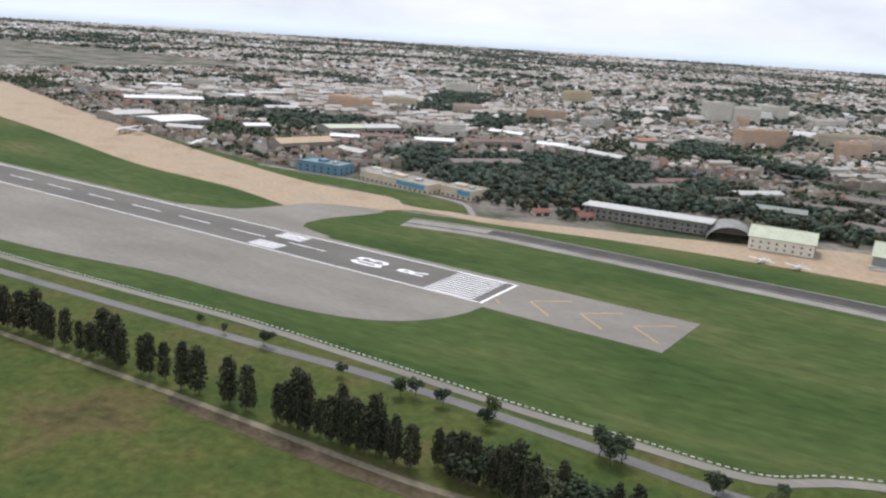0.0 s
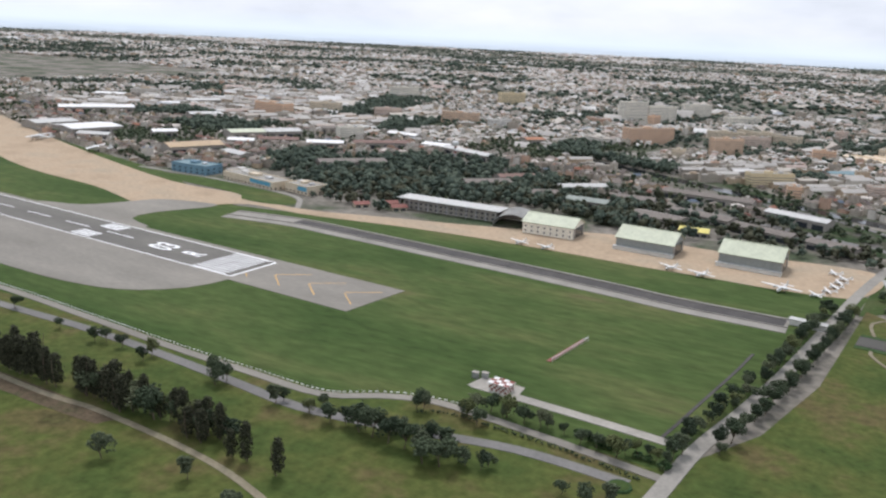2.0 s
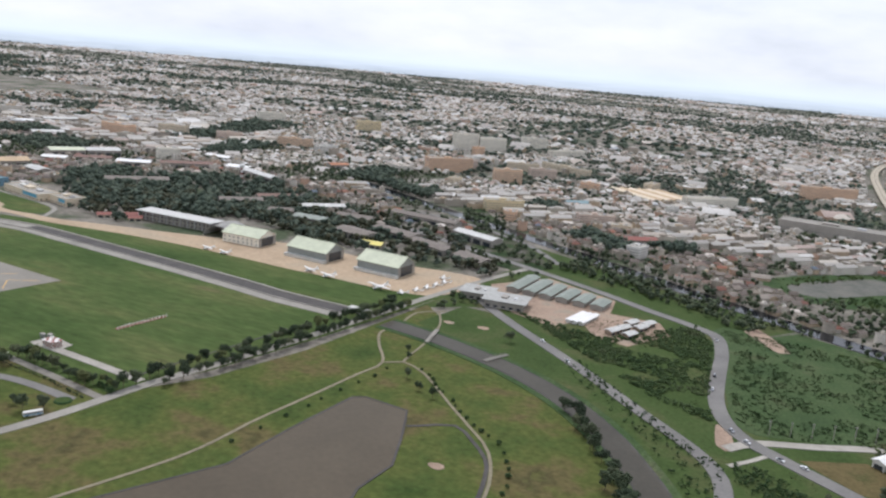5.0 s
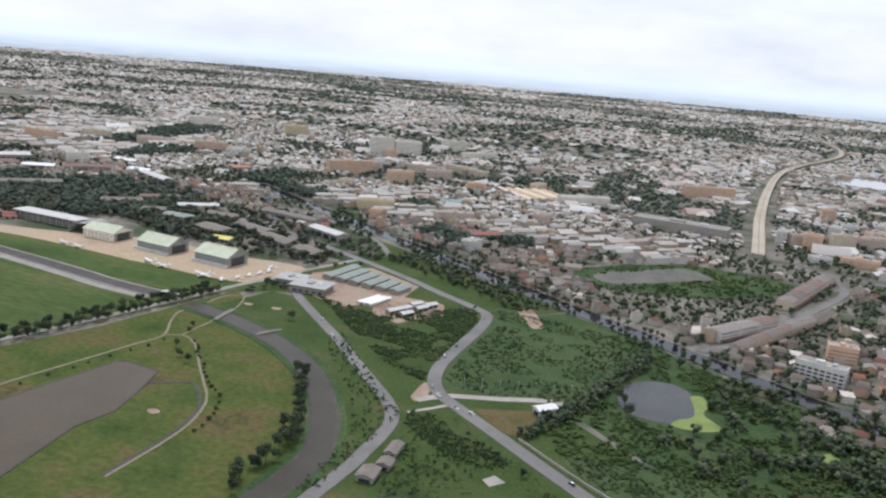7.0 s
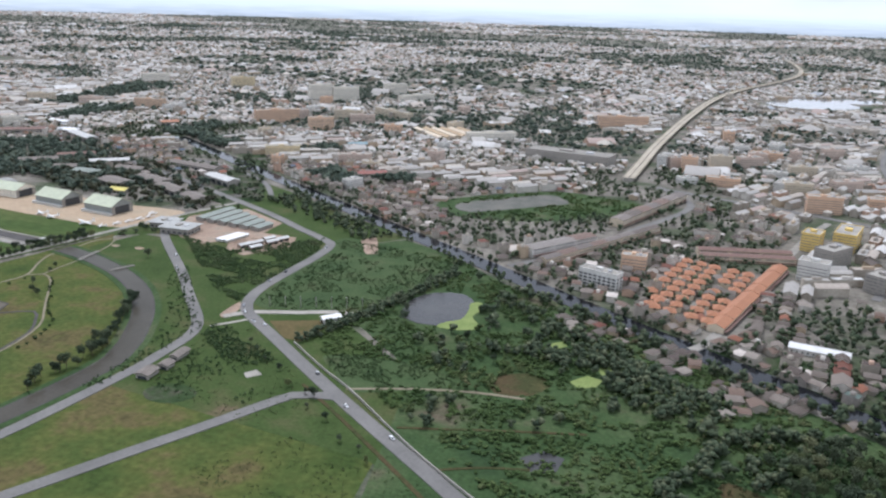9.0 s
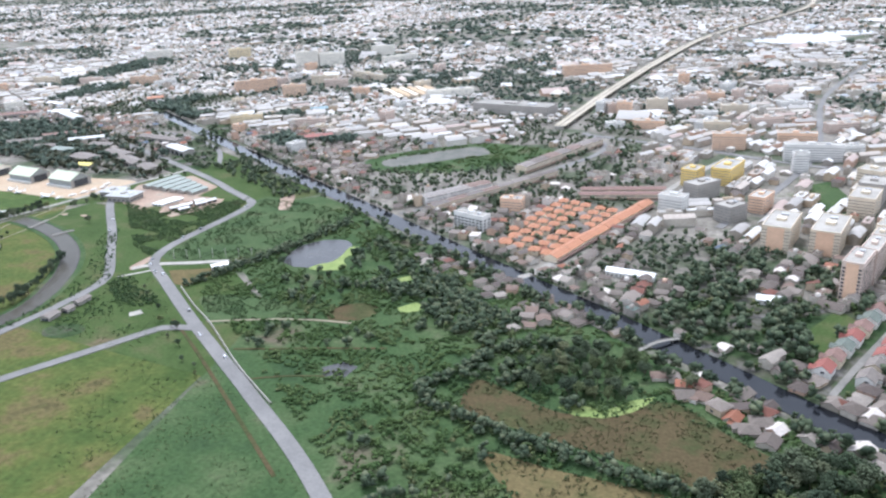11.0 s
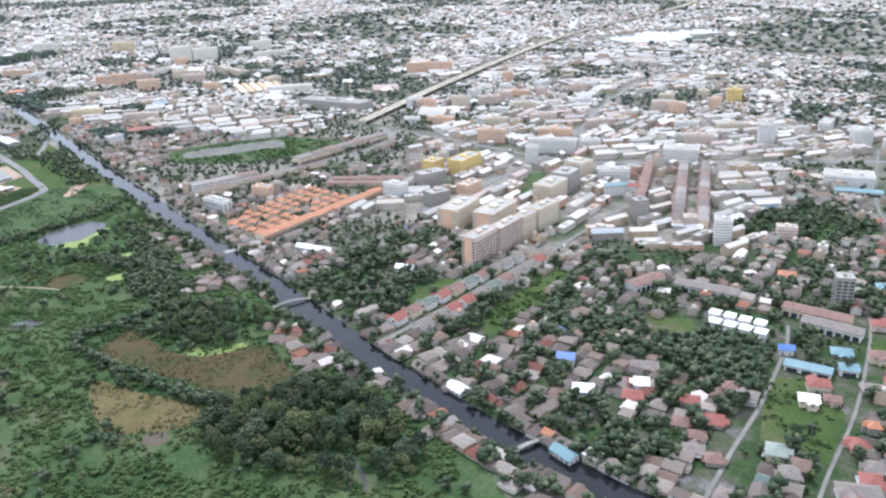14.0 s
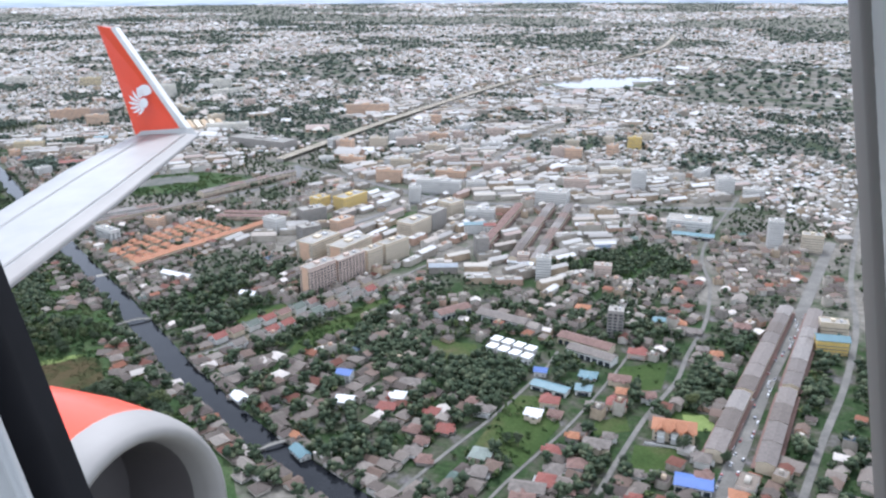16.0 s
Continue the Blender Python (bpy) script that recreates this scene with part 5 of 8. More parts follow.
# striped water tower behind the hangars
e = empty("water_tower", pose(-290, 896, 0), "red and white banded water tower among trees", "water tower")
for k in range(6):
    bm = bmesh.new()
    bmesh.ops.create_cone(bm, cap_ends=True, segments=14, radius1=1.5, radius2=1.5, depth=3.4, matrix=Matrix.Translation((0, 0, 1.7 + 3.4 * k)))
    part("shaft_band", bm, M_REDROOF if k % 2 else M_WHITEROOF, e)
bm = bmesh.new()
bmesh.ops.create_uvsphere(bm, u_segments=16, v_segments=10, radius=4.2, matrix=Matrix.Translation((0, 0, 23)) @ Matrix.Diagonal((1, 1, 0.8, 1)))
part("tank", bm, M_WHITEROOF, e, "rounded white tank", smooth=True)

# half-built market hall with green-roofed lanes
for x, y, w, d, h in ((241, 587, 32, 24, 5.6), (212, 596, 24, 22, 5.2)):
    e = block("market_hall", x, y, w, d, h, 9, M_GREYW, "pale two-storey market hall with a flat roof", "building", 3.2, 6, "band", flat_roof=M_DULLSHEET)
    part("roof_overhang", boxed(-w / 2 - 2.5, -d / 2 - 2.5, h + 0.95, w / 2 + 2.5, d / 2 + 2.5, h + 1.3), M_DULLSHEET, e)
for i in range(6):
    long_shed("market_lane_roof", 230 + i * 15.2, 656 - i * 3.4, 54 - i * 6.0, 10.5, 4.0, 89 - i * 0.5, M_GREENROOF, M_GREYW, "narrow market lane under a grey-green roof", 1.2, "shed", 0, "market lane roofs")
for x, y, a in ((299, 592, 82), (304, 592, 82), (309, 593, 82)):
    long_shed("site_hut", x, y, 30, 3.6, 2.6, a, M_WHITEROOF, M_WHITE, "long white site hut on bare earth", 0.5, "hut", 0, "site huts")
for x, y in ((338, 588), (349, 598), (352, 612), (340, 606), (333, 575), (346, 575)):
    long_shed("half_built_house", x, y, 12, 6, 3.4, 70, M_SHEET, M_DIRT, "half-built house on bare earth", 1.0, "house", 2, "half-built houses")

# navigation hut with a red and white chequered wall
e = empty("navigation_hut", pose(53, 308, 0.3, 0, 0, -4) @ Matrix.Scale(0.82, 4), "small red and white chequered navigation hut", "hut")
part("wall", boxed(-5.5, -4.0, 0, 5.5, 4.0, 4.2), M_WHITE, e)
part("roof", boxed(-6.2, -4.6, 4.2, 6.2, 4.6, 4.6), M_WHITEROOF, e)
for k, (n, ln) in enumerate(((8, 11.0), (6, 8.0), (8, 11.0), (6, 8.0))):
    for i in range(n):
        for j in range(3):
            if (i + j) % 2:
                c = (i + 0.5) * ln / n - ln / 2
                off = 4.0 if k % 2 == 0 else 5.5
                p = part("red_square", boxed(c - ln / n / 2, -off - 0.05, j * 1.4, c + ln / n / 2, -off + 0.01, (j + 1) * 1.4), M_REDROOF, e)
                p.matrix_basis = pose(0, 0, 0, 0, 0, 90 * k)
for i in range(4):
    for j in range(3):
        if (i + j) % 2:
            part("red_square", boxed(-6.2 + i * 3.1, -4.6 + j * 3.06, 4.6, -3.1 + i * 3.1, -1.54 + j * 3.06, 4.64), M_REDROOF, e)
part("mast", boxed(-0.1, -0.1, 4.6, 0.1, 0.1, 8.0), M_METAL, e)
for x, y in ((37, 314), (41, 316)):
    e = empty("equipment_cabinet", pose(x, y, 0.1), "grey equipment cabinet in the grass", "cabinet", "equipment cabinets")
    part("body", boxed(-1.4, -1, 0, 1.4, 1, 2.6), M_METAL, e)
    part("lid", boxed(-1.6, -1.2, 2.6, 1.6, 1.2, 2.8), M_GREYW, e)
e = empty("antenna_array", pose(61, 372, 0.1, 0, 0, 83.5), "row of white antenna masts on a red strip", "antenna")
part("red_strip", boxed(-20, 0.0, 0, 20, 2.2, 0.2), M_REDROOF, e)
part("beam", boxed(-20, -0.85, 1.6, 20, -0.65, 1.8), M_WHITEROOF, e)
for i in range(14):
    part("antenna_mast", boxed(-19.6 + i * 3, -0.95, 0, -19.3 + i * 3, -0.65, 2.6), M_WHITE, e)
e = empty("round_garden", pose(123, 258, 0.1), "small round garden bed with a clipped hedge", "garden bed")
bm = bmesh.new()
bmesh.ops.create_cone(bm, cap_ends=True, segments=28, radius1=4.6, radius2=4.2, depth=0.8, matrix=Matrix.Translation((0, 0, 0.4)))
part("hedge_ring", bm, M_SCRUB, e)
bm = bmesh.new()
bmesh.ops.create_cone(bm, cap_ends=True, segments=28, radius1=3.4, radius2=3.4, depth=0.3, matrix=Matrix.Translation((0, 0, 0.75)))
part("bed", bm, M_LAWN, e)
e = empty("gate_house", pose(162, 489, 0.3, 0, 0, -6), "small white sluice house at the end of the drain", "hut")
part("wall", boxed(-10, -2.5, 0, 10, 2.5, 3.2), M_WHITE, e)
part("roof", boxed(-10.6, -3, 3.2, 10.6, 3, 3.5), M_SHEET, e)

# striped barrier along the perimeter road, drain kerbs
barrier = tagged(new("road_barrier"), "line of low white barrier blocks along the perimeter road", "barrier")
me = mesh_from("barrier_block", boxed(-0.75, -0.12, 0, 0.75, 0.12, 0.4), M_BRIGHT)
line, run = smooth_line(PERIM[1:12], 0.5), 0.0
for a, b in zip(line[:-1], line[1:]):
    run += np.linalg.norm(b - a)
    if run > 2.6:
        run = 0.0
        n = np.array([-(b - a)[1], (b - a)[0]]) / np.linalg.norm(b - a)
        shared("barrier_block", me, barrier, pose(*(b + n * 4.2), 0.1, 0, 0, math.degrees(math.atan2(*(b - a)[::-1]))))
for off in (11.0, -4.5):
    tagged(part("drain_kerb", ribbon(LINE_CANAL, 0.7, 0.2, 0.9, 8.0, off), M_LANE), "raised concrete kerb of the drain", "kerb", kind="structure")


# ---- light aircraft on the sand ----
def light_aircraft(x, y, ang, s=1.0):
    e = empty("light_aircraft", pose(x, y, 0.25, 0, 0, ang) @ Matrix.Scale(s, 4), "small white twin-engined aircraft parked on sand", "aircraft", "parked light aircraft")
    bm = bmesh.new()
    rows = []
    for px, r, z in ((-7.5, 0.15, 2.0), (-5.5, 0.5, 1.9), (-1, 0.95, 1.8), (3, 0.95, 1.75), (5.2, 0.6, 1.6), (6.2, 0.15, 1.5)):
        rows.append([bm.verts.new((px, r * math.cos(k * 0.7854), z + r * math.sin(k * 0.7854))) for k in range(8)])
    for r0, r1 in zip(rows, rows[1:]):
        for k in range(8):
            bm.faces.new((r0[k], r0[(k + 1) % 8], r1[(k + 1) % 8], r1[k]))
    bm.faces.new(rows[0][::-1])
    bm.faces.new(rows[-1])
    part("fuselage", bm, M_WHITEROOF, e, smooth=True)
    part("wing", prism(bmesh.new(), [(0.2, -10.5), (1.4, -10.5), (2.4, 0), (1.4, 10.5), (0.2, 10.5), (-0.3, 0)], 2.6, 2.85), M_WHITEROOF, e)
    part("tailplane", prism(bmesh.new(), [(-7.4, -3.6), (-6.4, -3.6), (-5.8, 0), (-6.4, 3.6), (-7.4, 3.6)], 2.2, 2.35), M_WHITEROOF, e)
    fin = part("tail_fin", prism(bmesh.new(), [(-7.6, 2.0), (-5.4, 2.0), (-6.8, 4.6), (-7.7, 4.6)], -0.1, 0.1), M_WHITEROOF, e)
    fin.matrix_basis = pose(0, 0, 0, 90, 0, 0)
    for k in (-3.0, 3.0):
        part("engine", boxed(0.4, k - 0.45, 2.0, 3.2, k + 0.45, 2.9), M_SHEET, e)
    part("cockpit_window", boxed(3.4, -0.7, 1.9, 4.6, 0.7, 2.35), M_GLASS, e)
    for px, py in ((4.6, 0), (0.5, -2.0), (0.5, 2.0)):
        part("wheel", boxed(px - 0.35, py - 0.15, -0.05, px + 0.35, py + 0.15, 0.7), M_TYRE, e)
        part("leg", boxed(px - 0.08, py - 0.08, 0.4, px + 0.08, py + 0.08, 2.0), M_METAL, e)


for x, y, a, s in ((-50, 560, 250, 0.85), (-28, 558, 248, 0.85), (65, 562, 245, 0.95), (87, 557, 250, 1.0), (139, 556, 255, 1.25), (160, 557, 215, 0.72), (166, 572, 200, 0.72), (169, 586, 205, 0.72), (171, 599, 200, 0.72), (173, 612, 208, 0.72), (166, 624, 200, 0.72)):
    light_aircraft(x, y, a, s)
light_aircraft(-756, 652, 200, 2.3)
light_aircraft(-632, 640, 205, 2.3)


# streets of the town
road("row_house_street", [(1018, 425), (1030, 470), (1050, 540), (1078, 650), (1092, 720), (1110, 800)], 4.5, 0.3, M_ALLEY, "narrow concrete street past town houses")
road("lane_1", [(1268, 300), (1278, 366), (1289, 426), (1295, 474), (1300, 524), (1299, 560)], 2.8, 0.3, M_ALLEY, "narrow pale lane between gardens")
road("lane_2", [(1322, 300), (1330, 361), (1346, 447), (1356, 550), (1357, 600)], 2.3, 0.3, M_ALLEY, "narrow pale walled lane")
road("lane_3", [(1385, 330), (1390, 427), (1395, 487), (1404, 546), (1404, 600), (1407, 684), (1396, 785), (1371, 910), (1380, 1180)], 3.8, 0.3, M_ALLEY, "winding pale town road")
road("market_street", [(1450, 300), (1459, 406), (1464, 478), (1471, 577), (1482, 680), (1490, 760), (1510, 1000)], 12, 0.3, M_ALLEY, "busy market street between shop terraces")
road("east_street", [(1495, 330), (1506, 424), (1515, 501), (1529, 604), (1537, 735), (1533, 894), (1550, 1300)], 5.5, 0.3, M_ALLEY, "grey town street")
road("estate_street", [(772, 530), (783, 560), (805, 690), (835, 892), (860, 1000)], 8, 0.31, M_LANE, "pale street through the orange estate")
road("terrace_street", [(585, 650), (622, 720), (660, 840), (700, 1000), (640, 1100)], 9, 0.3, M_ROAD, "street between shop terraces")
road("grand_street", [(640, 1090), (820, 1040), (1000, 990), (1180, 1040), (1400, 1120)], 10, 0.3, M_ROAD, "broad town street")
road("north_street", [(900, 720), (940, 900), (960, 1100), (940, 1500), (1000, 2000)], 8, 0.3, M_ROAD, "long straight town street")
road("airport_street", [(-900, 1000), (-500, 960), (-200, 880), (0, 900), (150, 840), (230, 760)], 7, 0.3, M_ROAD, "town street behind the airport")
road("left_street", [(-160, 1100), (-90, 1300), (0, 1700), (200, 2300)], 9, 0.3, M_LANE, "pale town road")
area("dry_strip", [(150, 720), (210, 700), (230, 740), (120, 900), (40, 1000), (20, 980)], 0.2, M_GARDEN, "strip of earth and grass among sheds", smooth=False)
area("green_plot", [(1293, 389), (1290, 470), (1322, 480), (1340, 440), (1332, 378)], 0.2, M_LAWN, "bright green overgrown plot between lanes", smooth=False)
area("green_plot_2", [(1355, 552), (1392, 580), (1396, 528), (1365, 506)], 0.2, M_LAWN, "green plot between houses", smooth=False)
area("green_plot_3", [(1185, 535), (1228, 545), (1240, 520), (1205, 495)], 0.2, M_LAWN, "green clearing among trees", smooth=False)
area("green_plot_4", [(1086, 450), (1108, 500), (1110, 600), (1096, 610), (1072, 500)], 0.2, M_LAWN, "yellow-green plot beside the town houses", smooth=False)
area("green_plot_8", [(1406, 499), (1442, 503), (1439, 484), (1412, 483)], 0.2, M_LAWN, "pale green weedy plot beside the terrace", smooth=False)
area("green_plot_9", [(1395, 438), (1420, 444), (1432, 434), (1417, 405), (1399, 406)], 0.2, M_LAWN, "green garden lawn in front of the large house", smooth=False)
area("green_plot_10", [(1355, 451), (1380, 475), (1388, 455), (1367, 439)], 0.2, M_LAWN, "green plot beside the lane", smooth=False)
area("green_plot_5", [(992, 500), (1014, 560), (1026, 545), (1012, 480)], 0.2, M_LAWN, "green plot by the apartment slab", smooth=False)
area("green_plot_6", [(1215, 760), (1300, 900), (1330, 880), (1375, 820), (1340, 770)], 0.2, M_MARSH, "green wasteland among houses", smooth=False, keep_clear=True)
area("green_plot_7", [(960, 900), (985, 930), (1010, 860), (990, 800)], 0.2, M_MARSH, "green plot between blocks", smooth=False)
area("algae_plot", [(1418, 495), (1432, 500), (1446, 482), (1428, 474)], 0.25, M_ALGAE, "pale algae on a small pool", "algae")


# raised highway
FLY = [(596, 1110), (588, 1230), (572, 1480), (558, 1900), (558, 2340), (590, 2700), (668, 3120), (722, 3500), (728, 3880), (690, 4300), (630, 4750)]
fly = tagged(part("highway", ribbon(FLY, 18, 5.2, 6.2, 30), M_DECK), "pale concrete raised highway running far across the town", "road", kind="structure")
LINES.append((smooth_line(FLY, 40), 21))
for off in (-8.1, 0, 8.1):
    part("highway_kerb", ribbon(FLY, 0.8, 6.2, 7.0, 30, off), M_GREYROOF if off == 0 else M_DECK, fly)
me = mesh_from("pier", boxed(-7, -1.2, -0.5, 7, 1.2, 5.3), M_CONCRETE)
for a, b in list(zip(smooth_line(FLY, 35)[:-1], smooth_line(FLY, 35)[1:]))[:70]:
    shared("pier", me, fly, pose(*a, 0, 0, 0, math.degrees(math.atan2(b[1] - a[1], b[0] - a[0])) + 90))


# ---- town: single buildings ----
TOWERS = "tall apartment blocks near the canal"
apartment(1023, 599, 39, 15, 30.5, 79, M_PINK, "tall pale pink apartment slab with rows of balconies", TOWERS, 4.6, M_PEACH)
apartment(1033, 641, 42, 13, 28, 79, M_PINK, "tall pale pink apartment slab behind its twin", TOWERS, 4.8, M_PEACH)
apartment(1038, 684, 26, 12, 24, 79, M_CREAM, "plain cream mid-rise apartment block", TOWERS)
apartment(1045, 722, 40, 15, 23.5, 76, M_CREAM, "cream apartment block with balconies", TOWERS)
apartment(998, 702, 56, 24, 22, 84, M_CREAM, "broad cream apartment block with a brick-coloured end", TOWERS, 5.6, M_PEACH)
apartment(958, 696, 52, 24, 23, 85, M_CREAM, "broad cream apartment block with a brick-coloured end", TOWERS, 5.6, M_PEACH)
apartment(1022, 820, 44, 24, 20, 82, M_CREAM, "long beige mid-rise office slab", "", 6.5)
apartment(1028, 860, 34, 24, 23, 82, M_GREYW, "taller beige-grey wing of the office slab", "", 6.5)
apartment(1027, 920, 26, 26, 21, 70, M_CREAM, "square cream town block", "", 6)
apartment(878, 897, 50, 22, 19.5, 81, M_OCHRE, "bright yellow town apartment block", "yellow blocks", 6)
apartment(844, 870, 24, 18, 19, 78, M_OCHRE, "smaller bright yellow apartment block", "yellow blocks", 6)
apartment(848, 757, 17, 26, 18.5, 80, M_WHITE, "plain white town apartment block", "", 5)
apartment(905, 752, 26, 20, 16, 60, M_GREYW, "bare concrete block under construction", "", 5)
apartment(864, 819, 36, 20, 18, 60, M_GREYW, "brown-grey town apartment block", "", 6)
apartment(928, 795, 30, 16, 16.5, 78, M_PEACH, "orange-brown town apartment block", "", 6)
apartment(958, 1026, 68, 15, 20.5, 12, M_WHITE, "long white office building with a window grid", "", 5)
apartment(949, 963, 17, 12, 23.5, 20, M_WHITE, "slim white town tower block", "", 5)
apartment(676, 638, 37, 13, 15, -13, M_WHITE, "white five-storey apartment house by the canal", "", 4.6)
apartment(692, 703, 23, 14, 14.5, 6, M_PEACH, "peach five-storey town apartment house", "", 4.6)
apartment(1137, 770, 15, 14, 25, 40, M_GREYW, "narrow grey town tower block", "", 5)
apartment(1228, 729, 16, 14, 26, 15, M_WHITE, "white tower block with a lower wing", "", 5)
apartment(1191, 767, 13, 14, 13, 15, M_PINK, "pale brick town apartment house", "", 5)
apartment(1285, 763, 19, 12, 14.5, 10, M_PINK, "pink four-storey house with a red roof", "", 4.6)
apartment(1336, 616, 14, 14, 26, 10, M_GREYW, "slim blue-grey tower block", "", 4.6)
apartment(1447, 952, 17, 15, 34, 10, M_WHITE, "slim white residential tower", "", 5)
apartment(1234, 1162, 22, 14, 33, 20, M_WHITE, "tall white town residential tower", "", 5.5)
apartment(1489, 955, 24, 15, 21, 4, M_CREAM, "cream town apartment house", "", 6)
apartment(1517, 703, 24, 13, 12.5, 10, M_CREAM, "cream four-storey town house", "", 4.8)
apartment(1053, 1344, 36, 18, 22, 14, M_PINK, "pink and white office block", "", 7)
apartment(1154, 1488, 26, 13, 23, 14, M_OCHRE, "bright yellow far town block", "", 7)
apartment(1073, 918, 40, 15, 15, 16, M_WHITE, "white institute with an orange roof", "", 6)
apartment(461, 1653, 105, 16, 25, 30, M_PEACH, "long peach-coloured town slab block", "", 9)
apartment(-290, 1662, 56, 22, 40, 48, M_IVORY, "tall white hospital block", "", 7)
apartment(-246, 1708, 66, 20, 33, 48, M_IVORY, "long white hospital slab block", "", 7)
apartment(-218, 1918, 64, 18, 28, 33, M_IVORY, "farther white hospital wing block", "", 10)
apartment(-98, 1807, 100, 16, 17, 60, M_IVORY, "long low white hospital wing block", "", 10)
apartment(-158, 1303, 88, 18, 25, 52, M_PEACH, "long peach town slab with rows of windows", "", 6)
apartment(-31, 1270, 48, 16, 24, 41, M_SALMON, "salmon-coloured town apartment block", "", 6)
apartment(67, 1010, 54, 16, 15, 38, M_BUFF, "pale yellow school-like block", "", 6)
apartment(-509, 1322, 68, 14, 19, 16, M_SALMON, "peach and white apartment block", "", 6)
apartment(-618, 1781, 62, 20, 30, 50, M_BUFF, "tall ochre town block", "", 6)
apartment(-890, 1737, 76, 16, 25, 60, M_IVORY, "long white block above the trees", "", 6)
apartment(-782, 1128, 78, 24, 24, -10, M_PEACH, "long peach block with a cream wing", "", 6)
apartment(-515, 985, 36, 20, 16, 58, M_IVORY, "white three-storey office with a pale roof", "", 6)
apartment(294, 1332, 92, 16, 17, 41, M_IVORY, "long white apartment row", "", 6)
apartment(-4, 1512, 118, 14, 15, -25, M_CREAM, "long low cream town block", "", 8)
apartment(1357, 1202, 25, 20, 24, 20, M_WHITE, "white rounded town hall block", "", 7)
apartment(1400, 1190, 30, 16, 14, 10, M_WHITE, "low white town hall block", "", 7)
WEST_BLOCKS = [(232, 1004, 25, 8), (193, 1022, 50, 13), (285, 862, 25, 13), (101, 950, 15, 12), (-60, 1420, 60, 20), (-10, 1390, 50, 18), (-420, 1300, 50, 16), (100, 1318, 32, 15), (-760, 1250, 60, 20), (-640, 1280, 50, 18), (620, 1260, 30, 20), (660, 1240, 24, 24), (700, 1290, 34, 22)]
EAST_BLOCKS = [(740, 1330, 40, 18), (690, 1380, 30, 20), (760, 1420, 50, 14), (820, 1300, 40, 16), (880, 1220, 44, 15), (800, 1180, 50, 13), (720, 1160, 46, 12), (1180, 1240, 50, 14), (980, 1210, 46, 13), (1310, 1290, 40, 15), (930, 1130, 50, 12)]
for k, (x, y, w, h) in enumerate(WEST_BLOCKS + EAST_BLOCKS):
    apartment(x, y, w, 15, h, (20, 35, 78, 10)[k % 4], (M_CREAM, M_PEACH, M_WHITE, M_PINK)[(k * 7) % 4], "mid-rise town block with rows of windows", "mid-rise town blocks", 8)
for k in range(6):
    long_shed("market_row", 172 + 11 * k, 1326 + 12 * k, 122 - 6 * k, 11, 6, -42, M_TAN if k % 2 else M_CREAM, M_CREAM, "long terrace with a pale tan roof", 2.0, "terrace", 0, "tan-roofed terraces")
for k in range(46):
    x, y = 560 + 620 * ((k * 0.618) % 1.0), 985 + 13.5 * k + 40 * ((k * 0.37) % 1.0)
    if k % 4 == 3:
        x, y = -300 + 700 * ((k * 0.618) % 1.0), 1050 + 14 * k
    test = np.array([[x, y]])
    if blocked(test, 12)[0]:
        continue
    apartment(x, y, 18 + 26 * ((k * 0.73) % 1.0), 12 + 6 * ((k * 0.29) % 1.0), 9 + 3 * (k % 5), (14, 78, 35, 80)[k % 4], (M_WHITE, M_CREAM, M_PEACH, M_WHITE, M_PINK)[(k * 3) % 5], "mid-rise town block with window bands", "mid-rise town blocks", 8)
block("department_store", 477, 1217, 140, 42, 17, -4, M_GREYW, "long grey windowless department store", "shop", 6, 24, "wide", flat_roof=M_LANE)
block("office_drum", 1135, 1044, 46, 32, 18, 6, M_WHITE, "white office with broad window bands", "office", 3.2, 4.5, "band")
block("school", 1341, 985, 54, 34, 15, 2, M_WHITE, "white school with a turquoise sports roof", "school", 3.4, 5, "band")
long_shed("sports_roof", 1352, 950, 50, 14, 5, 2, M_TEAL, M_WHITE, "turquoise canopy beside the school", 1.0, "canopy", 3)
e = block("mansion", 1418, 460, 29, 15, 8.5, 8, M_CREAM, "large cream house with an orange hipped roof", "house", 3.2, 4.2, "tall")
part("hipped_roof", hip(bmesh.new(), 30, 17, 9.5, 4.2), M_ORANGE, e, "orange tiled hipped roof")
for k, (cx, wide) in enumerate(((-8.5, 8.0), (0.5, 7.0), (9.0, 8.0))):
    part("front_bay", boxed(cx - wide * 0.32, -10.3, 0, cx + wide * 0.32, -7.52, 8.6), M_WHITE, e)
    bm = gable(bmesh.new(), wide, 11.5, 8.7, 4.0 + 0.5 * (k == 1), 0.5, 0.22, "y")
    bmesh.ops.translate(bm, verts=bm.verts, vec=(cx, -4.8, 0))
    part("gable_roof", bm, M_ORANGE, e, "orange tiled gable")
    part("balcony", boxed(cx - wide * 0.3, -11.3, 4.1, cx + wide * 0.3, -10.32, 5.0), M_WHITEROOF, e)
part("garden_wall", boxed(-19, -15.2, 0, 17, -14.9, 1.6), M_WHITE, e, "low white garden wall")
long_shed("blue_shed", 1441, 403, 23, 14, 5, 6, M_BLUE, M_WHITE, "white shed with a bright blue roof", 1.6, "shed", 4)
e = block("motel", 1516, 661, 26, 13, 12, 12, M_OCHRE, "yellow apartment house with a turquoise roof", "apartment block", 3.0, 4.2, "small")
part("pitched_roof", gable(bmesh.new(), 27, 14, 13, 3.0), M_TEAL, e, "turquoise sheet roof")
long_shed("red_roofed_hall", 1319, 580, 50, 14, 7, -12, M_RUST, M_CREAM, "long two-storey house with a rust-red roof", 2.4, "house", 8)
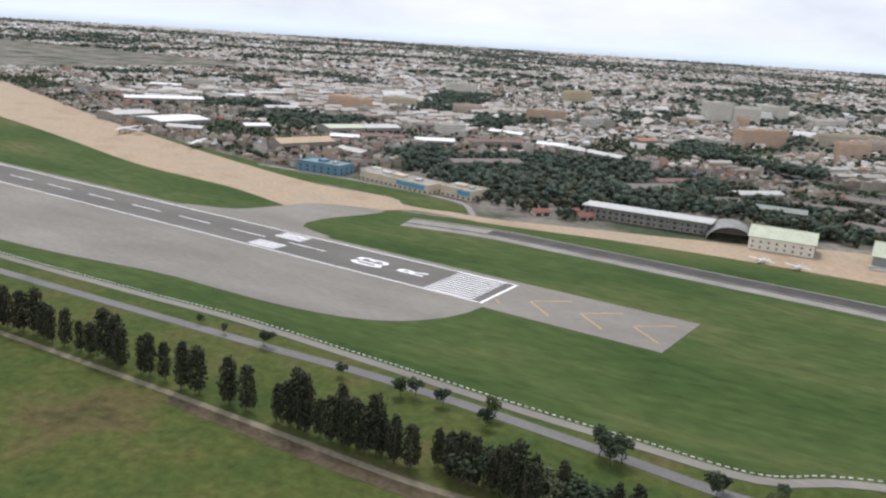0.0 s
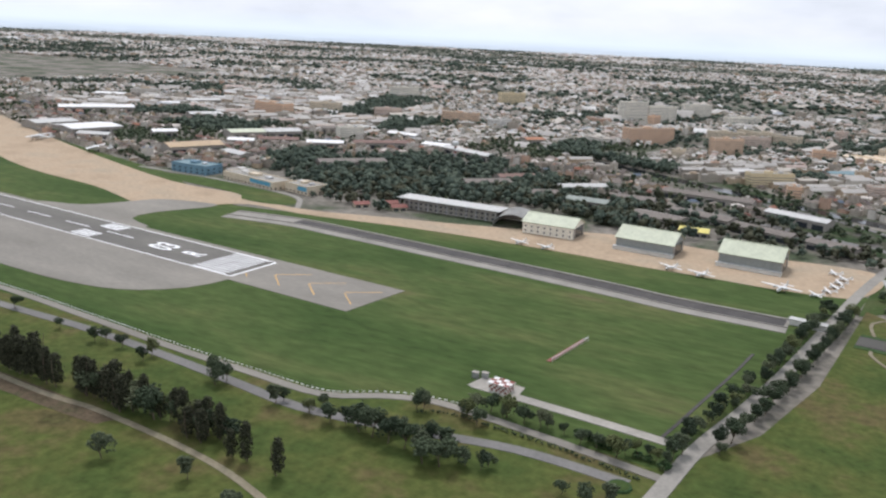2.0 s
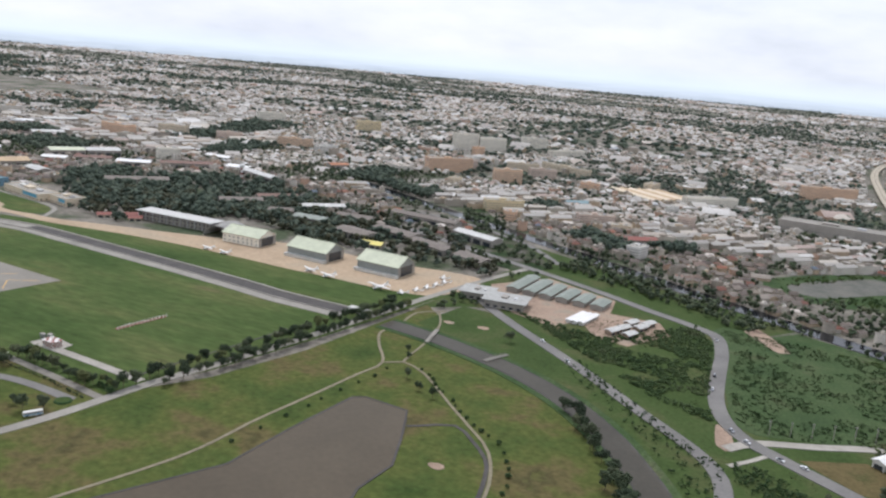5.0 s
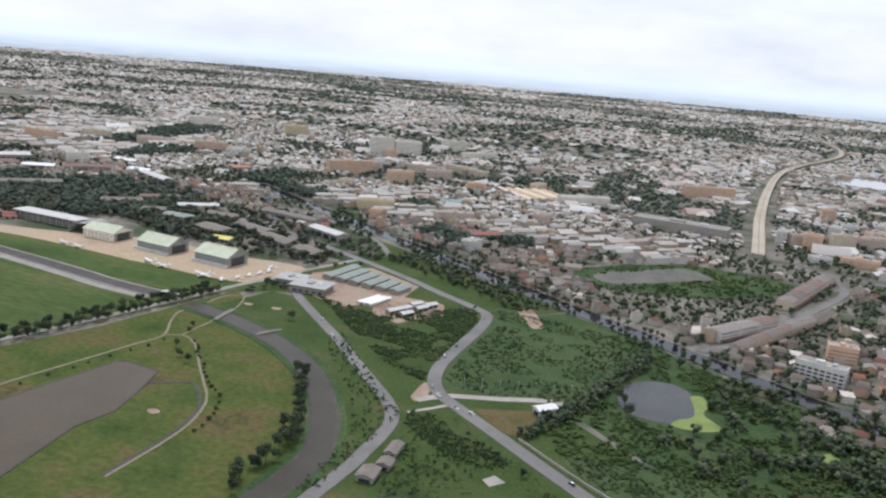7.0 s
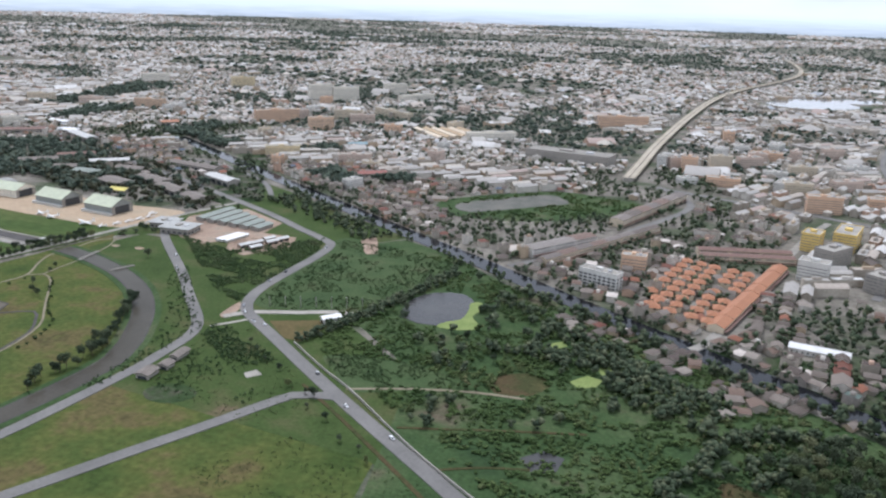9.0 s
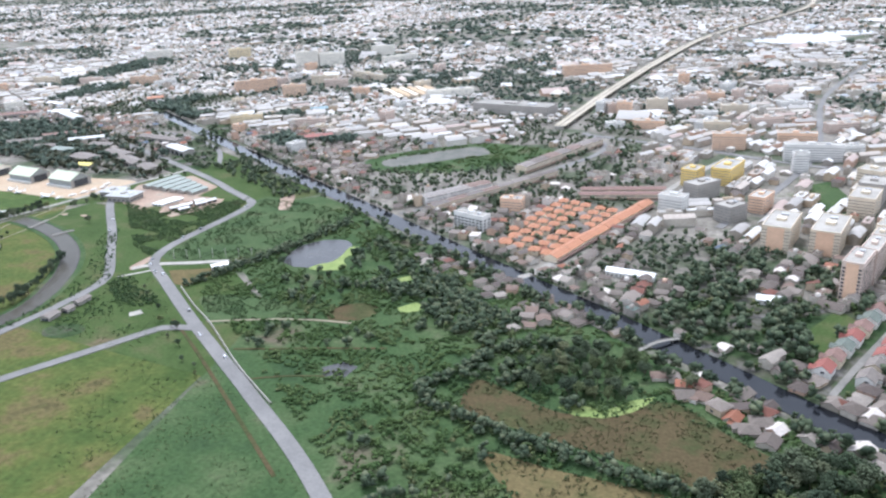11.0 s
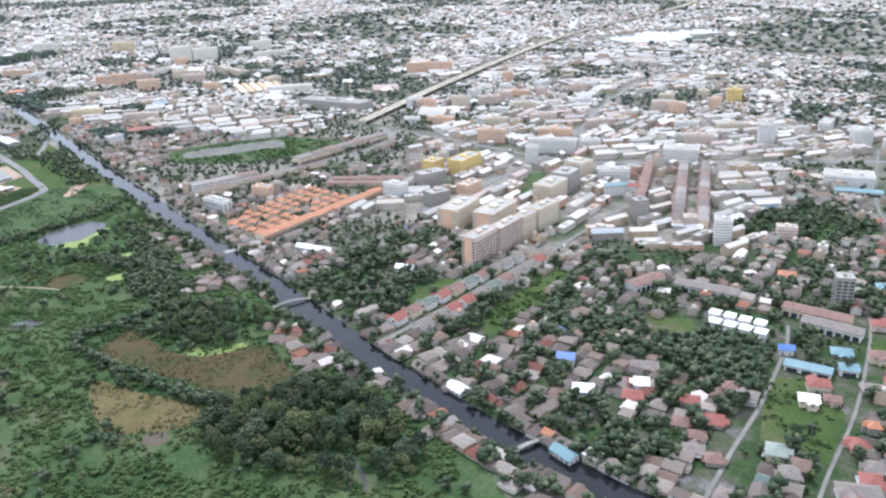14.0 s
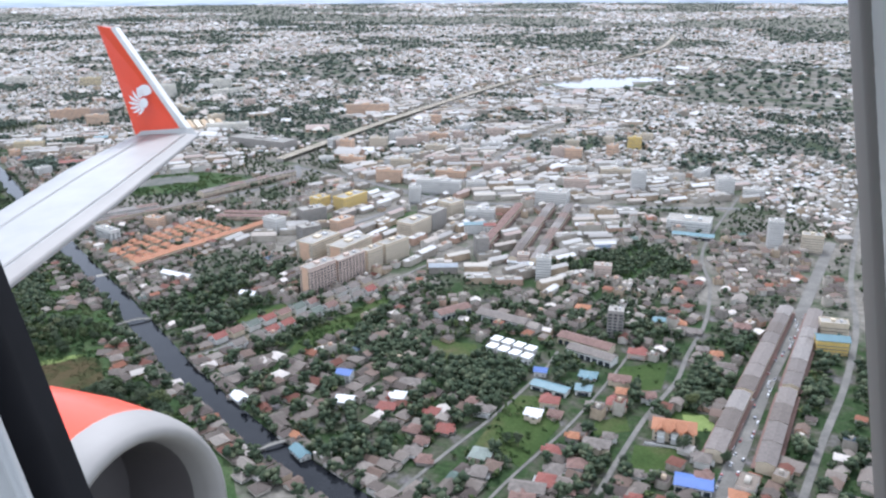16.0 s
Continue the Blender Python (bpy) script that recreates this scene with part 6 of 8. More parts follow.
long_shed("grey_roofed_hall", 1330, 560, 43, 13, 6.5, -14, M_GREYROOF, M_WHITE, "long house with a grey roof", 2.2, "house", 7)
long_shed("brown_roofed_hall", 1232, 600, 52, 14, 7, -8, M_GREYROOF, M_WHITE, "long white house with a brown-grey roof", 2.4, "house", 8)
long_shed("brown_roofed_hall", 1180, 596, 36, 14, 7, 60, M_RUST, M_WHITE, "long white house with a rust roof", 2.4, "house", 6)
long_shed("turquoise_roofed_hall", 1316, 489, 30, 10, 4.5, -6, M_TEAL, M_WHITE, "low hall with a turquoise roof", 1.4, "hall", 3)
long_shed("turquoise_house", 1341, 497, 12, 11, 5, 10, M_TEAL, M_WHITE, "house with a turquoise roof", 2.0, "house", 1)
for x, y, w, d, h, a, roof, lab in ((1157, 436, 12, 10, 7.5, 10, M_BLUE, "white house with a bright blue roof"), (1300, 512, 10, 8, 5, 10, M_BLUE, "small house with a blue roof"), (1180, 400, 13, 11, 6, 12, M_WHITEROOF, "white house with a white roof"), (1189, 327, 16, 8, 4, -28, M_TEAL, "waterside house with a turquoise roof"), (1175, 342, 7, 6, 4.5, -28, M_ORANGE, "small orange-roofed shrine by the bridge"), (1100, 372, 14, 9, 4, -25, M_WHITEROOF, "long house with a pale roof on the water"), (857, 566, 40, 9, 4.5, -2, M_WHITEROOF, "long low hall with a white roof"), (966, 553, 16, 9, 4.5, 6, M_WHITEROOF, "low hall with a white roof"), (1190, 762, 30, 8, 4, -2, M_WHITEROOF, "long shed with a white roof"), (1092, 856, 28, 10, 13, 30, M_TEAL, "pale blue town row house"), (1110, 862, 14, 10, 12, 20, M_REDROOF, "pale pink town row house")):
    e = long_shed("house", x, y, w, d, h, a, roof, M_WHITE, lab, 2.2, "house", 0, "houses by the canal")
    windows_on(e, w, d, h, 3.0, 3.6, "small")
# villas and small houses between the garden lanes, roof by roof
VILLA_ROOF = {"red": (M_REDROOF, "dusty red"), "orange": (M_ORANGE, "orange"), "white": (M_WHITEROOF, "white"), "teal": (M_TEAL, "turquoise"), "brown": (M_RUST, "rusty brown"), "grey": (M_GREYROOF, "dull grey"), "pale": (M_GREENROOF, "pale grey-green")}


def villa(x, y, w, tone):
    """A garden house: main block and cross wing under hipped roofs, a lean-to porch, windows."""
    roof, words = VILLA_ROOF[tone]
    d, h = min(w * 0.85, 11.0), float(rng.choice([3.0, 5.4]))
    ang = float(rng.choice([8, 98, 188, 278])) + rng.uniform(-6, 6) if w < 16 else 8 + rng.uniform(-5, 5)
    footprint(x, y, w, d, ang, 1.0)
    e = empty("villa", pose(x, y, 0, 0, 0, ang), ("two-storey" if h > 4 else "one-storey") + " garden house with a " + words + " hipped roof", "house", "villas between the lanes")
    wall = rng.choice(["white", "cream", "pink", "grey"])
    wall = {"white": M_WHITE, "cream": M_CREAM, "pink": M_PINK, "grey": M_GREYW}[str(wall)]
    part("wall", boxed(-w / 2, -d / 2, -0.3, w / 2, d / 2, h), wall, e)
    part("roof", hip(bmesh.new(), w, d, h + 0.1, 2.0 + 0.06 * d, 0.9), roof, e)
    k = w * rng.uniform(-0.2, 0.2)
    part("wing_wall", boxed(k - w * 0.22, -d / 2 - 2.8, -0.3, k + w * 0.22, -d / 2 - 0.02, h - 0.4), wall, e)
    bm = gable(bmesh.new(), w * 0.44, 5.6, h - 0.35, 1.5, 0.6, 0.2, "y")
    bmesh.ops.translate(bm, verts=bm.verts, vec=(k, -d / 2 - 0.2, 0))
    part("wing_roof", bm, roof, e)
    v = [(-w * 0.4, d / 2, 2.7), (w * 0.3, d / 2, 2.7), (w * 0.3, d / 2 + 2.6, 2.2), (-w * 0.4, d / 2 + 2.6, 2.2)]
    bm = bmesh.new()
    bm.faces.new([bm.verts.new(q) for q in v])
    bmesh.ops.solidify(bm, geom=bm.faces[:], thickness=0.12)
    part("porch_roof", bm, M_SHEET if w > 11 else M_RUST, e, "lean-to porch roof")
    for i in (-0.3, 0.3):
        shared("window", WIN["small"], e, pose(i * w, -d / 2 - 0.03, h - 1.9) if abs(i * w - k) > w * 0.24 + 0.6 else pose(k, -d / 2 - 2.83, h - 2.2))


COLOURED_VILLAS = [(1347, 403, 13, "red"), (1355, 424, 8, 'orange'), (1353, 367, 14, "red"), (1211, 409, 14, "red"), (1205, 425, 9, "red"), (1214, 424, 11, 'white'), (1249, 413, 10, "red"), (1265, 398, 13, "red"), (1323, 466, 14, "red"), (1371, 484, 15, "red"), (1370, 503, 10, 'orange'), (1365, 579, 15, "red"), (1411, 369, 8, "red"), (1427, 609, 10, 'orange'), (1388, 657, 10, 'orange'), (1368, 658, 11, 'teal'), (1293, 664, 16, 'orange'), (1470, 399, 13, 'orange'), (1318, 443, 12, 'white'), (1337, 524, 14, 'teal')]
DULL_VILLAS = [(1363, 524, 17, 'brown'), (1377, 434, 8, 'grey'), (1372, 421, 18, 'grey'), (1366, 391, 12, 'brown'), (1355, 382, 12, 'grey'), (1346, 352, 22, 'grey'), (1347, 339, 15, 'brown'), (1369, 362, 10, 'brown'), (1303, 375, 13, 'pale'), (1311, 355, 12, 'grey'), (1269, 441, 10, 'brown'), (1210, 452, 19, 'grey'), (1281, 432, 12, 'grey'), (1246, 388, 11, 'brown'), (1258, 377, 10, 'brown'), (1258, 361, 12, 'grey'), (1270, 356, 10, 'brown'), (1332, 452, 10, 'brown'), (1415, 609, 10, 'grey'), (1436, 588, 17, 'grey'), (1442, 433, 12, 'grey'), (1446, 411, 11, 'brown'), (1405, 400, 8, 'grey'), (1418, 403, 10, 'grey'), (1390, 506, 11, 'brown'), (1397, 650, 22, 'grey'), (1441, 675, 14, 'brown'), (1357, 476, 16, 'grey')]
for x, y, w, tone in COLOURED_VILLAS + DULL_VILLAS:
    villa(x, y, w, tone)
for x, y in [(1357, 464), (1313, 402), (1321, 401), (1393, 369), (1387, 356), (1394, 410), (1403, 483), (1428, 443), (1356, 639), (1236, 612), (1277, 418), (1279, 425), (1161, 577), (1237, 377), (1398, 402), (1422, 469), (1433, 522), (1424, 505), (1414, 526), (1342, 499), (1342, 556), (1182, 474), (1202, 498), (1372, 364), (1254, 662), (1241, 667), (1391, 360), (1381, 355), (1456, 440)]:
    plant("broad", x, y, 8 + (x * 5 + y) % 6, "garden trees", "large dark leafy tree in a garden")
# two rows of white-roofed new houses
for r, (x0, y0) in enumerate(((1247, 536), (1245, 552))):
    for i in range(4):
        x, y = x0 + i * 11.5, y0 - i * 2.2
        footprint(x, y, 9, 9.5, -11)
        e = empty("new_house", pose(x, y, 0, 0, 0, -11), "new white two-storey house with a flat white roof", "house", "new white houses")
        part("wall", boxed(-4.0, -4.3, -0.3, 4.0, 4.3, 6.3), M_WHITE, e)
        part("roof", boxed(-4.4, -4.8, 6.3, 4.4, 4.8, 6.75), M_BRIGHT, e, "flat white roof slab")
        part("porch", boxed(-3.4, -6.0, 2.7, 0.6, -4.32, 2.95), M_BRIGHT, e)
        part("door", boxed(-3.0, -4.38, 0, -0.4, -4.25, 2.4), M_GLASS, e)
        windows_on(e, 8, 8.6, 6.3, 3.0, 4.0, "wide")
# terraces of shop houses
def terrace(x0, y0, x1, y1, d, h, roof, wall, label, group, unit=5.0, rise=1.5, name="shop_terrace"):
    """A terrace of joined shop houses, unit by unit."""
    length, ang = math.hypot(x1 - x0, y1 - y0), math.degrees(math.atan2(y1 - y0, x1 - x0))
    footprint((x0 + x1) / 2, (y0 + y1) / 2, length, d, ang)
    e = empty(name, pose((x0 + x1) / 2, (y0 + y1) / 2, 0, 0, 0, ang), label, "terrace", group)
    n = max(2, int(length / 24))
    for i in range(n):
        a, b = -length / 2 + i * length / n, -length / 2 + (i + 1) * length / n
        up = 0.35 * (i % 3)
        bm = gabled_body(b - a, d, h + up, rise, "x")
        bmesh.ops.translate(bm, verts=bm.verts, vec=((a + b) / 2, 0, 0))
        part("wall", bm, wall, e)
        bm = gable(bmesh.new(), b - a - 1.4, d, h + up, rise, 0.7, 0.25, "x")
        bmesh.ops.translate(bm, verts=bm.verts, vec=((a + b) / 2, 0, 0))
        part("roof", bm, M_TERRACE if roof is M_GREYROOF else roof, e)
    for k in (-1, 1):
        for f in range(max(1, int(h / 3.0))):
            for i in range(n):
                cx = -length / 2 + (i + 0.5) * length / n
                shared("window_band", STRIP, e, pose(0, 0, 0, 0, 0, 0 if k < 0 else 180) @ pose(cx, -d / 2 - 0.03, 0.9 + f * 3.0) @ Matrix.Diagonal((length / n * 0.88, 1, 1, 1)))
        part("awning", boxed(-length / 2, -d / 2 - 3.0 if k < 0 else d / 2, 2.6, length / 2, -d / 2 if k < 0 else d / 2 + 3.0, 2.8), M_RUST, e, "rust-red awning along the shop fronts")
    return e


terrace(589, 690, 632, 770, 16, 9, M_GREYROOF, M_WHITE, "white three-storey shop terrace with dark window bands", "shop terraces", 5.5)
terrace(612, 668, 685, 850, 10, 7.5, M_GREYROOF, M_CREAM, "cream shop terrace with a grey roof", "shop terraces", 5.5)
terrace(640, 850, 682, 1030, 16, 9, M_GREYROOF, M_CREAM, "cream shop terrace with a grey roof", "shop terraces", 6.0)
terrace(742, 770, 830, 800, 12, 6, M_RUST, M_CREAM, "terrace with a rust-red roof", "red terraces", 7)
terrace(738, 790, 826, 820, 12, 6, M_RUST, M_CREAM, "terrace with a rust-red roof", "red terraces", 7)
terrace(1448, 440, 1456, 535, 12, 8, M_GREYROOF, M_CREAM, "shop terrace with a grey roof and red awning", "market street terraces", 6)
terrace(1457, 540, 1475, 735, 12, 8, M_GREYROOF, M_CREAM, "shop terrace with a grey roof and red awning", "market street terraces", 6)
terrace(1481, 438, 1488, 556, 12, 8, M_GREYROOF, M_CREAM, "shop terrace with a grey roof and red awning", "market street terraces", 6)
terrace(1489, 562, 1501, 738, 12, 8, M_GREYROOF, M_CREAM, "shop terrace with a grey roof and red awning", "market street terraces", 6)
terrace(1180, 760, 1146, 1005, 10, 9, M_GREYROOF, M_CREAM, "long brown-roofed town terrace", "long terraces", 9)
terrace(1205, 765, 1172, 1012, 10, 9, M_GREYROOF, M_CREAM, "long brown-roofed town terrace", "long terraces", 9)
terrace(1130, 790, 1105, 985, 10, 9, M_RUST, M_CREAM, "long terrace with rust-coloured roofs", "long terraces", 9)
terrace(783, 574, 819, 768, 13, 5, M_ORANGE, M_CREAM, "long terrace with an orange tiled roof", "orange-roofed estate", 8, 2.4, "orange_terrace")

# estate of orange roofs
ORW, ORR = mesh_from("wall", boxed(-4.5, -5, -0.2, 4.5, 5, 5.4), M_CREAM), mesh_from("roof", hip(bmesh.new(), 9, 10, 5.5, 2.8, 0.9), M_ORANGE)


def estate_house(x, y, ang, name, wall, roof, label, group, w=9.0, d=10.0):
    footprint(x, y, w, d, ang, 1)
    e = empty(name, pose(x, y, 0, 0, 0, ang), label, "house", group)
    shared("wall", wall, e, Matrix.Identity(4))
    shared("roof", roof, e, Matrix.Identity(4))
    if w > 10:
        shared("wing_wall", WING_WALL, e, pose(3.2, -d / 2, 0))
        shared("wing_roof", WING_ROOF[roof.name], e, pose(3.2, -d / 2, 0))
        shared("porch_roof", PORCH, e, pose(-3.0, -d / 2, 0))
    for k in (0, 1, 3):
        shared("window", WIN["wide"], e, pose(0, 0, 0, 0, 0, 90 * k) @ pose(0.8, (-d / 2 - 0.05 if k % 2 == 0 else -w / 2 - 0.05), 3.6))


for r in range(5):
    for i in range(9):
        x, y = 718 + r * 13.5 + i * 2.2 + (4 if r > 2 else 0), 600 + i * 17.5 - r * 4
        if (r < 2 and i < 2 + r * 0) and r == 0:
            x += 10
        if x < 705 + i * 2 or rng.random() < 0.05:
            continue
        estate_house(x, y, 10 + rng.uniform(-3, 3), "orange_roofed_house", ORW, ORR, "two-storey house with an orange tiled hipped roof", "orange-roofed estate")
# rows of town houses with gable fronts
TW = [mesh_from("wall", gabled_body(13.5, 11, 5.6, 3.2, "x"), m) for m in (M_WHITE, M_CREAM, M_WHITE)]
TR = [mesh_from("roof", gable(bmesh.new(), 13.5, 11, 5.6, 3.2, 0.6, 0.2, "x"), m) for m in (M_GREYROOF, M_RUST, M_REDROOF, M_SHEET, M_SLATEROOF)]
WING_WALL, WING_ROOF = mesh_from("wing_wall", gabled_body(5.4, 4.4, 5.0, 1.9, "y"), M_WHITE), {}
for me in TR:
    WING_ROOF[me.name] = mesh_from("wing_roof", gable(bmesh.new(), 5.4, 4.4, 5.0, 1.9, 0.5, 0.2, "y"), me.materials[0])
PORCH = mesh_from("porch_roof", boxed(-3.0, -2.6, 2.6, 2.6, -0.02, 2.8), M_GREYROOF)
for (x0, y0), (x1, y1), turn in (((1009, 443), (1062, 640), 169), ((1034, 440), (1082, 640), -11)):
    n = int(math.hypot(x1 - x0, y1 - y0) / 18.3)
    for i in range(n):
        t = (i + 0.5) / n
        e_x, e_y = x0 + (x1 - x0) * t, y0 + (y1 - y0) * t
        tone = int(rng.choice([0, 0, 1, 1, 2, 4]))
        estate_house(e_x, e_y, turn + 90, "town_house", TW[i % 3], TR[tone], "two-storey town house with a white gable end", "town house rows", 13.5, 11.0)

# footbridges over the canal
def footbridge(x0, y0, x1, y1, label, rise=2.6):
    length = math.hypot(x1 - x0, y1 - y0)
    e = empty("footbridge", pose((x0 + x1) / 2, (y0 + y1) / 2, 0, 0, 0, math.degrees(math.atan2(y1 - y0, x1 - x0))), label, "bridge", "footbridges")
    bm = bmesh.new()
    n = 12
    rows = []
    for i in range(n + 1):
        t = i / n
        z = 0.8 + rise * math.sin(math.pi * t)
        rows.append([bm.verts.new((length * (t - 0.5), y, z + dz)) for y, dz in ((-1.5, 0), (1.5, 0), (1.5, -0.5), (-1.5, -0.5))])
    for r0, r1 in zip(rows, rows[1:]):
        for k in range(4):
            bm.faces.new((r0[k], r1[k], r1[(k + 1) % 4], r0[(k + 1) % 4]))
    part("deck", bm, M_LANE, e)
    for s in (-1.4, 1.4):
        bm = bmesh.new()
        for i in range(n):
            t0, t1 = i / n, (i + 1) / n
            za, zb = 0.8 + rise * math.sin(math.pi * t0), 0.8 + rise * math.sin(math.pi * t1)
            v = [bm.verts.new(p) for p in ((length * (t0 - 0.5), s, za + 1.1), (length * (t1 - 0.5), s, zb + 1.1), (length * (t1 - 0.5), s, zb + 0.85), (length * (t0 - 0.5), s, za + 0.85))]
            bm.faces.new(v)
            box(bm, length * (t0 - 0.5), s - 0.05, za, length * (t0 - 0.5) + 0.12, s + 0.05, za + 1.0)
        part("railing", bm, M_LANE, e)
    for t in (0.25, 0.75):
        part("pier", boxed(length * (t - 0.5) - 0.4, -1.2, -1, length * (t - 0.5) + 0.4, 1.2, min(2.2, 0.5 + 0.65 * rise)), M_CONCRETE, e)


footbridge(898, 438, 921, 467, "arched concrete footbridge over the dark canal")
footbridge(231, 464, 225, 493, "flat footbridge over the golf course river", 0.3)
footbridge(278, 456, 286, 477, "low footbridge over the golf course river", 0.3)
footbridge(1157, 315, 1176, 343, "arched concrete footbridge near a turquoise roof")


# cars and a bus
CAR_BODY = mesh_from("body", prism(bmesh.new(), [(-2.1, -0.85), (2.0, -0.85), (2.2, -0.6), (2.2, 0.6), (2.0, 0.85), (-2.1, 0.85)], 0.35, 0.95), M_CARW)
bm = bmesh.new()
lo, hi = [bm.verts.new((x, y, 0.95)) for x, y in ((-1.6, -0.8), (1.1, -0.8), (1.1, 0.8), (-1.6, 0.8))], [bm.verts.new((x, y, 1.5)) for x, y in ((-1.2, -0.65), (0.5, -0.65), (0.5, 0.65), (-1.2, 0.65))]
for i in range(4):
    bm.faces.new((lo[i], lo[(i + 1) % 4], hi[(i + 1) % 4], hi[i]))
bm.faces.new(hi)
CAR_CABIN = mesh_from("cabin", bm, M_GLASS)
CAR_ROOF = mesh_from("roof", boxed(-1.2, -0.65, 1.5, 0.5, 0.65, 1.54), M_CARW)
CAR_WHEEL = mesh_from("wheel", boxed(-0.32, -0.12, 0.0, 0.32, 0.12, 0.64), M_TYRE)


def car(x, y, ang, z=0.42, label="parked or queued small car on grey asphalt"):
    e = empty("car", pose(x, y, z, 0, 0, ang), label, "car", "cars")
    shared("body", CAR_BODY, e, Matrix.Identity(4))
    shared("cabin", CAR_CABIN, e, Matrix.Identity(4))
    shared("roof", CAR_ROOF, e, Matrix.Identity(4))
    for sx in (-1.35, 1.35):
        for sy in (-0.82, 0.82):
            shared("wheel", CAR_WHEEL, e, pose(sx, sy, 0))


for x, y, a in ((407, 614, -75), (427, 530, -85), (432, 505, -80), (447, 452, -45), (455, 444, -40), (470, 431, -35), (480, 424, 145), (604, 346, -32), (560, 372, 148), (330, 497, -40), (300, 523, 140), (640, 318, 150)):
    line = np.concatenate([smooth_line(ROAD_A, 2.0), smooth_line(ROAD_B, 2.0)])
    k = int(np.argmin(np.hypot(*(line - (x, y)).T)))
    d = line[k + 1] - line[k]
    d = d / np.linalg.norm(d) * (1 if math.cos(radians(a)) * d[0] + math.sin(radians(a)) * d[1] > 0 else -1)
    car(line[k][0] - 2.3 * d[1] * -1, line[k][1] + 2.3 * d[0] * -1, math.degrees(math.atan2(d[1], d[0])), 0.62, "small car on the grey road")
for i in range(44):
    y = 392 + i * 8.0 + rng.uniform(-2, 2)
    car(float(np.interp(y, [406, 478, 577, 680, 753], [1459, 1464, 1471, 1482, 1489])) + rng.choice([-4.6, -1.7, 1.7, 4.6]), y, 84 + rng.choice([0, 180]), 0.32, "car in the crowded market street")
e = empty("bus", pose(126, 238, 0.35, 0, 0, 62) @ Matrix.Scale(0.8, 4), "small white bus with a blue waistband on the field road", "bus")
part("body", boxed(-5.6, -1.3, 0.5, 5.6, 1.3, 3.1), M_WHITE, e)
part("waistband", boxed(-5.62, -1.32, 0.9, 5.62, 1.32, 1.4), M_BLUEW, e, "blue waistband")
part("roof", boxed(-5.5, -1.25, 3.1, 5.5, 1.25, 3.25), M_WHITEROOF, e)
for k in (-1, 1):
    for i in range(6):
        part("window", boxed(-5.2 + i * 1.8, k * 1.31 - 0.03, 1.6, -3.7 + i * 1.8, k * 1.31 + 0.03, 2.6), M_GLASS, e)
for sx in (-3.6, 3.6):
    for sy in (-1.2, 1.2):
        part("wheel", boxed(sx - 0.5, sy - 0.15, 0, sx + 0.5, sy + 0.15, 1.0), M_TYRE, e)
# pump house, roadside houses, junction fence
e = long_shed("pump_house", 514, 449, 7, 14, 4.5, -35, M_WHITEROOF, M_WHITE, "white pump house at the end of the drain", 1.2, "hut", 1)
for x, y, w, d, a in ((461, 313, 9, 12, 10), (459, 345, 6, 14, 8), (463, 328, 7, 8, 8)):
    long_shed("roadside_house", x, y, w, d, 3.4, a, M_GREYROOF, M_GREYW, "low grey roadside house", 1.2, "house", 1, "roadside houses")
wall = tagged(part("roadside_wall", ribbon([(513, 402), (555, 375), (590, 355), (655, 311), (710, 279)], 0.6, 0.1, 1.7, 8.0), M_CONCRETE), "low concrete wall along the main road", "wall", kind="structure")
posts = mesh_from("power_pole", boxed(-0.2, -0.2, 0, 0.2, 0.2, 9.5), M_CONCRETE)
for i in range(7):
    e = empty("power_pole", pose(455 + i * 11, 452 + i * 5.5, 0), "slim concrete power pole in the scrub", "pole", "power poles")
    shared("shaft", posts, e, Matrix.Identity(4))
    part("crossarm", boxed(-0.9, -0.08, 8.6, 0.9, 0.08, 8.8), M_METAL, e)


# ---- town: houses without number, trees between them ----
seeds = np.concatenate([rng.uniform((-2600, 560), (1750, 2600), (150, 2)), rng.uniform((-5200, 2000), (2400, 6500), (110, 2))])
angle = np.radians(rng.uniform(0, 90, len(seeds)))
for (sx, sy), a in (((1300, 420), 82), ((1180, 430), 78), ((1420, 520), 80), ((1100, 560), 76), ((1250, 650), 80), ((1420, 750), 82), ((900, 640), 80), ((980, 480), 65), ((700, 880), 75), ((1000, 760), 80), ((760, 540), 62), ((1120, 340), 62)):
    seeds, angle = np.concatenate([seeds, [(sx, sy)]]), np.append(angle, radians(a))
dense = rng.uniform(0.62, 0.97, len(seeds))
dense[-12:] = (0.82, 0.8, 0.82, 0.82, 0.78, 0.86, 0.88, 0.84, 0.9, 0.86, 0.86, 0.8)


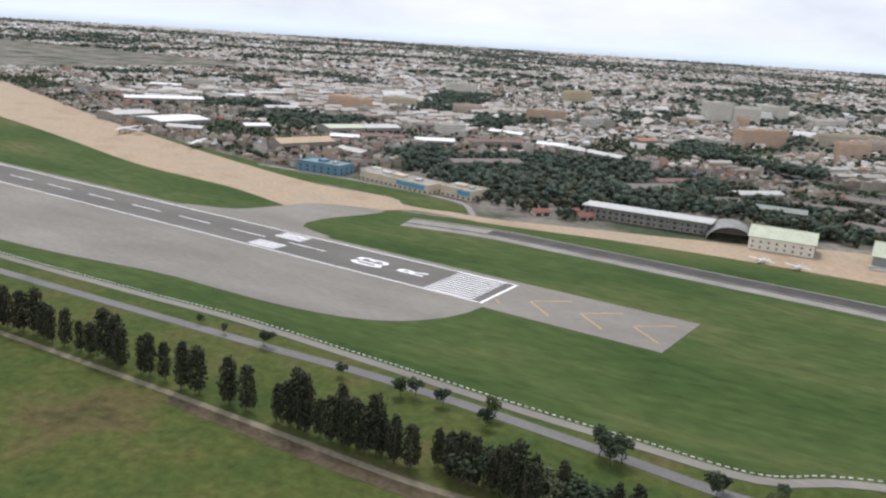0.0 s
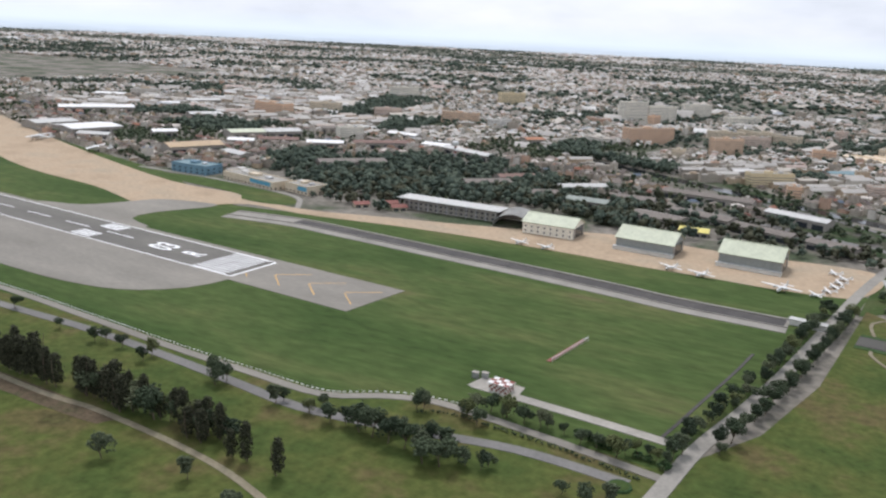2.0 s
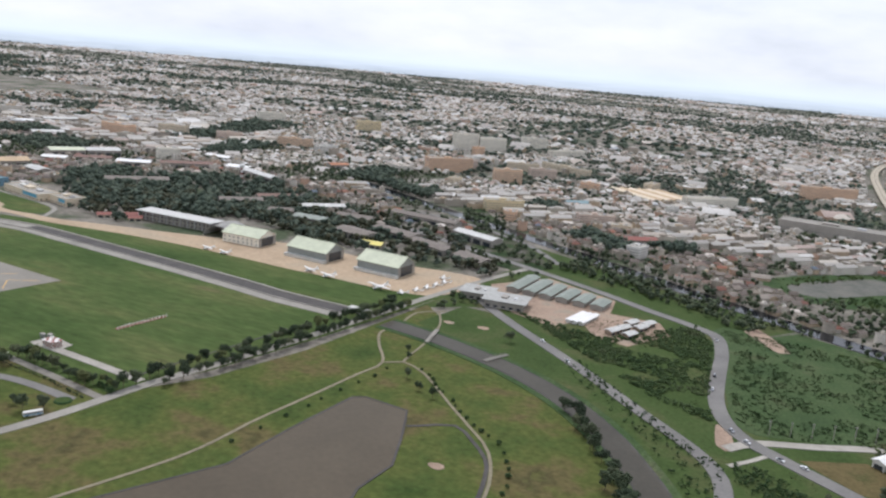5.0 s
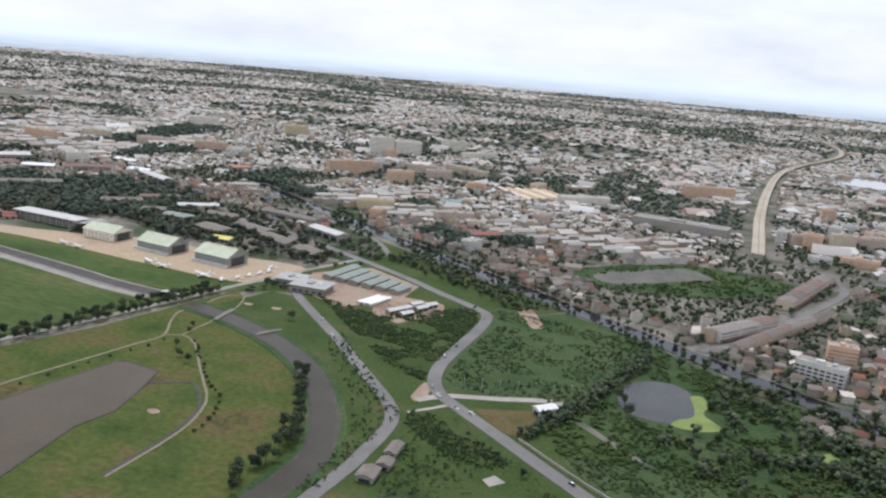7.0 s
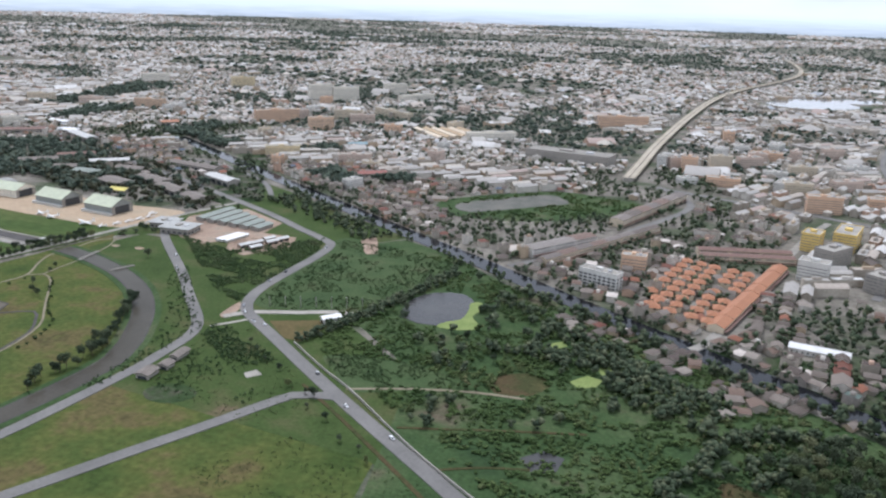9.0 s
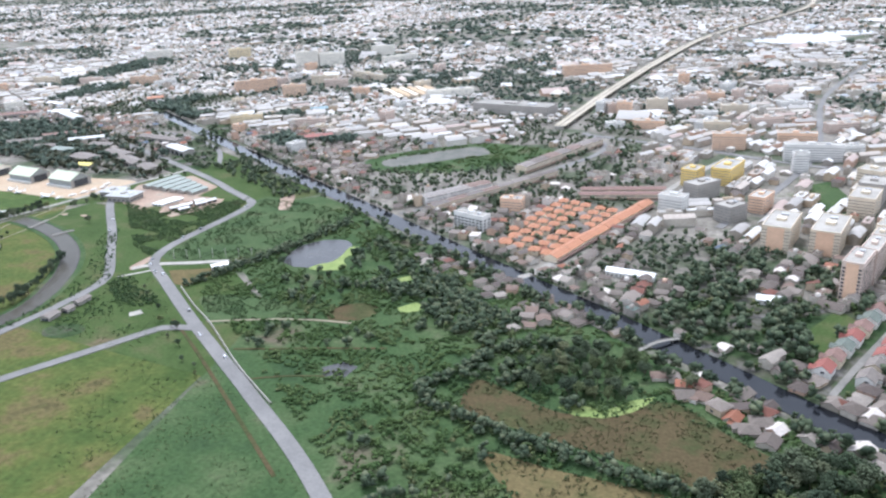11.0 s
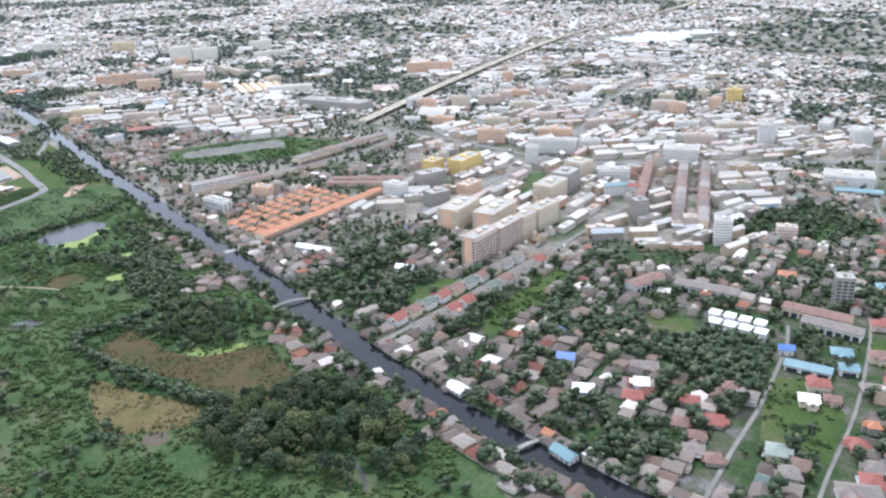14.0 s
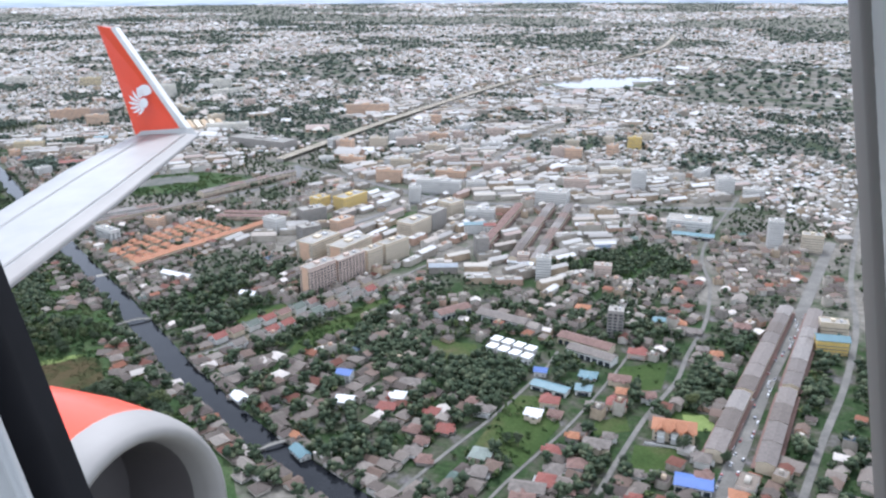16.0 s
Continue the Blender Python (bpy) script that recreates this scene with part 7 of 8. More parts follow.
def lattice(x0, y0, x1, y1, along, pair, lane):
    """House plots along the lanes of each district."""
    out = []
    for i, (s, a) in enumerate(zip(seeds, angle)):
        if not (x0 - 500 < s[0] < x1 + 500 and y0 - 500 < s[1] < y1 + 500):
            continue
        reach = 420 if s[1] < 2600 else 700
        u = np.arange(-reach, reach, along)
        v = np.arange(-reach, reach, 2 * pair + lane)
        v = np.sort(np.concatenate([v, v + pair]))
        g = np.stack(np.meshgrid(u, v), -1).reshape(-1, 2) + rng.normal(0, along * 0.09, (len(u) * len(v), 2))
        c, sn = math.cos(a), math.sin(a)
        p = np.stack([s[0] + c * g[:, 0] - sn * g[:, 1], s[1] + sn * g[:, 0] + c * g[:, 1]], 1)
        keep = (p[:, 0] > x0) & (p[:, 0] < x1) & (p[:, 1] > y0) & (p[:, 1] < y1)
        p = p[keep]
        if len(p):
            near = np.argmin(((p[:, None, :] - seeds[None]) ** 2).sum(-1), 1) == i
            p = p[near]
            out.append(np.column_stack([p, np.full(len(p), a), np.full(len(p), dense[i])]))
    return np.concatenate(out)


def in_view(p, margin=120):
    """The wedge of country that the flight looks over."""
    return (p[:, 0] > -1.62 * p[:, 1] - 350 - margin) & (p[:, 0] < 1560 + 0.12 * p[:, 1] + margin)


GROVES = [([(-420, 690), (-330, 640), (-200, 640), (-90, 700), (-130, 850), (-250, 930), (-330, 900), (-420, 800)], 800), ([(-520, 1060), (-470, 1100), (-540, 1300), (-620, 1260)], 260), ([(-731, 1180), (-640, 1230), (-760, 1700), (-930, 1720)], 620), ([(-240, 1040), (-170, 1080), (-190, 1210), (-250, 1200)], 150), ([(-120, 1000), (-40, 1010), (-50, 1060), (-130, 1050)], 90), ([(180, 900), (275, 850), (290, 890), (200, 950)], 120), ([(60, 1040), (120, 1060), (150, 1110), (80, 1110)], 90), ([(285, 905), (335, 920), (340, 960), (290, 945)], 50), ([(-215, 1060), (-50, 1000), (-40, 1040), (-200, 1110)], 120), ([(60, 1420), (180, 1540), (190, 1580), (60, 1480)], 140), ([(-800, 900), (-700, 860), (-640, 900), (-660, 1000), (-800, 1010)], 260), ([(-470, 750), (-420, 700), (-420, 830), (-460, 840)], 120), ([(-1000, 990), (-900, 930), (-830, 1040), (-940, 1090)], 200)]


def off_groves(p):
    keep = np.ones(len(p), bool)
    for poly, _ in GROVES:
        keep &= ~in_poly(p[:, :2], poly)
    return p[keep]


near_plots = lattice(-1700, 290, 1750, 2100, 11.5, 12.5, 5.5)
far_plots = lattice(-4600, 2100, 2300, 5600, 19, 21, 12)
near_plots = off_groves(near_plots[in_view(near_plots)])
terrace_plots = lattice(-1700, 690, 1750, 2100, 35, 13, 7)
terrace_plots = off_groves(terrace_plots[in_view(terrace_plots)])


def in_centre(p):
    return (p[:, 0] > 815) & (p[:, 0] < 1260) & (p[:, 1] > 690) & (p[:, 1] < 1330)


def terraced(p):
    """The town centre and some of the districts farther out are built in long terraces."""
    return in_centre(p) | ((p[:, 1] > 960) & ((p[:, 2] * 1000) % 1.0 < np.where(p[:, 0] < 450, 0.16, 0.42)))


terrace_plots = terrace_plots[terraced(terrace_plots)]
terrace_plots = terrace_plots[~blocked(terrace_plots[:, :2], 11.0)]
for shift in (-11.0, 11.0):
    ends = terrace_plots[:, :2] + shift * np.stack([np.cos(terrace_plots[:, 2]), np.sin(terrace_plots[:, 2])], 1)
    terrace_plots = terrace_plots[~blocked(ends, 3.0)]
small = near_plots[terraced(near_plots)]
near_plots = near_plots[~terraced(near_plots)]
far_plots = far_plots[in_view(far_plots)]
near_plots = near_plots[~blocked(near_plots[:, :2], 3.5)]
far_plots = far_plots[~blocked(far_plots[:, :2], 6.0)]
# nothing of the town lies between the flight line and the canal
side = np.interp(near_plots[:, 0], [c[0] for c in CANAL], [c[1] for c in CANAL])
bank = np.abs(near_plots[:, 1] - side) < 42
near_plots = near_plots[(near_plots[:, 1] > side - 6) | ((near_plots[:, 0] > 560) & bank & (rng.random(len(near_plots)) < 0.8)) | (near_plots[:, 0] < 100)]
near_plots = near_plots[~((near_plots[:, 0] < 240) & (near_plots[:, 1] < 560)) & ~((near_plots[:, 0] > 150) & (near_plots[:, 0] < 560) & (near_plots[:, 1] < 700))]
near_plots = near_plots[~((near_plots[:, 0] < 210) & (near_plots[:, 0] > -420) & (near_plots[:, 1] < 760))]


# houses on the near bank of the canal
bank_line = smooth_line(CANAL, 10.0)
step = np.gradient(bank_line, axis=0)
step /= np.linalg.norm(step, axis=1)[:, None]
rows = []
for off, chance in ((-16, 0.7), (-25, 0.55), (-34, 0.35), (16.5, 0.75)):
    b = bank_line + np.stack([-step[:, 1], step[:, 0]], 1) * off
    keep = (b[:, 0] > 700) & (rng.random(len(b)) < np.where(b[:, 0] > 1010, chance, chance * 0.45 * (value_noise(b, 60, 8) > 0.45)))
    rows.append(np.column_stack([b[keep], np.arctan2(step[keep, 1], step[keep, 0]), np.ones(keep.sum())]))
cluster = scatter([(908, 408), (940, 418), (956, 394), (942, 384)], 60)
cluster = np.concatenate([cluster, scatter([(661, 537), (679, 569), (727, 541), (704, 510)], 60), scatter([(755, 503), (776, 520), (784, 493), (764, 477)], 30), scatter([(792, 477), (813, 494), (827, 452), (806, 433)], 50), scatter([(957, 382), (984, 392), (1004, 352), (979, 356)], 70)])
spaced = [cluster[0]]
for c in cluster:
    if min(np.hypot(*(c - o)) for o in spaced) > 9.5:
        spaced.append(c)
rows.append(np.array([(c[0], c[1], rng.uniform(0, 1.5), 1.0) for c in spaced]))
bank_plots = np.concatenate(rows)


def split_plots(p, grove_size, seed, green):
    n = value_noise(p[:, :2], grove_size, seed) * 0.65 + value_noise(p[:, :2], grove_size / 3.1, seed + 1) * 0.35
    house = (rng.random(len(p)) < p[:, 3]) & (n < green)
    return p[house], p[~house]


near_house, near_tree = split_plots(near_plots, 130, 21, 0.575)
# single houses fill the gaps between the terraces
small = small[(rng.random(len(small)) < 0.5) & ~blocked(small[:, :2], 4.0)]
gap_to = np.array([np.min(np.hypot(terrace_plots[:, 0] - x, terrace_plots[:, 1] - y)) for x, y in small[:, :2]])
near_house = np.concatenate([near_house, small[gap_to > 21]])
near_tree = np.concatenate([near_tree, small[(gap_to > 13) & (gap_to < 16)][::5]])
first_bank = len(near_house)
near_house = np.concatenate([near_house, bank_plots])
far_house, far_tree = split_plots(far_plots, 420, 31, 0.51)


def houses(name, p, size, label, big=0.05, roofs=M_ROOFS, low=False, stretch=0.0):
    """Pitched, hipped and flat houses in one mesh: walls and roofs as loose pieces."""
    n = len(p)
    kind = rng.choice(3, n, p=(0.6, 0.4, 0.0) if low else (0.66, 0.0, 0.34) if stretch else (0.50, 0.28, 0.22))
    w = rng.uniform(0.68, 1.02, n) * size
    d = rng.uniform(0.72, 1.15, n) * size
    h = np.where(kind == 2, rng.choice([6.5, 9.0, 12.0] if stretch else [5.8, 8.5, 11.0], n, p=(0.62, 0.3, 0.08)), rng.choice([2.7, 4.6] if low else [5.5, 8.5] if stretch else [3.2, 5.8], n, p=(0.5, 0.5)))
    large = rng.random(n) < big
    if stretch:
        w = rng.uniform(0.75, 1.0, n) * stretch
    w, d, h = np.where(large, w * 1.9, w), np.where(large, d * 1.25, d), np.where(large & (kind == 2), h * 1.5, h)
    rise = rng.uniform(0.20, 0.30, n) * np.minimum(w, d)
    turn = p[:, 2] + np.where(rng.random(n) < (0.0 if stretch else 0.4), math.pi / 2, 0) + rng.normal(0, 0.05 if not stretch else 0.012, n)
    V, F, S, base = [], [], [], 0
    c, s = np.cos(turn), np.sin(turn)

    def put(idx, local, faces, slot):
        nonlocal base
        k, m = len(idx), local.shape[1]
        x, y = local[..., 0], local[..., 1]
        V.append(np.stack([p[idx, 0, None] + c[idx, None] * x - s[idx, None] * y, p[idx, 1, None] + s[idx, None] * x + c[idx, None] * y, local[..., 2]], -1).reshape(-1, 3))
        for f in faces:
            F.append((np.array(f)[None] + base + m * np.arange(k)[:, None]))
            S.append(slot)
        base += k * m

    for k in range(3):
        i = np.where(kind == k)[0]
        a, b, hh, r = w[i] / 2, d[i] / 2, h[i], rise[i]
        z = np.zeros_like(a)
        e = 0.6
        corners = [(-a, -b), (a, -b), (a, b), (-a, b)]
        if k == 0:
            loc = np.stack([np.stack([x, y, z - 0.2], -1) for x, y in corners] + [np.stack([x, y, hh], -1) for x, y in corners] + [np.stack([-a, z, hh + r], -1), np.stack([a, z, hh + r], -1)], 1)
            put(i, loc, [(0, 1, 5, 4), (1, 2, 6, 5), (2, 3, 7, 6), (3, 0, 4, 7), (5, 6, 9), (7, 4, 8)], 0)
            lo = hh - r * e / b + 0.12
            loc = np.stack([np.stack([-a - e, -b - e, lo], -1), np.stack([a + e, -b - e, lo], -1), np.stack([a + e, z, hh + r + 0.12], -1), np.stack([-a - e, z, hh + r + 0.12], -1), np.stack([a + e, b + e, lo], -1), np.stack([-a - e, b + e, lo], -1)], 1)
            put(i, loc, [(0, 1, 2, 3), (3, 2, 4, 5)], 1)
        elif k == 1:
            loc = np.stack([np.stack([x, y, z - 0.2], -1) for x, y in corners] + [np.stack([x, y, hh], -1) for x, y in corners], 1)
            put(i, loc, [(0, 1, 5, 4), (1, 2, 6, 5), (2, 3, 7, 6), (3, 0, 4, 7)], 0)
            q = np.maximum(b - a, 0.2) * 0.9
            loc = np.stack([np.stack([x * 1.0 + np.sign(x) * e, y + np.sign(y) * e, hh - 0.1], -1) for x, y in corners] + [np.stack([z, -q, hh + r], -1), np.stack([z, q, hh + r], -1)], 1)
            put(i, loc, [(0, 1, 4), (1, 2, 5, 4), (2, 3, 5), (3, 0, 4, 5)], 1)
        else:
            loc = np.stack([np.stack([x, y, z - 0.2], -1) for x, y in corners] + [np.stack([x, y, hh + 0.6], -1) for x, y in corners], 1)
            put(i, loc, [(0, 1, 5, 4), (1, 2, 6, 5), (2, 3, 7, 6), (3, 0, 4, 7)], 0)
            loc = np.stack([np.stack([x * 0.97, y * 0.97, hh], -1) for x, y in corners], 1)
            put(i, loc, [(0, 1, 2, 3)], 1)
            ha, hb = a * 0.35, b * 0.3
            loc = np.stack([np.stack([x, y, hh], -1) for x, y in ((-ha, -hb), (ha, -hb), (ha, hb), (-ha, hb))] + [np.stack([x, y, hh + 2.4], -1) for x, y in ((-ha, -hb), (ha, -hb), (ha, hb), (-ha, hb))], 1)
            put(i, loc, [(0, 1, 5, 4), (1, 2, 6, 5), (2, 3, 7, 6), (3, 0, 4, 7), (4, 5, 6, 7)], 0)
    return tagged(bulk(name, np.concatenate(V), F, S, [M_WALLS, roofs]), label, "houses", kind="stuff")


# the nearest houses are things of their own
def house_kinds():
    out = []
    for i in range(14):
        w, d, h = rng.uniform(7.5, 11), rng.uniform(9, 12.5), float(rng.choice([2.8, 2.8, 5.0]))
        flat_top = i in (3, 9)
        if flat_top:
            wall = boxed(-w / 2, -d / 2, -0.3, w / 2, d / 2, h + 0.5)
            roof = boxed(-w / 2 - 0.3, -d / 2 - 0.3, h + 0.5, w / 2 + 0.3, d / 2 + 0.3, h + 0.75)
        elif i % 2:
            wall, roof = boxed(-w / 2, -d / 2, -0.3, w / 2, d / 2, h), hip(bmesh.new(), w, d, h + 0.1, 2.4, 1.0)
        else:
            wall, roof = gabled_body(w, d, h, 2.3, "y"), gable(bmesh.new(), w, d, h, 2.3, 0.9, 0.2, "y")
        if not flat_top and i % 3 != 1:
            wing = -w * 0.2 if i % 2 else w * 0.2
            box(wall, wing - w * 0.25, -d / 2 - 3.0, -0.3, wing + w * 0.25, -d / 2 - 0.02, 2.7)
            gable_part = [(wing - w * 0.32, -d / 2 - 3.5, 2.6), (wing + w * 0.32, -d / 2 - 3.5, 2.6), (wing + w * 0.32, -d / 2, 3.4), (wing - w * 0.32, -d / 2, 3.4)]
            v = [roof.verts.new(q) for q in gable_part] + [roof.verts.new((q[0], q[1], q[2] + 0.18)) for q in gable_part]
            for f in ((3, 2, 1, 0), (4, 5, 6, 7), (0, 1, 5, 4), (1, 2, 6, 5), (2, 3, 7, 6), (3, 0, 4, 7)):
                roof.faces.new([v[k] for k in f])
        out.append((mesh_from("wall", wall, M_WALL), mesh_from("roof", roof, M_ROOF), w, d, h))
    return out


KINDS = house_kinds()
close = np.argsort(np.hypot((near_house[:, 0] - 1170) * 0.5, near_house[:, 1] - 350))[:215]
rest = np.ones(len(near_house), bool)
rest[close] = False
for i in close:
    x, y, a, _ = near_house[i]
    wall, roof, w, d, h = KINDS[int(rng.integers(len(KINDS)))]
    two = h > 4
    e = empty("house", pose(x, y, 0.0, 0, 0, math.degrees(a) + float(rng.choice([0, 90, 180, 270])) + rng.uniform(-6, 6)), ("two-storey" if two else "one-storey") + " family house with weathered roof among gardens", "house", "garden houses")
    shared("wall", wall, e, Matrix.Identity(4))
    shared("roof", roof, e, Matrix.Identity(4))
    for k in (1, 3):
        shared("window", WIN["small"], e, pose(0, 0, 0, 0, 0, 90 * k) @ pose(1.2 * (-1) ** k, -(d if k % 2 == 0 else w) / 2 - 0.02, (3.9 if two else 1.0)))
    if two:
        shared("window", WIN["wide"], e, pose(0, 0, 0, 0, 0, 90) @ pose(-1.2, -w / 2 - 0.02, 1.0))
bank_rest = rest.copy()
bank_rest[:first_bank] = False
rest[first_bank:] = False
houses("canal_bank_houses", near_house[bank_rest], 9.3, "low weathered houses crowded along the canal bank", 0.05, M_ROOFS, True)
left = near_house[rest]
core = in_centre(terrace_plots)
houses("centre_terraces", terrace_plots[core], 10.5, "long shop terraces with grey and brown roofs in the town centre", 0.0, M_HAZED_ROOFS, False, 32.0)
houses("outer_terraces", terrace_plots[~core], 10.5, "long terraces with pale roofs in the outer town", 0.0, M_HAZED_ROOFS, False, 32.0)
houses("town_houses", left[left[:, 1] < 1000], 9.8, "dense low town houses with grey, brown and red roofs")
houses("outer_town_houses", left[left[:, 1] >= 1000], 9.8, "dense outer town houses with roofs paled for haze", 0.06, M_HAZED_ROOFS)
houses("far_town_houses", far_house, 15.5, "far town houses with mixed pale roofs", 0.08, M_HAZED_ROOFS)

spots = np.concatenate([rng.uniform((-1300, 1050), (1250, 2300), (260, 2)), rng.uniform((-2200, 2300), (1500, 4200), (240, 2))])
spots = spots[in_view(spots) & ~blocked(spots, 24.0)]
houses("town_halls", np.column_stack([spots, rng.uniform(0, 1.5, len(spots)), np.ones(len(spots))]), 27.0, "larger halls and shop blocks among the town houses", 0.45, M_HAZED_ROOFS)

# trees between the houses
t = np.concatenate([near_tree[:, :2], near_tree[:, :2] + rng.normal(0, 4.5, (len(near_tree), 2))])
gap = near_plots[rng.random(len(near_plots)) < np.where(near_plots[:, 1] < 760, 0.85, 0.36)][:, :2]
gap = gap + np.stack([rng.choice([-6.2, 6.2], len(gap)), rng.choice([-6.2, 6.2], len(gap))], 1)
t = np.concatenate([t, gap])
t = t[~blocked(t, 0.0)]
more_near = near_plots[(near_plots[:, 1] < 760) & (rng.random(len(near_plots)) < 0.6)][:, :2]
more_near = more_near + np.stack([rng.choice([-6.5, 6.5], len(more_near)), rng.uniform(-3, 3, len(more_near))], 1)
t = np.concatenate([t, more_near[~blocked(more_near, 0.0)]])
lawn = t[(t[:, 1] < 640) & (t[:, 0] > 900)]
pick = rng.random(len(lawn))
belt("garden_trees", [lawn[pick < 0.42]], M_LEAF, "large garden trees between the houses by the canal", (7, 13.5), 1.0, 16, 0.92)
belt("garden_young_trees", [lawn[(pick > 0.42) & (pick < 0.6)]], M_YOUNG, "lighter garden trees between the houses", (4, 8), 1.0, 12, 0.85)
belt("garden_bushes", [lawn[pick >= 0.6]], M_SCRUB, "garden bushes between the houses", (2.0, 5.0), 1.2, 8, 1.0)
more = t[~((t[:, 1] < 640) & (t[:, 0] > 900))]
mid = more[more[:, 1] < 1250]
core = (mid[:, 0] > 800) & (mid[:, 0] < 1260) & (mid[:, 1] > 660)
mid = mid[rng.random(len(mid)) < np.where(core, 0.45, 0.8)]
belt("town_trees", [mid], M_LEAF, "dark green trees among the town houses", (5, 10), 0.9, 3, 1.15)
belt("farther_town_trees", [more[more[:, 1] >= 1250][::3]], M_HAZED_LEAF, "dark green trees among farther town houses", (6, 11), 1.1, 2, 2.0, 0.6)
belt("far_trees", [far_tree[::3, :2]], M_HAZED_LEAF, "dark trees among far houses", (9, 16), 0.6, 1, 3.2, 0.5)
wild = scatter([(1170, 470), (1290, 470), (1290, 540), (1235, 545), (1240, 500), (1180, 540), (1130, 540), (1120, 470)], 420)
line = smooth_line(CANAL, 7.0)
d = np.gradient(line, axis=0)
d /= np.linalg.norm(d, axis=1)[:, None]
banks = np.concatenate([line + np.stack([-d[:, 1], d[:, 0]], 1) * o for o in (13.5, -13.5)]) + rng.normal(0, 1.5, (2 * len(line), 2))
banks = banks[(rng.random(len(banks)) < 0.72) & (banks[:, 0] > 200)]
side = line + np.stack([-d[:, 1], d[:, 0]], 1) * -21 + rng.normal(0, 5.0, (len(line), 2))
side = side[(rng.random(len(side)) < 0.6) & (side[:, 0] > 560)]
belt("near_bank_trees", [side], M_LEAF, "large spreading trees between the canal bank houses", (7, 12), 1.0, 16, 0.9)
belt("bank_trees", [banks], M_LEAF, "leafy trees leaning over the canal banks", (4, 8), 1.0, 10)
belt("canal_wood", [wild[~blocked(wild, 0.0)], *(w[~blocked(w, 0.0)] for w in (scatter(z, n) for z, n in (([(1226, 479), (1246, 511), (1291, 494), (1297, 469), (1281, 429), (1256, 430)], 170), ([(1294, 674), (1320, 709), (1364, 664), (1364, 599), (1340, 597)], 170), ([(1406, 505), (1424, 593), (1444, 530), (1427, 500)], 90), ([(1367, 382), (1380, 418), (1403, 399), (1395, 370), (1371, 359)], 60))))], M_LEAF, "dense wood between the houses by the canal", (5, 10), 1.0, 10)
plots = np.concatenate([scatter([(1293, 389), (1290, 470), (1322, 480), (1340, 440), (1332, 378)], 140), scatter([(1086, 450), (1108, 500), (1110, 600), (1096, 610), (1072, 500)], 260), scatter([(1355, 552), (1392, 580), (1396, 528), (1365, 506)], 40), scatter([(1215, 760), (1300, 900), (1330, 880), (1375, 820), (1340, 770)], 500), scatter([(455, 800), (560, 830), (660, 960), (600, 985), (520, 985), (420, 870)], 1500)])
waste = scatter([(1215, 760), (1300, 900), (1330, 880), (1375, 820), (1340, 770)], 230)
belt("wasteland_trees", [waste], M_LEAF, "dark trees growing over the wasteland", (5, 10), 1.0, 9)
plots = plots[~in_poly(plots, [(440, 845), (525, 975), (565, 930), (470, 815)])]
belt("plot_scrub", [plots[value_noise(plots, 12, 27) > 0.4]], M_CARPET, "scrub on empty plots", (1.0, 3.2), 1.7, 6, 1.5)

strip = np.concatenate([scatter([(150, 720), (210, 700), (230, 740), (120, 900), (40, 1000), (20, 980)], 130), scatter([(186, 530), (250, 585), (230, 735), (120, 800), (200, 720)], 90), scatter([(235, 745), (330, 700), (395, 665), (425, 650), (450, 685), (340, 740), (240, 800)], 260)])
strip = away(away(strip, ROAD_B, 9), FIELD_ROAD, 8)
for shed in WARE:
    strip = strip[np.hypot(strip[:, 0] - shed[0], strip[:, 1] - shed[1]) > shed[2] * 0.5]
strip = strip[~in_poly(strip, [(190, 590), (300, 585), (380, 620), (330, 700), (250, 700), (190, 650)])]
belt("roadside_wood", [strip], M_LEAF, "rough trees and scrub between the sheds and the canal", (2.5, 8), 1.1, 9, 1.1)
wood = np.concatenate([scatter(poly, n) for poly, n in GROVES])
wood = wood[~blocked(wood, 0.0)]
belt("town_groves", [wood], M_HAZED_LEAF, "dull green groves between the town districts", (6, 13), 1.0, 8, 1.1)
# grove behind the hangars
q = np.concatenate([scatter([(-330, 600), (-190, 585), (-180, 640), (-200, 700), (-90, 690), (-6, 668), (60, 690), (40, 760), (-120, 800), (-330, 760)], 900), scatter([(-20, 660), (200, 650), (190, 780), (60, 800), (-20, 830), (-200, 900), (-160, 760)], 520)])
q = q[~blocked(q, -2.0)]
belt("airport_grove", [q[::2]], M_HAZED_LEAF, "dense dark trees behind the hangars", (6, 12), 1.0, 9)
belt("airport_pines", [q[1::2]], M_PINE, "dull dark trees between the airport sheds", (6, 12), 1.0, 9)
# country beyond the town: tree belts and pale sheds in the distance
n = 13000
rad, th = np.sqrt(rng.uniform(5300 ** 2, 11300 ** 2, n)), rng.uniform(radians(75), radians(160), n)
q = np.stack([600 + rad * np.cos(th), rad * np.sin(th)], 1)
q = q[in_view(q, 300)]
keep = value_noise(q, 700, 41) > 0.5
belt("far_tree_belts", [q[keep]], M_HAZED_LEAF, "far tree belts across the plain", (10, 20), 2.6, 2, 1.5)
houses("far_sheds", np.column_stack([q[~keep], rng.uniform(0, 3, (~keep).sum()), np.ones((~keep).sum())]), 34.0, "far pale sheds and houses across the plain", 0.2, M_HAZED_ROOFS)


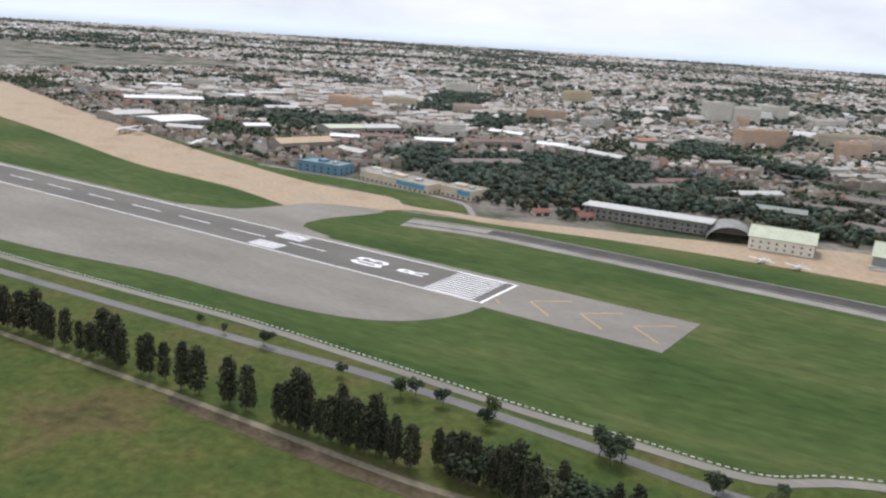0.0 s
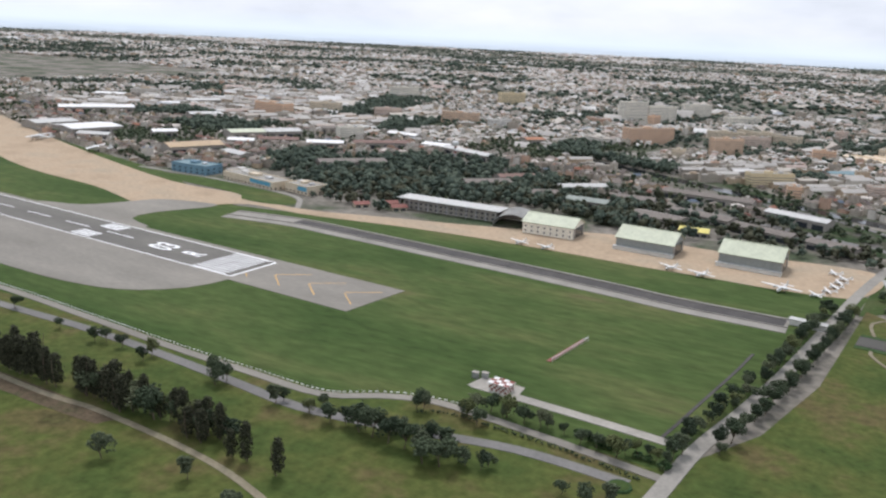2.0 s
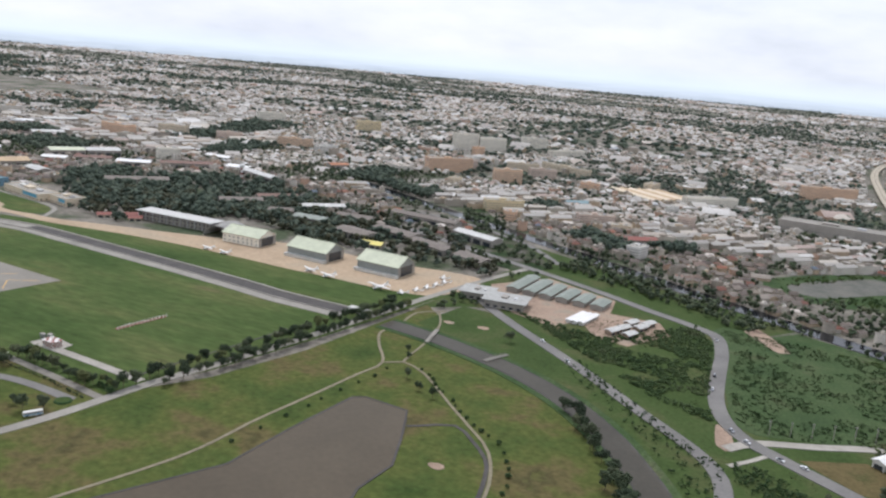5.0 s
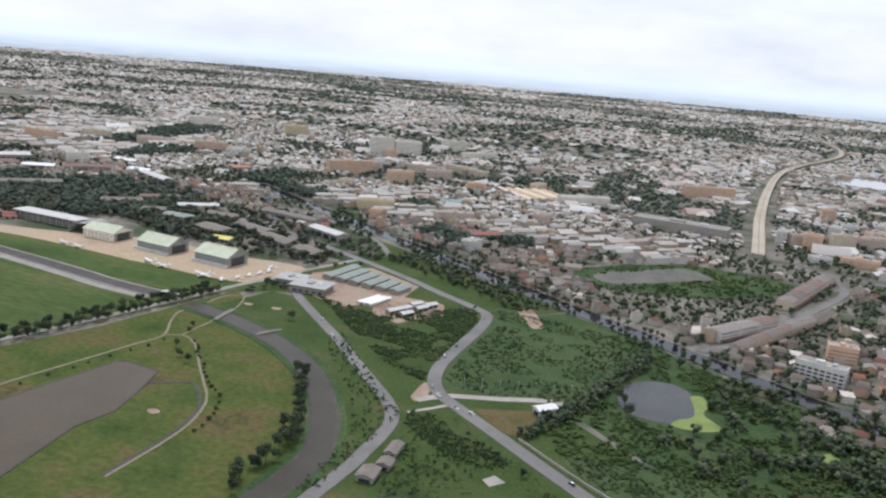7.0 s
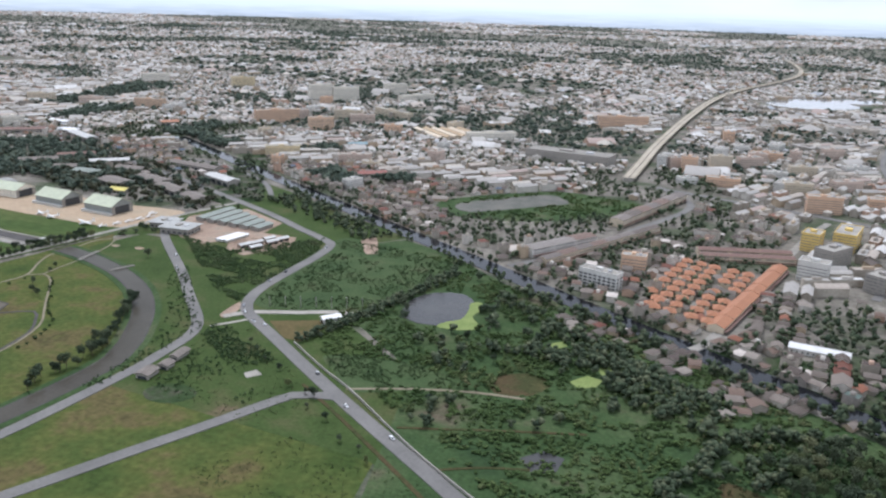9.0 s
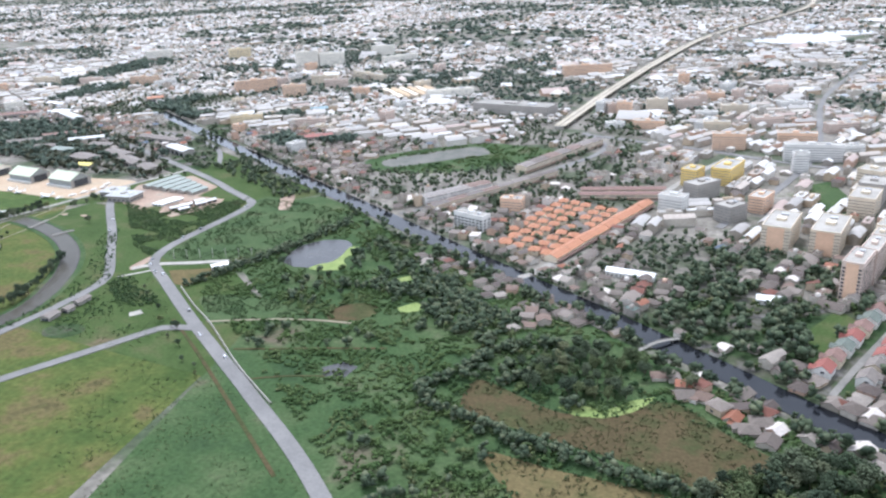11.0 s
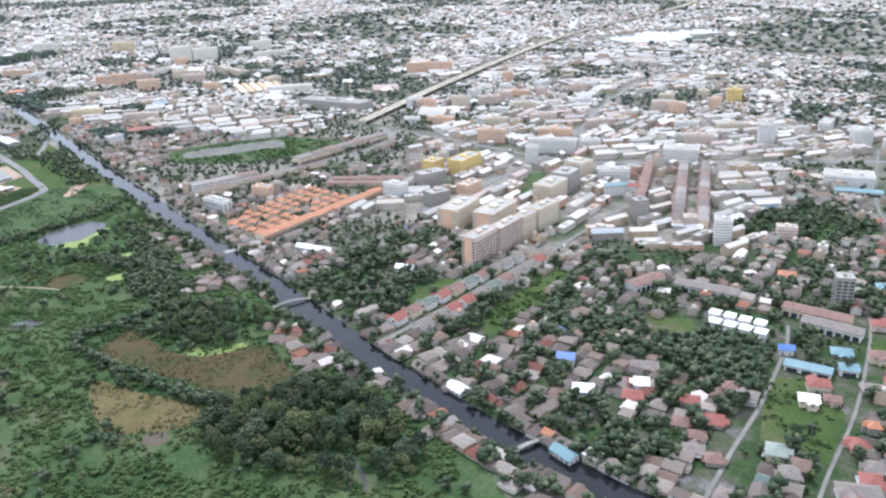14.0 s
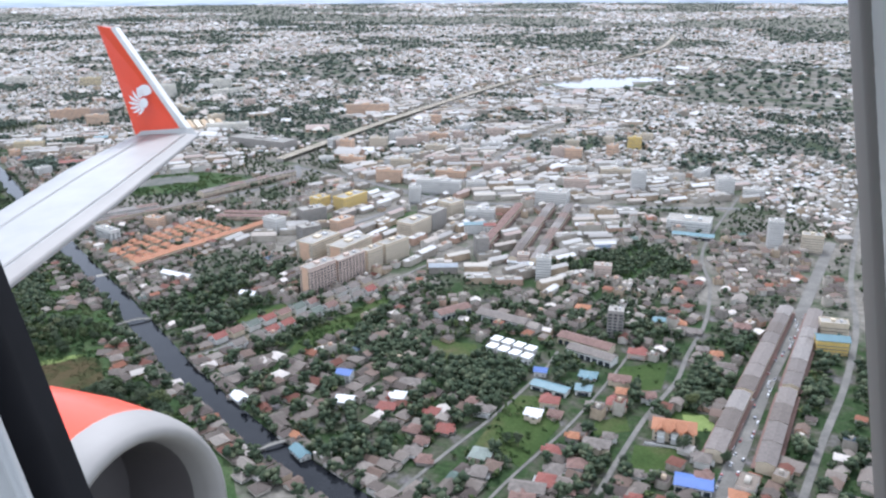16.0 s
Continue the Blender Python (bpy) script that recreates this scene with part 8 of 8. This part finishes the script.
# ---- the airliner that carries the camera, where it is at the end of the clip ----
M_WING = plain_material("pale_grey_wing_paint", (0.37, 0.36, 0.33), 0.45, mottled=0.1, fine=1.5)
M_RED = plain_material("orange_red_gloss_paint", (0.78, 0.075, 0.028), 0.3, mottled=0.06, fine=1.5)
M_LIP = plain_material("brushed_bare_metal", (0.30, 0.28, 0.25), 0.6, 0.1, mottled=0.06)
M_INTAKE = plain_material("dark_grey_intake_lining", (0.11, 0.098, 0.092), 0.6, mottled=0.1)
M_SEAL = plain_material("black_rubber_seal", (0.006, 0.006, 0.007), 0.9, mottled=0.3, fine=20, spec=0.1)
M_TRIM = plain_material("off_white_cabin_plastic", (0.40, 0.40, 0.38), 0.55, mottled=0.04, fine=12)
M_FRAME = plain_material("beige_grey_window_frame", (0.13, 0.12, 0.108), 0.6, mottled=0.05, fine=12)
seat = pose(*ROWS[-1][1:])
K = math.tan(radians(57.2 / 2)) / 784


def ray(px, py, d):
    """A place d metres out from the seat, by angles across and down."""
    return Vector(((px - 784) * K * d, (441 - py) * K * d, -d))


airliner = empty("airliner", seat, "white airliner wing, engine and window with orange-red paint", "airliner")
fwd = (seat.to_3x3().transposed() @ Vector((1.0, -0.005, 0.12))).normalized()
up = (seat.to_3x3().transposed() @ Vector((0.0, 0.0, 1.0)))
out = up.cross(fwd).normalized()
top = fwd.cross(out).normalized()


def loft(sections, closed=True):
    bm = bmesh.new()
    rows = [[bm.verts.new(p) for p in s] for s in sections]
    n = len(rows[0])
    for r0, r1 in zip(rows, rows[1:]):
        for i in range(n if closed else n - 1):
            bm.faces.new((r0[i], r0[(i + 1) % n], r1[(i + 1) % n], r1[i]))
    if closed:
        bm.faces.new(rows[0][::-1])
        bm.faces.new(rows[-1])
    bmesh.ops.recalc_face_normals(bm, faces=bm.faces[:])
    return bm


# wing: four stations from leading edge to trailing edge
STATIONS = [(ray(351, 242, 17.3), ray(238, 240, 18.9), 0.10), (ray(208, 362, 14.9), ray(120, 300, 17.0), 0.17), (ray(30, 502, 12.6), ray(0, 374, 15.0), 0.24), (ray(-330, 790, 10.0), ray(-420, 610, 12.6), 0.36)]
sections = []
for le, te, thick in STATIONS:
    chord = te - le
    s = [le + chord * f + top * thick * h for f, h in ((0, 0), (0.04, 0.32), (0.14, 0.52), (0.35, 0.62), (0.65, 0.42), (1.0, 0.03), (1.0, -0.03), (0.6, -0.3), (0.2, -0.4), (0.04, -0.22))]
    sections.append(s)
wing = part("wing", loft(sections), M_WING, airliner, "pale grey wing upper surface", smooth=True)
# slat and flap joints
for f in (0.17, 0.70):
    bm = bmesh.new()
    for (l0, t0, k0), (l1, t1, k1) in zip(STATIONS, STATIONS[1:]):
        h = 0.60 if f < 0.5 else 0.40
        a, b = l0 + (t0 - l0) * f + top * (k0 * h + 0.012), l1 + (t1 - l1) * f + top * (k1 * h + 0.012)
        da, db = (t0 - l0).normalized() * 0.02, (t1 - l1).normalized() * 0.02
        bm.faces.new([bm.verts.new(p) for p in (a - da, b - db, b + db, a + da)])
    part("panel_joint", bm, M_GREYW, wing)
le_s = [[le + (te - le) * f + top * thick * (h + 0.04) for f, h in ((0.10, -0.33), (0.04, -0.22), (-0.012, 0), (0.04, 0.32), (0.14, 0.52))] for le, te, thick in STATIONS]
part("leading_edge", loft(le_s, False), M_LIP, wing, "bare metal leading edge", smooth=True)
# winglet with its pale front edge and a plain emblem
W = [ray(243, 238, 18.9), ray(322, 226, 17.9), ray(199, 50, 18.6), ray(175, 46, 19.0), ray(208, 130, 18.95)]
edge = [ray(322, 226, 17.9), ray(337, 230, 17.7), ray(300, 180, 17.95), ray(207, 49, 18.5), ray(199, 50, 18.6)]


def slab(points, thick):
    n = (points[1] - points[0]).cross(points[2] - points[0]).normalized() * thick
    bm = bmesh.new()
    a, b = [bm.verts.new(p + n) for p in points], [bm.verts.new(p - n) for p in points]
    bm.faces.new(a)
    bm.faces.new(b[::-1])
    for i in range(len(a)):
        bm.faces.new((a[i], b[i], b[(i + 1) % len(a)], a[(i + 1) % len(a)]))
    bmesh.ops.recalc_face_normals(bm, faces=bm.faces[:])
    return bm


winglet = part("winglet", slab(W, 0.05), M_RED, airliner, "orange-red swept winglet")
part("winglet_edge", slab(edge, 0.055), M_WHITEROOF, winglet, "white front edge")
part("winglet_root", loft([[ray(243, 236, 18.85), ray(250, 232, 18.7), ray(340, 226, 17.6), ray(345, 232, 17.5)], [ray(238, 243, 18.9), ray(240, 246, 18.8), ray(348, 243, 17.35), ray(351, 240, 17.3)]]), M_WING, winglet)
bm = bmesh.new()
bm.faces.new([bm.verts.new(ray(254 + 8 * math.cos(a), 183 + 9.5 * math.sin(a), 18.2)) for a in (6.283 * i / 16 for i in range(16))])
bm.faces.new([bm.verts.new(ray(256 + 13 * math.cos(a), 160 + 10 * math.sin(a), 18.2)) for a in (6.283 * i / 16 for i in range(16))])
for i in range(8):
    a0 = radians(95 + i * 21)
    rim = []
    for t, half in ((0.0, 1.3), (0.35, 2.5), (0.7, 2.4), (1.0, 0.6)):
        a, r = a0 + 0.35 * t, 9.5 + t * (17 + 4.5 * math.sin(i * 0.45))
        rim.append((255 + r * math.cos(a) * 0.9, 180 + r * math.sin(a), half, a))
    pts = [(x - h * math.sin(a), y + h * math.cos(a)) for x, y, h, a in rim] + [(x + h * math.sin(a), y - h * math.cos(a)) for x, y, h, a in reversed(rim)]
    bm.faces.new([bm.verts.new(ray(x, y, 18.2)) for x, y in pts])
part("emblem", bm, M_WHITEROOF, winglet, "plain white emblem shape")
# engine cowl with bare metal lip
hub = ray(268, 962, 7.0)


def around(dist, r, n=40):
    return [hub + fwd * dist + out * (r * math.cos(6.2832 * i / n)) + top * (r * math.sin(6.2832 * i / n)) for i in range(n)]


R0 = 1.06
cowl = part("engine_cowl", loft([around(-0.34, R0 * 1.035), around(-0.9, R0 * 1.10), around(-1.7, R0 * 1.13), around(-2.6, R0 * 1.05), around(-3.3, R0 * 0.9)]), M_RED, airliner, "orange-red engine cowl", smooth=True)
part("intake_lip", loft([around(-0.36, R0 * 1.04), around(-0.16, R0 * 1.0), around(-0.04, R0 * 0.945), around(0.0, R0 * 0.89), around(-0.03, R0 * 0.84), around(-0.14, R0 * 0.80), around(-0.30, R0 * 0.785)], True), M_LIP, cowl, "bare metal intake lip", smooth=True)
for p in (cowl, *cowl.children):
    bm = bmesh.new()
    bm.from_mesh(p.data)
    bmesh.ops.delete(bm, geom=[f for f in bm.faces if len(f.verts) > 4], context="FACES")
    bm.to_mesh(p.data)
    bm.free()
bm = loft([around(-0.30, R0 * 0.785), around(-0.7, R0 * 0.76), around(-1.15, R0 * 0.77)])
bmesh.ops.delete(bm, geom=[f for f in bm.faces if len(f.verts) > 4], context="FACES")
part("intake_lining", bm, M_INTAKE, cowl, "dark intake lining", smooth=True)
part("fan", loft([around(-1.15, R0 * 0.77), around(-1.16, R0 * 0.2)], True), M_INTAKE, cowl, "dark fan disc")
part("spinner", loft([around(-1.15, R0 * 0.22), around(-0.95, R0 * 0.15), around(-0.8, R0 * 0.02)]), M_LIP, cowl, smooth=True)


# cabin wall round the window
def on_wall(px, py, w):
    d = ray(px, py, 1.0)
    return d * (w / d.dot(out))


def rounded(corners, w, n=7, cut=0.16):
    pts = []
    for i, c in enumerate(corners):
        a, b = Vector(corners[i - 1]), Vector(corners[(i + 1) % len(corners)])
        c = Vector(c)
        p, q = c + (a - c) * cut, c + (b - c) * cut
        for k in range(n):
            t = k / (n - 1)
            s = p * (1 - t) ** 2 + c * 2 * t * (1 - t) + q * t ** 2
            pts.append(on_wall(s.x, s.y, w))
    return pts


A = rounded([(262, 1130), (-345, -420), (1478, -420), (1560, 1130)], 0.33)
B = rounded([(160, 1130), (-470, -420), (1520, -420), (1600, 1130)], 0.27)
C = rounded([(150, 1150), (-490, -440), (1560, -440), (1640, 1150)], 0.25)
D = rounded([(-80, 1500), (-900, -800), (1900, -800), (2000, 1500)], 0.235)
n = len(A)
left = [i for i in range(n) if i < 11 or i >= n - 4]


def ring(a, b, pick, name, mat, label=""):
    bm = bmesh.new()
    va, vb = [bm.verts.new(p) for p in a], [bm.verts.new(p) for p in b]
    for i in pick:
        j = (i + 1) % len(a)
        bm.faces.new((va[i], va[j], vb[j], vb[i]))
    bmesh.ops.delete(bm, geom=[v for v in bm.verts if not v.link_faces], context="VERTS")
    bmesh.ops.solidify(bm, geom=bm.faces[:], thickness=0.004)
    return part(name, bm, mat, airliner, label, smooth=True)


ring(A, B, left, "window_seal", M_SEAL, "black rubber window seal")
ring(A, B, [i for i in range(n) if i not in left], "window_reveal", M_FRAME, "beige grey window reveal")
ring(B, C, range(n), "window_trim", M_TRIM, "off-white trim round the window")
ring(C, D, range(n), "cabin_panel", M_TRIM, "off-white plastic cabin wall panel")


# ---- the plan is drawn in ground units of the flight; the whole place is brought to the scale of the camera's path ----
for ob in list(scene.objects):
    if ob.parent is None and ob.type in ("MESH", "EMPTY"):
        ob.matrix_world = Matrix.Scale(S, 4) @ ob.matrix_world
